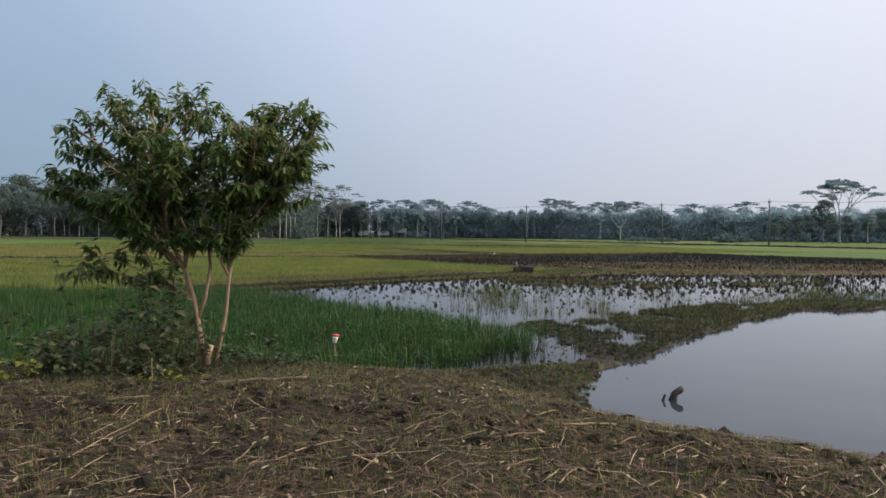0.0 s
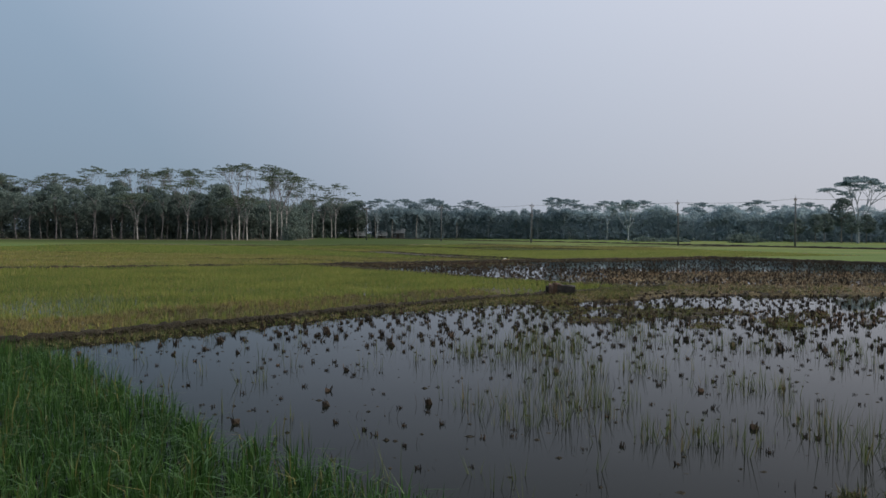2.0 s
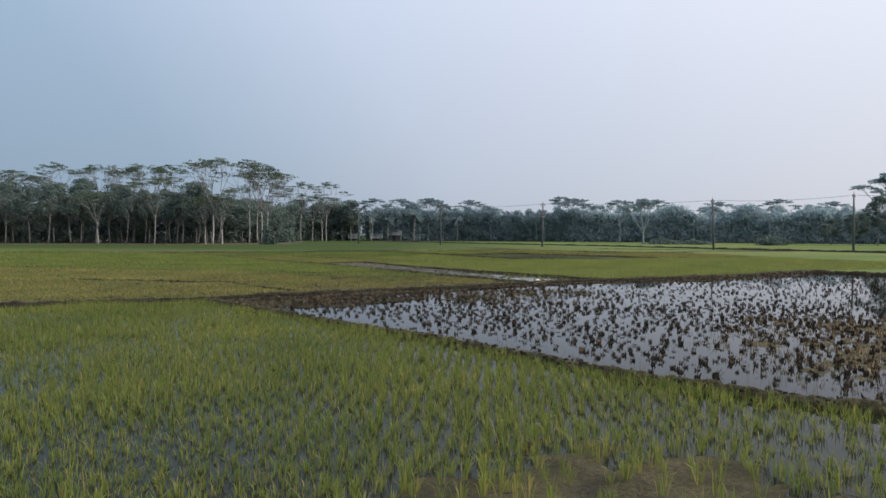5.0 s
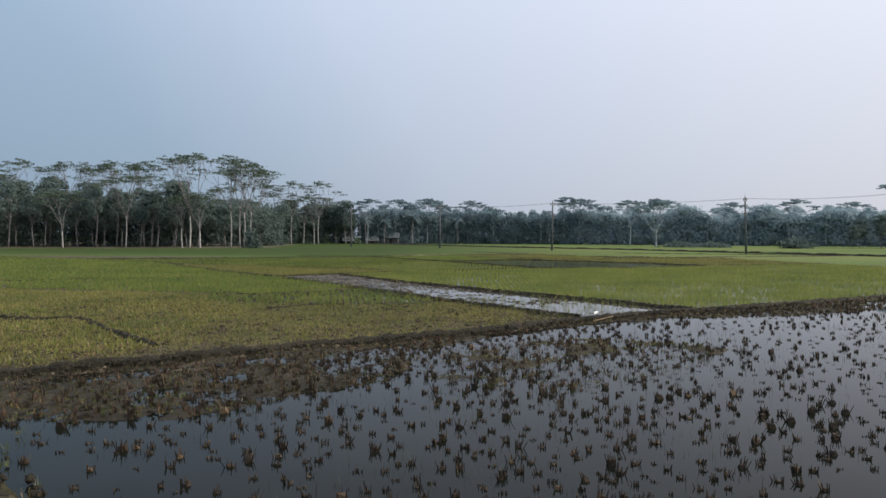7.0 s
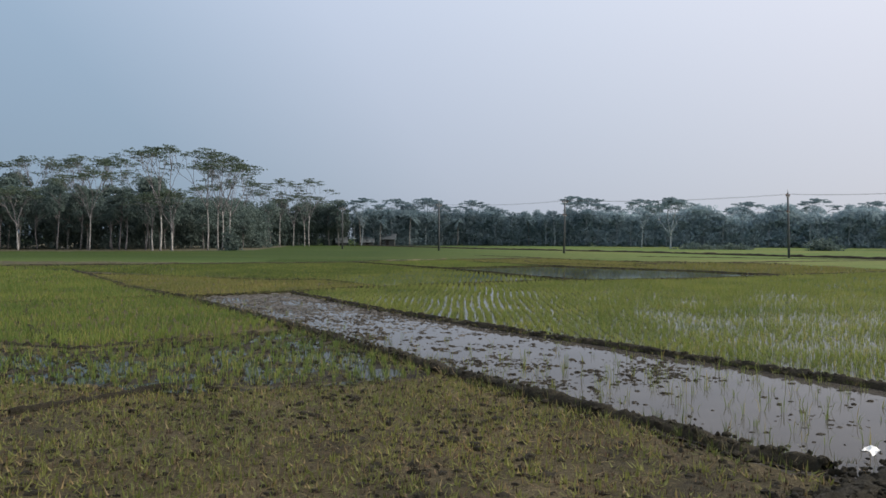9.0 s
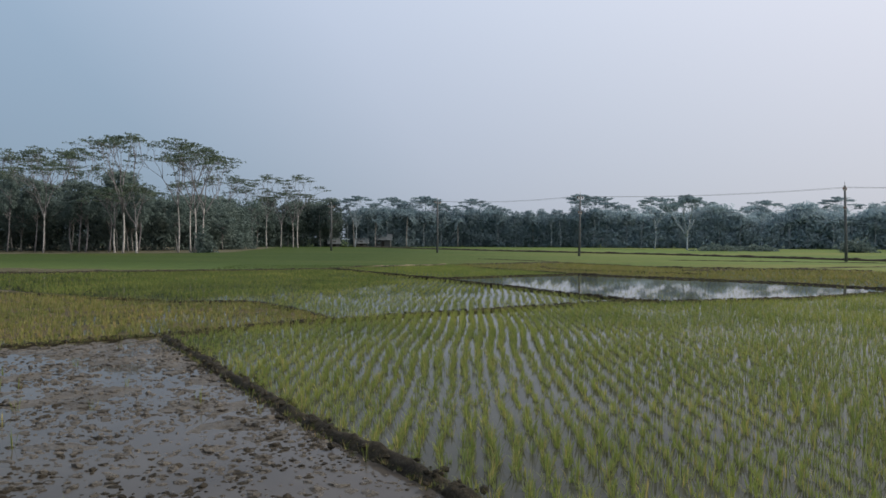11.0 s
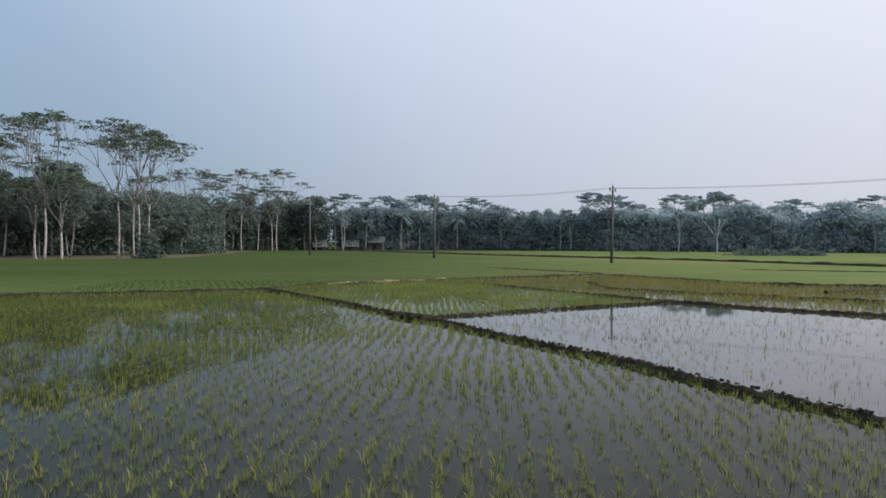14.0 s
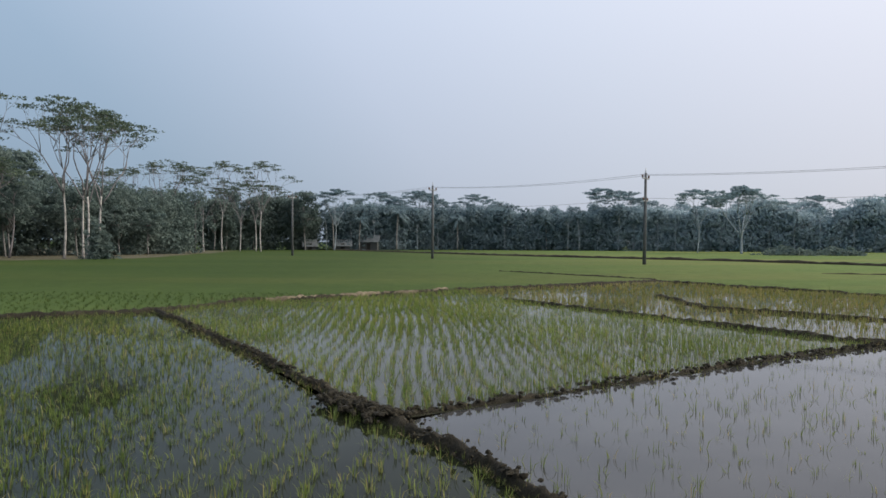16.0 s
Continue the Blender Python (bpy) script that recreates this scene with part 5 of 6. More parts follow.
for x, y, h in ((-36, 192, 0.95), (-33.5, 193, 1.0), (-31, 194, 0.85), (-29, 196, 0.9), (-27.5, 193, 1.0), (-41, 190, 1.0), (-46, 186, 0.9), (-58, 176, 1.0), (-64, 170, 1.05), (-76, 150, 1.0), (-82, 146, 0.95), (-92, 141, 0.95)):
    again((T1, T2, T3)[far_r.randrange(3)], x, y, far_r.uniform(0, 360), h, label="thin grey-stemmed tree with a feathery flat crown")

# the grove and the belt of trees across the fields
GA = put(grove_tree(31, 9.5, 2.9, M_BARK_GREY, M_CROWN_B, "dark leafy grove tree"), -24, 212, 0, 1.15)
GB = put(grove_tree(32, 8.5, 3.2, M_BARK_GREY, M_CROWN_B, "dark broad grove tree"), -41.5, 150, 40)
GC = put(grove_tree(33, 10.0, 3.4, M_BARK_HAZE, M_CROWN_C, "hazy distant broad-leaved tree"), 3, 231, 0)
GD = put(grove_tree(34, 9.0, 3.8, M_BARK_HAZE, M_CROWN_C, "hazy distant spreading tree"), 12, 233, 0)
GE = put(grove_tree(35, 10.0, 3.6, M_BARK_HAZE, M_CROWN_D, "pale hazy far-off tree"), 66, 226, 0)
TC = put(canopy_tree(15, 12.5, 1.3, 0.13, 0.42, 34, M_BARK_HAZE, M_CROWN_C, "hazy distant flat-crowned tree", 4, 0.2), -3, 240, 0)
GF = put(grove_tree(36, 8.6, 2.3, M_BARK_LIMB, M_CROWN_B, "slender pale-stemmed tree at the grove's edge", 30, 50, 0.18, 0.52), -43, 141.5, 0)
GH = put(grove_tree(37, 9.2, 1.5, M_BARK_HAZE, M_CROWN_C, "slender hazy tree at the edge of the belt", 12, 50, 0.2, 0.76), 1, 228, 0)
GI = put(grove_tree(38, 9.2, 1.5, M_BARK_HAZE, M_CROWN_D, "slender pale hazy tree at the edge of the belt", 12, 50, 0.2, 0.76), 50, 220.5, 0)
belt = random.Random(9)


def edge_points(line, step):
    return [(p.x, p.y) for p in along(line, step)]


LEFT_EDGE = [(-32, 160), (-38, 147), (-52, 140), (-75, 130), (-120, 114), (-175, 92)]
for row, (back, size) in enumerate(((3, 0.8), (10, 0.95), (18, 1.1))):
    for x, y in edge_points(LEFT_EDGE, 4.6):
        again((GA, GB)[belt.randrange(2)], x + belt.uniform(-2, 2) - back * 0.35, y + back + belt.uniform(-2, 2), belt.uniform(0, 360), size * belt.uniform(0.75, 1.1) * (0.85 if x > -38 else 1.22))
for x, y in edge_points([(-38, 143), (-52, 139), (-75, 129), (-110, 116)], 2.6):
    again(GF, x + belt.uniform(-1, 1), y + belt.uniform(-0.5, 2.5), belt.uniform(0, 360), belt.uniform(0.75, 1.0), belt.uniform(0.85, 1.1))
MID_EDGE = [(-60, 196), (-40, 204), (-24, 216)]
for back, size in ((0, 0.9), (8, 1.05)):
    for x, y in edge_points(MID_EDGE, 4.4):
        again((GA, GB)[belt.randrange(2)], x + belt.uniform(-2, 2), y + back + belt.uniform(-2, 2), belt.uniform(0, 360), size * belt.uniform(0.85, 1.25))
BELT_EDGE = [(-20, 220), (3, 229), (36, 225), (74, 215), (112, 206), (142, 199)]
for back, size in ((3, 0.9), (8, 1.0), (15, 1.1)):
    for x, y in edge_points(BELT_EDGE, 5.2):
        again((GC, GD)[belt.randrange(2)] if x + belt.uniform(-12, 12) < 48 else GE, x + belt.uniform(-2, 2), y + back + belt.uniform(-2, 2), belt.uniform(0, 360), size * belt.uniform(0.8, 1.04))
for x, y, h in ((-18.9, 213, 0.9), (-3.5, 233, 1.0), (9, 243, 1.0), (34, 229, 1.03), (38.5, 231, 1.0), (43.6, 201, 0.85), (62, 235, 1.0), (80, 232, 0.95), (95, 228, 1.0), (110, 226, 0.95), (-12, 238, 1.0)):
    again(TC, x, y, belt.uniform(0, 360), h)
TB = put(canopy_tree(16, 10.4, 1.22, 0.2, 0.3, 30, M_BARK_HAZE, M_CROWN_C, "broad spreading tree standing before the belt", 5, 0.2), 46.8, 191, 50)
again(TB, 97, 177, 10, 1.5, label="tall feathery tree above a clump of trees")
again(GA, 92, 175, 30, 1.12, label="dark round tree in a clump on the fields")
for x, y, h in ((77.5, 169, 0.5), (80, 171, 0.62), (83.5, 170, 0.66), (87, 173, 0.7), (91, 169, 0.64), (96, 172, 0.68), (100, 170, 0.72), (105, 173, 0.78), (110, 171, 0.74), (116, 174, 0.8), (122, 170, 0.8), (128, 173, 0.85)):
    again((GA, GB)[belt.randrange(2)], x, y, belt.uniform(0, 360), h * 1.05, label="leafy tree in a clump on the fields")
PALM = put(palm_tree(3, 9.5, "hazy coconut palm in the tree belt"), -8, 222)
for x, y, h in ((-15, 219, 0.8), (4, 226, 0.85), (-19.5, 216, 0.9), (98.5, 168, 0.85), (22, 226, 0.8)):
    again(PALM, x, y, belt.uniform(0, 360), h)


def woods(name, line, back, top, count, leaf, material, label, seed, size=1.3, foot=0.0):
    """Unbroken foliage behind the single trees: rounded clumps of leaves from the ground to the crowns."""
    r = np.random.default_rng(seed)
    pts = np.array(edge_points(line, 1.0))
    p = pts[r.integers(0, len(pts), count)]
    hgt = top * (0.45 + 0.9 * rough(p[:, 0], p[:, 1], 9.0, 90))
    deep = r.uniform(*back, count)
    c = np.column_stack([p[:, 0] + r.uniform(-1.5, 1.5, count), p[:, 1] + deep, foot + (hgt - foot) * r.random(count) ** 0.85])
    v, t = leaf_shell(c, size * r.uniform(0.55, 1.2, count), 40, leaf, r, 0.8, -0.8)
    stuff(name, [(v, t)], material, label, "woods")


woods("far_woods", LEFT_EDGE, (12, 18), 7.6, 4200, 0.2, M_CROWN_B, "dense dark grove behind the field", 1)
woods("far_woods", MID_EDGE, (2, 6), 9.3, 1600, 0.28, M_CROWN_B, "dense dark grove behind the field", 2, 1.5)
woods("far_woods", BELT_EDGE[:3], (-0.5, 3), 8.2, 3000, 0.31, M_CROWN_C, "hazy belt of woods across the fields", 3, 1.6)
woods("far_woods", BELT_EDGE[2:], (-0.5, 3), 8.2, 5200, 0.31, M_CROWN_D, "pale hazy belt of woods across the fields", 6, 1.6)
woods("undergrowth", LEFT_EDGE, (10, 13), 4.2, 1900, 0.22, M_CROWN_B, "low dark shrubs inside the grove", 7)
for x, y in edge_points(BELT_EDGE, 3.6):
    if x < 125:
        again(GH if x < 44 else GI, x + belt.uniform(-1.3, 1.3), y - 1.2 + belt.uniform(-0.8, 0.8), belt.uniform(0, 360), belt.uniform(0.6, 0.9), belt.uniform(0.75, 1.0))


def shrub(name, x, y, w, h, count, leaf, material, label, seed):
    r = np.random.default_rng(seed)
    g = r.normal(0, 0.45, (count, 3))
    c = np.column_stack([g[:, 0] * w, g[:, 1] * w, np.abs(g[:, 2]) * h * 0.9])
    v, t = leaf_cloud(c, np.full(count, 0.25), 8, leaf, r, 0.8)
    ob = tagged(new(name), label, "shrub")
    ob.location = (x, y, 0.02)
    f = new("foliage", tri_mesh("foliage", v, t, material))
    f.parent = ob
    rr = random.Random(seed)
    part("stems", merge([tube([(0, 0, -0.05), (rr.uniform(-0.4, 0.4) * w, rr.uniform(-0.4, 0.4) * w, h * 0.6)], [0.03, 0.012], 4) for _ in range(6)]), M_BARK_GREY, ob)


shrub("bush", -28.9, 142.2, 1.0, 2.6, 260, 0.22, M_CROWN_B, "dark bush at the foot of a pale tree", 1)
shrub("bush", 65.5, 167, 2.2, 2.0, 260, 0.25, M_CROWN_B, "hazy bush on the open fields", 2)
shrub("bush", 78, 190, 2.5, 1.8, 200, 0.3, M_CROWN_B, "hazy bush on the open fields", 3)
shrub("brush_heap", 47.6, 178, 3.2, 1.0, 320, 0.28, M_CROWN_B, "long dark heap of cut brush", 4)
shrub("brush_heap", 54.4, 178, 3.2, 0.9, 300, 0.28, M_CROWN_B, "long dark heap of cut brush", 5)


# ---- poles and wires ----
def pole(x, y, top, lean, turn, arms):
    root = tagged(new("utility_pole"), "grey concrete utility pole with wires in the paddies", "utility pole", "line of utility poles")
    root.matrix_basis = pose(x, y, 0, 0, lean, 0)
    part("shaft", tube([(0, 0, -0.4), (0, 0, top * 0.5), (0, 0, top - 0.35)], [0.14, 0.115, 0.09], 8), M_CONCRETE, root)
    part("top_pin", tube([(0, 0, top - 0.4), (0, 0, top)], [0.035, 0.025], 5), M_STEEL, root)
    c, s = math.cos(turn), math.sin(turn)
    for z, half in arms:
        arm = part("crossarm", tube([(-half * c, -half * s, z), (half * c, half * s, z)], [0.05, 0.05], 4), M_STEEL, root)
        for k in (-1, 1):
            px, py = k * half * 0.92 * c, k * half * 0.92 * s
            part("insulator", tube([(px, py, z + 0.03), (px, py, z + 0.1), (px, py, z + 0.2), (px, py, z + 0.25)], [0.03, 0.075, 0.075, 0.03], 6), M_PORCELAIN, arm)
    return root


POLES = [(-48, 187, 7.3, 0), (-31.5, 174.5, 7.3, 0), (-16.3, 161.7, 7.3, 0), (-0.42, 149.3, 7.35, 0), (15.2, 132.9, 7.1, 0.6), (35.3, 116.5, 7.0, -1.8), (48.55, 107.7, 7.25, -0.5), (64, 96.5, 7.2, 0)]
for i, (x, y, h, lean) in enumerate(POLES):
    pole(x, y, h, lean, math.atan2(0.75, 0.66), [(h - 0.75, 0.55)] + ([(h - 2.4, 0.35)] if i in (4, 5) else []))


def wire(a, b, sag):
    pts = [Vector(a).lerp(Vector(b), i / 14) - Vector((0, 0, sag * 4 * (i / 14) * (1 - i / 14))) for i in range(15)]
    v, f = tube(pts, [0.01] * 15, 4)
    return tagged(new("power_line", mesh_of("power_line", v, f, M_WIRE, True)), "thin grey wire between utility poles", "wire", "wires of the pole line")


for (x1, y1, h1, _), (x2, y2, h2, _) in zip(POLES, POLES[1:]):
    for k in (-1, 1):
        ox, oy = k * 0.5 * 0.66, k * 0.5 * 0.75
        wire((x1 + ox, y1 + oy, h1 - 0.5), (x2 + ox, y2 + oy, h2 - 0.5), 0.32)
    wire((x1, y1, h1 - 2.2), (x2, y2, h2 - 2.2), 0.35)


# ---- huts at the edge of the belt ----
def hut(x, y, w, d, h, turn):
    root = tagged(new("hut"), "small hut with a grey tin roof under trees", "hut", "huts under the trees")
    root.matrix_basis = pose(x, y, 0, 0, 0, turn)
    V = [(-w, -d, 0), (w, -d, 0), (w, d, 0), (-w, d, 0), (-w, -d, h), (w, -d, h), (w, d, h), (-w, d, h), (-w, 0, h + 0.9), (w, 0, h + 0.9)]
    F = [(0, 1, 5, 4), (1, 2, 6, 9, 5), (2, 3, 7, 6), (3, 0, 4, 8, 7)]
    part("wall", (V, F), M_HUTWALL, root, smooth=False)
    e = 0.4
    for sg in (-1, 1):
        a = [(-w - e, sg * (d + e), h - 0.35), (w + e, sg * (d + e), h - 0.35), (w + e, 0, h + 0.98), (-w - e, 0, h + 0.98)]
        b = [(p[0], p[1], p[2] + 0.06) for p in a]
        part("roof", (a + b, [(0, 1, 2, 3), (4, 5, 6, 7), (0, 1, 5, 4), (1, 2, 6, 5), (2, 3, 7, 6), (3, 0, 4, 7)]), M_TIN, root, "grey tin roof", False)
    part("door", ([(-0.35, -d - 0.03, 0), (0.35, -d - 0.03, 0), (0.35, -d - 0.03, 1.3), (-0.35, -d - 0.03, 1.3), (-0.35, -d - 0.001, 0), (0.35, -d - 0.001, 0), (0.35, -d - 0.001, 1.3), (-0.35, -d - 0.001, 1.3)],
                  [(0, 1, 2, 3), (0, 4, 5, 1), (1, 5, 6, 2), (2, 6, 7, 3), (3, 7, 4, 0)]), M_WOOD_DARK, root, "dark doorway", False)


hut(-18.3, 219.6, 1.4, 1.2, 1.1, 10)
hut(-13.2, 221.8, 1.7, 1.3, 1.9, -6)
hut(-24.2, 216.8, 1.1, 1.0, 1.0, 18)


# ---- the sapling on the bank ----
SAP = Vector((-1.76, 5.42, float(level(-1.76, 5.42)) - 0.02))


def lance_leaf(p, d, length, width, r):
    """A narrow drooping leaf folded along its rib."""
    side = d.cross(Vector((0, 0, 1)))
    side = side.normalized() if side.length > 1e-3 else Vector((1, 0, 0))
    roll = r.uniform(-0.7, 0.7)
    up = side.cross(d).normalized()
    side, up = side * math.cos(roll) + up * math.sin(roll), up * math.cos(roll) - side * math.sin(roll)
    droop = Vector((0, 0, -length * r.uniform(0.1, 0.4)))
    a, b, c = p, p + d * length * 0.45 + droop * 0.3, p + d * length + droop
    q = p + d * length * 0.75 + droop * 0.62
    w = width
    V = [a, b + side * w + up * w * 0.35, b, b - side * w + up * w * 0.35, q + side * w * 0.62 + up * w * 0.2, q, q - side * w * 0.62 + up * w * 0.2, c]
    T = [(0, 2, 1), (0, 3, 2), (1, 2, 5), (1, 5, 4), (2, 3, 6), (2, 6, 5), (4, 5, 7), (5, 6, 7)]
    return [tuple(v) for v in V], T


def sapling():
    r = random.Random(21)
    root = tagged(new("sapling"), "young twin-stemmed tree with drooping dark-green leaves on the bank", "tree")
    root.location, root.scale = SAP, (1.1, 1.1, 1.09)
    stems = {"left_stem": [(-0.03, 0.0, 0), (-0.06, 0.02, 0.25), (-0.11, 0.03, 0.5), (-0.16, 0.0, 0.7), (-0.27, -0.02, 0.92), (-0.36, 0.0, 1.15), (-0.4, 0.02, 1.45)],
             "right_stem": [(0.03, 0.03, 0), (0.06, 0.05, 0.16), (0.105, 0.05, 0.38), (0.135, 0.03, 0.65), (0.18, 0.0, 0.9), (0.24, 0.0, 1.15), (0.33, 0.12, 1.45), (0.38, 0.2, 1.7)],
             "thin_stem": [(-0.09, 0.02, 0.3), (-0.03, 0.04, 0.5), (0.0, 0.05, 0.72), (-0.03, 0.06, 0.95), (-0.06, 0.08, 1.2), (-0.08, 0.1, 1.5)]}
    rad = {"left_stem": [0.027, 0.021, 0.017, 0.015, 0.013, 0.01, 0.008], "right_stem": [0.022, 0.016, 0.013, 0.012, 0.011, 0.009, 0.007, 0.005],
           "thin_stem": [0.014, 0.012, 0.011, 0.009, 0.007, 0.005]}
    for k, pts in stems.items():
        part("stem", tube(pts, rad[k], 8), M_BARK_TAN, root, "smooth tan stem")
    part("stub", tube([(-0.01, -0.02, -0.02), (0.0, -0.03, 0.09), (0.03, -0.03, 0.18)], [0.03, 0.026, 0.02], 7), M_BARK_TAN, root, "broken tan stub")
    twigs, LV, LT = [], [], []

    def leaves_on(a, b, n, size):
        for i in range(n):
            u = (i + r.random()) / n
            p = a.lerp(b, 0.15 + 0.85 * u)
            ang = r.uniform(0, 6.28)
            d = ((b - a).normalized() * 0.5 + Vector((math.cos(ang), math.sin(ang), r.uniform(-1.5, 0.1)))).normalized()
            v, t = lance_leaf(p, d, size * r.uniform(0.6, 1.25), size * 0.16, r)
            o = len(LV)
            LV.extend(v)
            LT.extend(tuple(j + o for j in f) for f in t)

    def branch(a, b, radius, subs, depth):
        pts = curve_pts(a, b, 0.09, r, 4)
        twigs.append(tube(pts, [radius * (1 - 0.17 * i) for i in range(5)], 5 if depth == 0 else 4))
        b = Vector(pts[-1])
        L = (b - Vector(a)).length
        for k in range(subs):
            u = r.uniform(0.3, 1.0)
            p = pts[int(u * 4)]
            d = ((b - Vector(a)).normalized() + Vector((r.uniform(-1, 1), r.uniform(-1, 1), r.uniform(-0.5, 0.7))) * 0.85).normalized()
            q = p + d * min(L, 0.6) * r.uniform(0.3, 0.55)
            if depth < 1:
                branch(p, q, radius * 0.55, 4, depth + 1)
            else:
                twigs.append(tube([p, p.lerp(q, 0.5) + Vector((0, 0, 0.01)), q], [radius * 0.4, radius * 0.3, radius * 0.2], 3))
                leaves_on(p, q, 9, 0.073)
        leaves_on(pts[1], b, 11 if depth else 8, 0.077)

    # where the crown reaches, lobe by lobe
    LEFT = [(-1.14, 0, 1.3), (-1.0, 0.1, 1.2), (-0.9, -0.1, 1.36), (-0.86, 0.15, 1.5), (-0.95, 0, 1.68), (-0.8, -0.15, 1.62), (-0.72, 0.05, 1.84), (-0.6, 0.2, 1.72), (-0.5, -0.2, 1.66), (-0.38, 0.1, 1.86), (-0.28, -0.25, 1.74), (-0.14, 0, 1.92), (-0.2, 0.25, 1.8),
            (0.02, -0.1, 1.74), (0.06, 0.15, 1.6), (-0.06, -0.25, 1.52), (-0.3, -0.35, 1.5), (-0.55, -0.35, 1.4), (-0.65, 0.3, 1.3), (-0.45, 0.3, 1.5), (-0.7, -0.1, 1.16), (-0.5, -0.2, 1.1), (-0.35, -0.4, 1.25), (-0.15, -0.35, 1.3), (-0.2, 0.2, 1.3),
            (-0.3, 0.1, 1.05), (-0.1, -0.25, 1.05), (-0.42, -0.1, 1.04), (-0.84, -0.05, 0.72), (-0.7, 0, 0.78), (-0.95, 0.05, 1.12), (-0.08, 0.3, 1.45)]
    RIGHT_LOBE = [(0.76, 0.1, 1.64), (0.67, 0.05, 1.5), (0.64, 0.0, 1.34), (0.29, 0.1, 1.84), (0.48, 0.2, 1.83), (0.4, 0, 1.72), (0.62, 0.1, 1.7), (0.72, 0, 1.6), (0.6, 0.2, 1.42), (0.46, 0, 1.24), (0.57, -0.2, 1.52), (0.38, -0.25, 1.58), (0.36, 0.35, 1.55), (0.5, 0.3, 1.4), (0.38, 0.1, 1.22), (0.3, -0.2, 1.3), (0.18, -0.25, 1.42),
                  (0.14, 0.2, 1.55), (0.22, 0, 1.7), (0.1, -0.3, 1.25), (0.2, -0.15, 1.1), (0.24, 0.05, 1.0), (0.05, -0.15, 1.0), (0.02, 0.2, 1.15)]

    def on_stem(name, z):
        return Vector(min(stems[name], key=lambda p: abs(p[2] - z)))

    ENDS = [(on_stem("left_stem", max(0.5, e[2] * 0.66)), e) for e in LEFT] + [(on_stem("right_stem", max(0.6, e[2] * 0.7)), (e[0], e[1] * 0.7 - 0.05, e[2])) for e in RIGHT_LOBE]
    for a, b in ENDS:
        twigs.clear()
        branch(Vector(a), Vector(b), 0.011, 5, 0)
        part("branch", merge(twigs), M_BARK_TAN, root, "thin tan branch")
    crown = new("crown", tri_mesh("crown", np.array(LV), np.array(LT), M_LEAF))
    crown.parent = root
    crown["label"] = "dense drooping narrow dark leaves"


sapling()


def weed(x, y, h, n, leaf, seed, material, label):
    """A broad-leaved weed: thin stems with stalked leaves."""
    r = random.Random(seed)
    z = float(level(x, y))
    root = tagged(new("weed_plant"), label, "weed", "weeds round the sapling")
    root.location = (x, y, z - 0.01)
    stems, LV, LT = [], [], []
    for k in range(n):
        top = Vector((r.gauss(0, 0.13), r.gauss(0, 0.13), h * r.uniform(0.45, 1.1)))
        pts = curve_pts((top.x * 0.3, top.y * 0.3, 0), top, 0.08, r, 3)
        part("stem", tube(pts, [0.0032, 0.0028, 0.0024, 0.0018], 4), M_WEED, root)
        for i in range(9):
            p = pts[1].lerp(top, 0.35 + 0.65 * r.random())
            a = r.uniform(0, 6.28)
            d = Vector((math.cos(a), math.sin(a), r.uniform(-0.3, 0.4))).normalized()
            v, t = lance_leaf(p, d, leaf * r.uniform(0.6, 1.25), leaf * 0.36, r)
            o = len(LV)
            LV.extend(v)
            LT.extend(tuple(j + o for j in f) for f in t)
    f = new("foliage", tri_mesh("foliage", np.array(LV), np.array(LT), material))
    f.parent = root


wr = random.Random(77)
DARKWEED = "dark broad-leaved weed at the foot of the sapling"
for i in range(14):
    x, y = wr.uniform(-2.75, -1.8), wr.uniform(4.9, 5.6)
    weed(x, y, wr.uniform(0.4, 0.85), 4, 0.07, 100 + i, M_WEED, "tall thin weed with broad dull leaves near its top")
for i in range(22):
    y = wr.uniform(4.6, 5.5)
    x = wr.uniform(-2.75, -1.85 + (y - 4.6) * 0.15)
    weed(x, y, wr.uniform(0.1, 0.34), 5, 0.055, 200 + i, M_WEED, DARKWEED)
for i, (x, y, h) in enumerate(((-1.45, 5.5, 0.2), (-1.3, 5.75, 0.34), (-1.15, 5.6, 0.14), (-2.6, 5.7, 0.6), (-2.3, 5.7, 0.55), (-2.0, 5.65, 0.4), (-3.3, 5.4, 0.4), (-3.6, 5.5, 0.4))):
    weed(x, y, h, 5, 0.06, 140 + i, M_WEED, DARKWEED)
weed(-2.78, 4.7, 0.16, 6, 0.06, 160, M_WEEDYELLOW, "small yellow-green weed on the bank")
weed(-1.82, 4.75, 0.1, 5, 0.045, 161, M_WEEDYELLOW, "small yellow-green weed on the bank")
stuff("dry_weed_stalks", [tufts(np.column_stack([np.random.default_rng(8).uniform(-2.8, -1.7, 60), np.random.default_rng(9).uniform(5.0, 5.5, 60)]), 4, 0.36, 0.06, 0.0016, 0.1, 88)], M_TWIG, "thin dry weed stalks beside the sapling", "weeds")


# ---- sticks and scraps on the bank ----
def stick(pts, radius, material, name, label, category="stick", group=""):
    r = random.Random(len(pts) * 7 + int(abs(pts[0][0]) * 100))
    P = []
    for a, b in zip(pts, pts[1:]):
        P += [Vector(a).lerp(Vector(b), i / 3) + Vector((r.gauss(0, 0.002), r.gauss(0, 0.002), r.gauss(0, 0.002))) for i in range(3)]
    P.append(Vector(pts[-1]))
    v, f = tube(P, [radius * r.uniform(0.8, 1.15) * (1 - 0.4 * i / len(P)) for i in range(len(P))], 5)
    return tagged(new(name, mesh_of(name, v, f, material, True)), label, category, group)


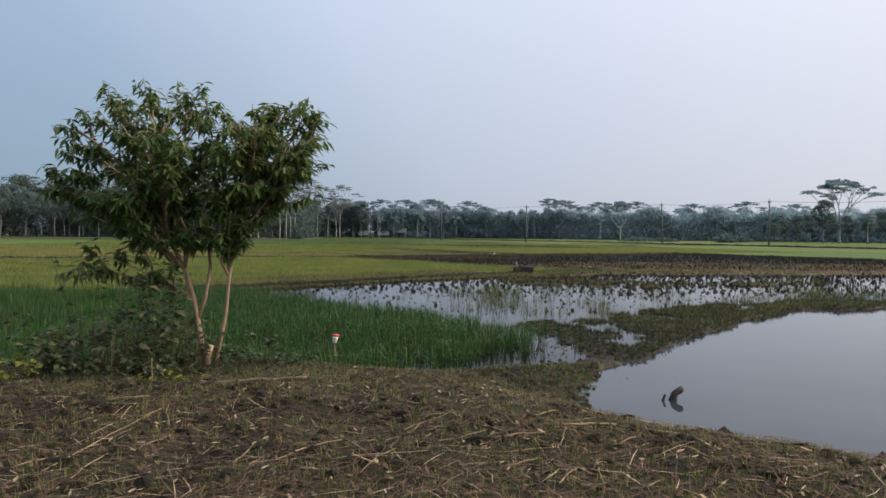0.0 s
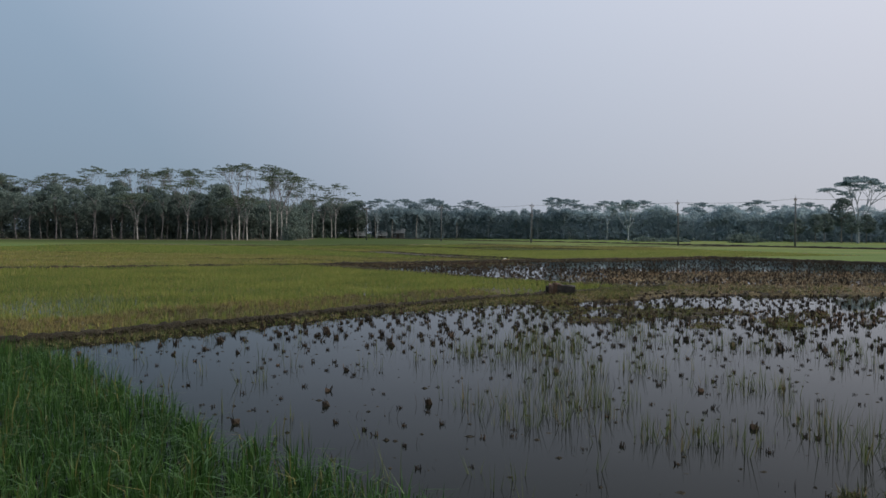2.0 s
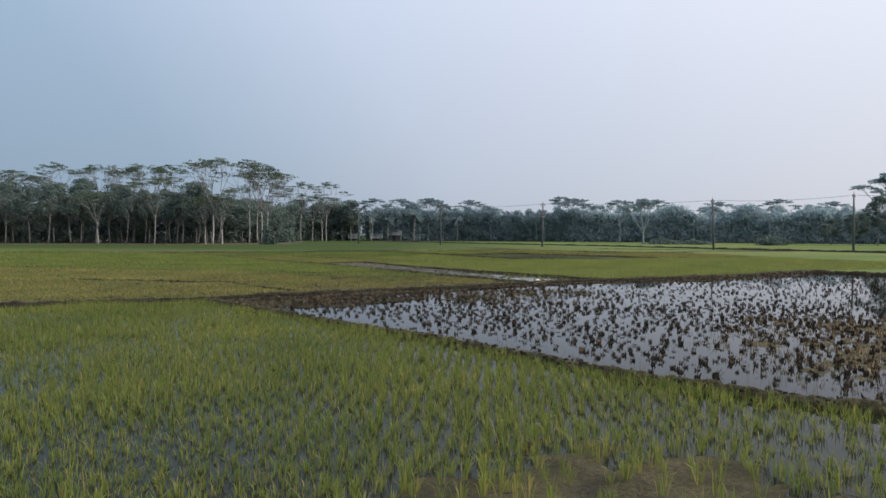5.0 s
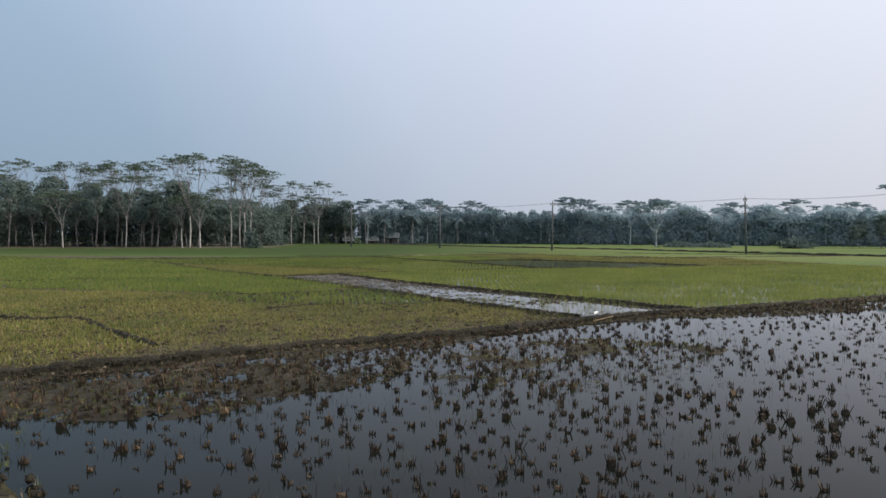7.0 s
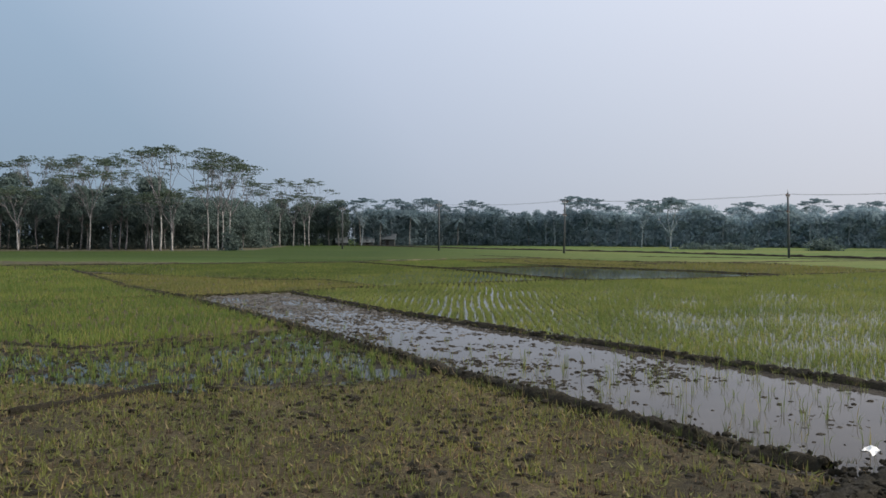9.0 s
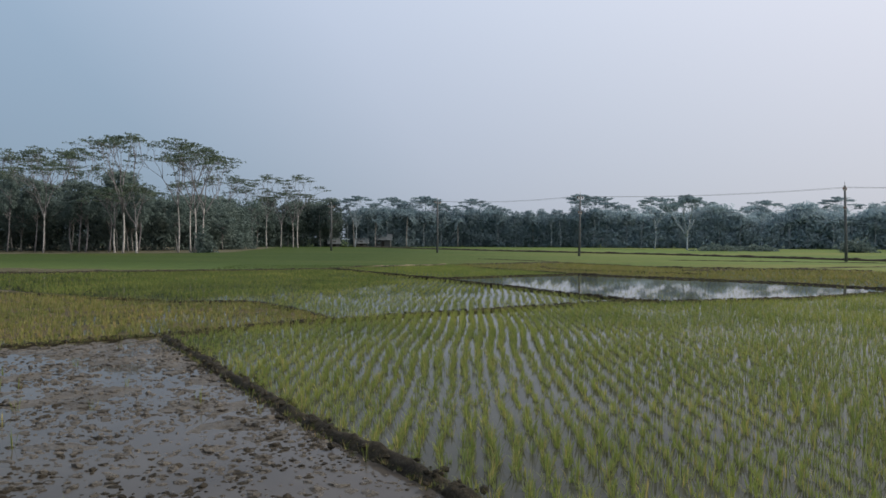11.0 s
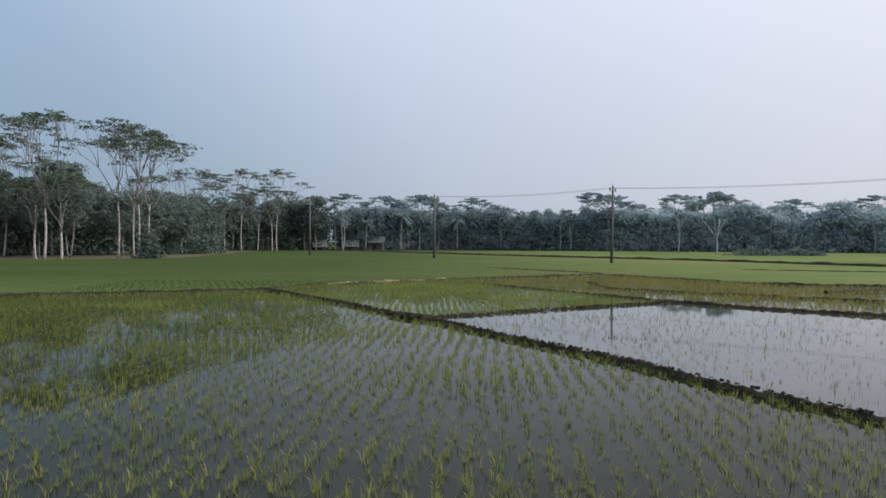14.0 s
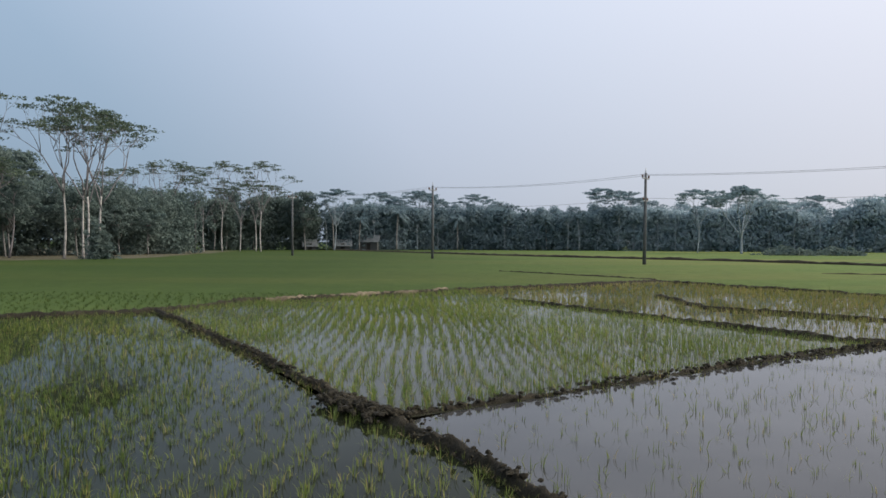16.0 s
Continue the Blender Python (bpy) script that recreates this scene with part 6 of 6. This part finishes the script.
def on_bank(x, y, up=0.012):
    return (x, y, float(level(x, y)) + up)


for (x1, y1), (x2, y2), rad in (((-1.52, 2.74), (-1.45, 3.73), .008), ((-1.83, 3.94), (-1.65, 4.08), .012), ((-1.56, 3.49), (-1.62, 3.81), .007), ((-1.46, 3.85), (-1.31, 3.47), .006), ((-1.35, 2.57), (-1.37, 2.95), .008),
                               ((-1.66, 2.77), (-1.55, 2.91), .008), ((-1.51, 4.51), (-0.88, 4.72), .03), ((-0.67, 2.90), (-0.44, 3.18), .009), ((-0.45, 2.89), (-0.05, 3.01), .007), ((-0.84, 2.91), (-0.82, 3.19), .007),
                               ((0.58, 3.44), (0.86, 3.53), .013), ((0.24, 3.38), (0.32, 3.23), .008), ((0.28, 3.24), (0.48, 3.31), .009), ((0.46, 3.59), (0.65, 3.78), .009), ((0.64, 2.94), (0.61, 2.67), .009),
                               ((0.78, 3.19), (0.91, 3.31), .009), ((0.59, 3.39), (0.52, 3.13), .007), ((0.44, 2.65), (0.55, 2.87), .008), ((0.18, 2.79), (0.19, 2.61), .008), ((0.78, 2.70), (0.86, 2.76), .008),
                               ((0.24, 3.04), (0.50, 3.12), .007), ((0.28, 2.86), (0.42, 2.97), .006), ((-0.05, 3.15), (0.21, 3.33), .006), ((-0.31, 2.78), (-0.19, 3.03), .006), ((-0.22, 3.41), (0.03, 3.68), .006)):
    m = (wr.uniform(-0.012, 0.012), wr.uniform(-0.012, 0.012))
    stick([on_bank(x1, y1), on_bank((x1 + x2) / 2 + m[0], (y1 + y2) / 2 + m[1], 0.018), on_bank(x2, y2, 0.015)], rad * 0.5, M_STRAW if rad < 0.02 else M_LOG, "dry_stick", "pale dry stick lying on the bank", "stick", "sticks on the bank")
stick([(-1.83, 4.55, float(level(-1.83, 4.55))), (-1.835, 4.56, 0.62)], 0.004, M_STRAW, "dry_stalk", "upright dry stalk on the bank")
for i in range(6):
    x, y = wr.uniform(-1.2, 1.6), wr.uniform(2.9, 5.2)
    r = np.random.default_rng(300 + i)
    v, t = leaf_cloud([on_bank(x, y, 0.012)], [0.008], 1, wr.uniform(0.012, 0.022), r, 0.2)
    tagged(new("paper_scrap", tri_mesh("paper_scrap", np.concatenate([v, v + [0, 0, 0.004]]), np.concatenate([t, t + 3]), M_PAPER)), "tiny pale paper scrap on the bank", "litter", "scraps on the bank")


def marker(x, y):
    """A paper cup on a cane, marking the rice."""
    root = tagged(new("cane_marker"), "thin cane topped with a red and white paper cup", "marker")
    root.location = (x, y, 0)
    part("cane", tube([(0.03, 0, -0.06), (0.012, 0, 0.14), (0, 0, 0.31)], [0.007, 0.006, 0.005], 6), M_STRAW, root, "thin tan cane")
    prof = [(0.019, 0.29), (0.024, 0.31), (0.028, 0.335), (0.032, 0.362)]
    v, f = tube([(0.004 * i, 0, z) for i, (_, z) in enumerate(prof)], [q for q, _ in prof], 14)
    part("cup", (v, f), M_PAPER, root, "crumpled white paper cup")
    v, f = tube([(0.012, 0, 0.358), (0.013, 0, 0.366), (0.014, 0, 0.376)], [0.033, 0.035, 0.033], 14)
    part("rim", (v, f), M_RED, root, "red rim")
    v, f = tube([(0, 0, 0.278), (0.0, 0, 0.292)], [0.018, 0.023], 10)
    part("tie", (v, f), M_STRAW, root, "straw tie")


marker(-1.11, 7.44)
stick([(1.96, 6.26, -0.2), (2.01, 6.28, -0.03), (2.04, 6.3, 0.05), (2.11, 6.33, 0.085)], 0.042, M_WOOD_DARK, "sunken_stake", "short black stake leaning out of the pond", "stake")
stick([(1.93, 6.24, -0.14), (1.92, 6.25, -0.03), (1.945, 6.26, 0.05)], 0.016, M_WOOD_DARK, "sunken_twig", "thin dark twig standing in the pond", "stick")
stick([(4.05, 9.6, -0.05), (4.35, 9.65, -0.03), (4.5, 9.7, -0.025)], 0.01, M_WOOD_DARK, "floating_twig", "dark twig floating on the pond", "stick")


# ---- block of timber on the dyke ----
def timber_block(x, y):
    root = tagged(new("timber_block"), "rough black block of rotting timber on the dyke", "timber")
    root.matrix_basis = pose(x, y, 0.05, 0, 4, -6)

    def chunk(x0, x1, d0, d1, top, name, material, label, seed):
        """A worn block with a ragged outline."""
        n, m, V, F = 9, 12, [], []
        for i in range(n):
            u = i / (n - 1)
            for j in range(m):
                a = 2 * math.pi * j / m
                cs, sn = math.cos(a), math.sin(a)
                q = 1 + 0.16 * noise.noise(Vector((u * 3 + seed, cs * 1.5, sn * 1.5)))
                py = (d0 + d1) / 2 + (d1 - d0) / 2 * q * math.copysign(abs(cs) ** 0.4, cs)
                pz = top / 2 + top / 2 * q * math.copysign(abs(sn) ** 0.4, sn) * (1 - 0.12 * u)
                V.append((x0 + (x1 - x0) * u + 0.03 * noise.noise(Vector((cs * 2, sn * 2, seed + u))), py, pz))
        for i in range(n - 1):
            for j in range(m):
                F.append((i * m + j, i * m + (j + 1) % m, (i + 1) * m + (j + 1) % m, (i + 1) * m + j))
        F += [tuple(range(m))[::-1], tuple(range((n - 1) * m, n * m))]
        part(name, (V, F), material, root, label, False)

    chunk(-0.08, 0.34, -0.14, 0.16, 0.27, "core", M_WOOD_DARK, "black wet core", 1)
    chunk(-0.2, 0.0, -0.13, 0.15, 0.3, "bark", M_BARK_BROWN, "shaggy brown bark", 2)
    chunk(-0.29, -0.18, -0.15, 0.1, 0.26, "cut_end", M_WOOD_CUT, "orange-brown split end", 3)
    chunk(-0.36, -0.27, -0.06, 0.12, 0.2, "splinter", M_WOOD_DARK, "dark broken splinter", 4)


timber_block(2.86, 25.62)


def scrap(x, y, z, size, seed, label):
    r = random.Random(seed)
    V, F, n = [], [], 5
    for i in range(n):
        for j in range(n):
            u, v = i / (n - 1) - 0.5, j / (n - 1) - 0.5
            V.append((u * size, v * size * 0.6, 0.03 * r.random() + 0.1 * size * math.sin(u * 5)))
    o = len(V)
    V += [(a, b, c - 0.004) for a, b, c in V]
    for i in range(n - 1):
        for j in range(n - 1):
            q = (i * n + j, (i + 1) * n + j, (i + 1) * n + j + 1, i * n + j + 1)
            F += [q, tuple(k + o for k in q[::-1])]
    ob = tagged(new("plastic_scrap", mesh_of("plastic_scrap", V, F, M_WHITE)), label, "litter")
    ob.matrix_basis = pose(x, y, z, 12, 8, r.uniform(0, 90))


scrap(3.48, 48.9, 0.12, 0.17, 1, "crumpled white plastic scrap on the dyke")
stick([(3.2, 47.75, 0.07), (3.45, 47.95, 0.1), (3.7, 48.2, 0.12)], 0.014, M_STRAW, "dry_stick", "pale dry stick on the muddy dyke")


r_straw = np.random.default_rng(12)
margin = np.array([(p.x, p.y) for p in along(BANK3[2:10], 0.05)])
margin = np.repeat(margin, 3, 0) + r_straw.normal(0, 0.45, (len(margin) * 3, 2)) + [0.2, -0.3]
stuff("margin_straw", [tufts(margin[reach(margin[:, 0], margin[:, 1]) < 12], 2, 0.06, 0.12, 0.0035, 1.05, 90, True, base=np.maximum(level(*margin[reach(margin[:, 0], margin[:, 1]) < 12].T), 0.0) + 0.025)], M_STRAW, "broken straw strewn along the muddy margin", "straw")

# ---- clods on the nearest dykes ----
_g = (1 + 5 ** 0.5) / 2
LUMP_V = np.array([(-1, _g, 0), (1, _g, 0), (-1, -_g, 0), (1, -_g, 0), (0, -1, _g), (0, 1, _g), (0, -1, -_g), (0, 1, -_g), (_g, 0, -1), (_g, 0, 1), (-_g, 0, -1), (-_g, 0, 1)]) / 1.9
LUMP_F = np.array([(0, 11, 5), (0, 5, 1), (0, 1, 7), (0, 7, 10), (0, 10, 11), (1, 5, 9), (5, 11, 4), (11, 10, 2), (10, 7, 6), (7, 1, 8), (3, 9, 4), (3, 4, 2), (3, 2, 6), (3, 6, 8), (3, 8, 9), (4, 9, 5), (2, 4, 11), (6, 2, 10), (8, 6, 7), (9, 8, 1)])


def clods(line, count, spread, seed, material, size, zbase):
    r = np.random.default_rng(seed)
    pts = np.array([(p.x, p.y) for p in along(line, 0.05)])
    pts = pts[reach(pts[:, 0], pts[:, 1]) < 16]
    p = pts[r.integers(0, len(pts), count)] + r.normal(0, spread, (count, 2))
    s = size * r.uniform(0.3, 1.2, (count, 1, 1)) ** 1.4
    q = LUMP_V[None] * s * r.uniform(0.7, 1.3, (count, 12, 1)) * r.uniform(0.7, 1.3, (count, 1, 3)) * np.array([1, 1, 0.75])
    d = np.abs(away(line, p[:, 0], p[:, 1]))
    V = q + np.column_stack([p, zbase * np.clip(1 - d / 0.5, 0.1, 1)])[:, None, :]
    T = LUMP_F[None] + (np.arange(count) * 12)[:, None, None]
    return V.reshape(-1, 3), T.reshape(-1, 3)


stuff("earth_clods", [clods(DYKE1, 3000, 0.11, 1, M_DYKE, 0.027, 0.09), clods(BANK3, 4200, 0.15, 2, M_DYKE, 0.03, 0.09), clods(LINE2, 600, 0.07, 3, M_DYKE, 0.024, 0.1), clods(CROSS, 600, 0.08, 4, M_DYKE, 0.026, 0.08),
                      clods(STRIPL, 500, 0.12, 5, M_DYKE, 0.035, 0.1), clods(STRIPR, 400, 0.1, 6, M_DYKE, 0.032, 0.08), clods(DYKE2, 500, 0.1, 7, M_DYKE, 0.032, 0.09), clods(DIVIDER, 400, 0.08, 8, M_DYKE, 0.03, 0.07), clods(LINE4, 400, 0.08, 9, M_DYKE, 0.028, 0.06), clods([(-0.95, 87.3), (-0.3, 86.5)], 340, 0.09, 10, M_DYKE, 0.036, 0.11)], M_DYKE, "crumbled clay clods on the dykes", "clods")


def clod_field(poly, gap, size, keep, seed, flat, name, material, label):
    """Single lumps lying about a field."""
    r = np.random.default_rng(seed)
    p = hills(poly, gap, 0.4, 0.5, 0, 18, keep, seed)
    n = len(p)
    lump_v, lump_f = (LUMP_V, LUMP_F) if size > 0.02 else (np.array([(1, 0, 0), (-1, 0, 0), (0, 1, 0), (0, -1, 0), (0, 0, 1), (0, 0, -1)], float),
                                                           np.array([(0, 2, 4), (2, 1, 4), (1, 3, 4), (3, 0, 4), (2, 0, 5), (1, 2, 5), (3, 1, 5), (0, 3, 5)]))
    m = len(lump_v)
    q = lump_v[None] * (size * np.clip(np.exp(r.normal(-0.2, 0.5, (n, 1, 1))), 0.2, 1.9)) * r.uniform(0.65, 1.35, (n, m, 1)) * r.uniform(0.7, 1.4, (n, 1, 3)) * np.array([1.1, 1, flat])
    V = q + np.column_stack([p, np.maximum(level(p[:, 0], p[:, 1]), 0.0)])[:, None, :]
    T = lump_f[None] + (np.arange(n) * m)[:, None, None]
    stuff(name, [(V.reshape(-1, 3), T.reshape(-1, 3))], material, label, "clods")


clod_field(STRIP, 0.05, 0.021, lambda x, y: np.clip(5.5 * (0.5 * rough(x, y, 0.9, 95) + 0.5 * rough(x, y, 0.22, 99)) - 2.75, 0.015, 0.95) * np.clip((y - 50.0) / 3, 0.15, 1) * np.clip((63.0 - y) / 4, 0.15, 1), 71, 0.5, "mud_clods", M_MUD, "small lumps of wet mud on the flooded strip")
clod_field(STRIP, 0.06, 0.026, lambda x, y: np.clip((y - 56.0) / 4, 0, 1) * 0.9 * rough(x, y, 0.4, 93), 79, 0.45, "silt_clods", M_SILT, "pale lumps of silt at the end of the strip")
clod_field(MUDBANK, 0.085, 0.022, lambda x, y: 0.6 + 0 * x, 72, 0.7, "mud_clods", M_MUD, "small lumps of dark mud on the margin")
clod_field([(-7, 17.2), (-3.2, 20.4), (-1.1, 22.9), (1, 24.8), (0.8, 26), (-2, 25.6), (-6, 23), (-9, 20)], 0.08, 0.026, lambda x, y: np.where(level(x, y) > 0.0, 0.8, 0.05), 77, 0.55, "silt_clods", M_YSOIL, "lumps of silt among young rice")
clod_field(SLOPE, 0.07, 0.032, lambda x, y: 0.8 * rough(x, y, 0.5, 98), 76, 0.7, "mud_clods", M_MUD, "dark mud lumps beside the dyke")
clod_field(MUDEAST, 0.1, 0.026, lambda x, y: 0.5 + 0 * x, 73, 0.7, "mud_clods", M_MUD, "small lumps of dark trampled mud")
clod_field(YELLOW, 0.1, 0.024, lambda x, y: np.clip(1.9 * rough(x, y, 0.5, 96) - 0.4, 0.05, 0.9), 74, 0.6, "soil_clods", M_DYKE, "dark soil clods among stunted rice")
clod_field([(-9.5, 39.2), (-6.2, 40.8), (-2.6, 43.7), (1.5, 46.5), (2.4, 47.4), (2.2, 47.8), (1.3, 47.1), (-2.8, 44.4), (-6.4, 41.5), (-9.7, 39.9)], 0.06, 0.022, lambda x, y: np.clip(2.0 * rough(x, y, 0.6, 82) - 0.6, 0.02, 0.7), 81, 0.7, "dry_clods", M_DYKEPALE, "pale dry crumbs of clay along the dyke")
clod_field([(-5.4, 17.6), (-3.4, 19.6), (-2.5, 20.8), (-1.3, 22.2), (0.7, 24.0), (2.2, 25.2), (2.4, 25.6), (0.8, 24.6), (-1.0, 22.8), (-2.2, 21.4), (-3.1, 20.3), (-5.2, 18.2)], 0.05, 0.022, lambda x, y: np.clip(1.8 * rough(x, y, 0.5, 82) - 0.55, 0.02, 0.6), 83, 0.7, "dry_clods", M_DYKEPALE, "pale dry crumbs of clay along the dyke")
clod_field(STUB1, 0.13, 0.014, lambda x, y: 0.5 * rough(x, y, 0.7, 81) * (y < 19), 82, 0.5, "floating_scraps", M_DYKE, "dark scraps of rotting straw afloat between stubble")
clod_field(SLOUGH, 0.06, 0.017, lambda x, y: 0.5 * rough(x, y, 0.3, 90), 80, 0.6, "mud_clods", M_MUD, "specks of dark mud in a shallow slough")
clod_field(SPIT, 0.05, 0.0201, lambda x, y: np.where(level(x, y) > 0.0, 0.5 * rough(x, y, 0.5, 97), 0.01), 75, 0.6, "mud_clods", M_DYKE, "small lumps of dark mud on the spit")
clod_field(BANK_NEAR, 0.07, 0.026, lambda x, y: np.clip(1.8 * rough(x, y, 0.35, 94) - 0.45, 0.02, 0.8), 78, 0.7, "bank_clods", M_BANK, "crumbled dry clods on the trodden bank")
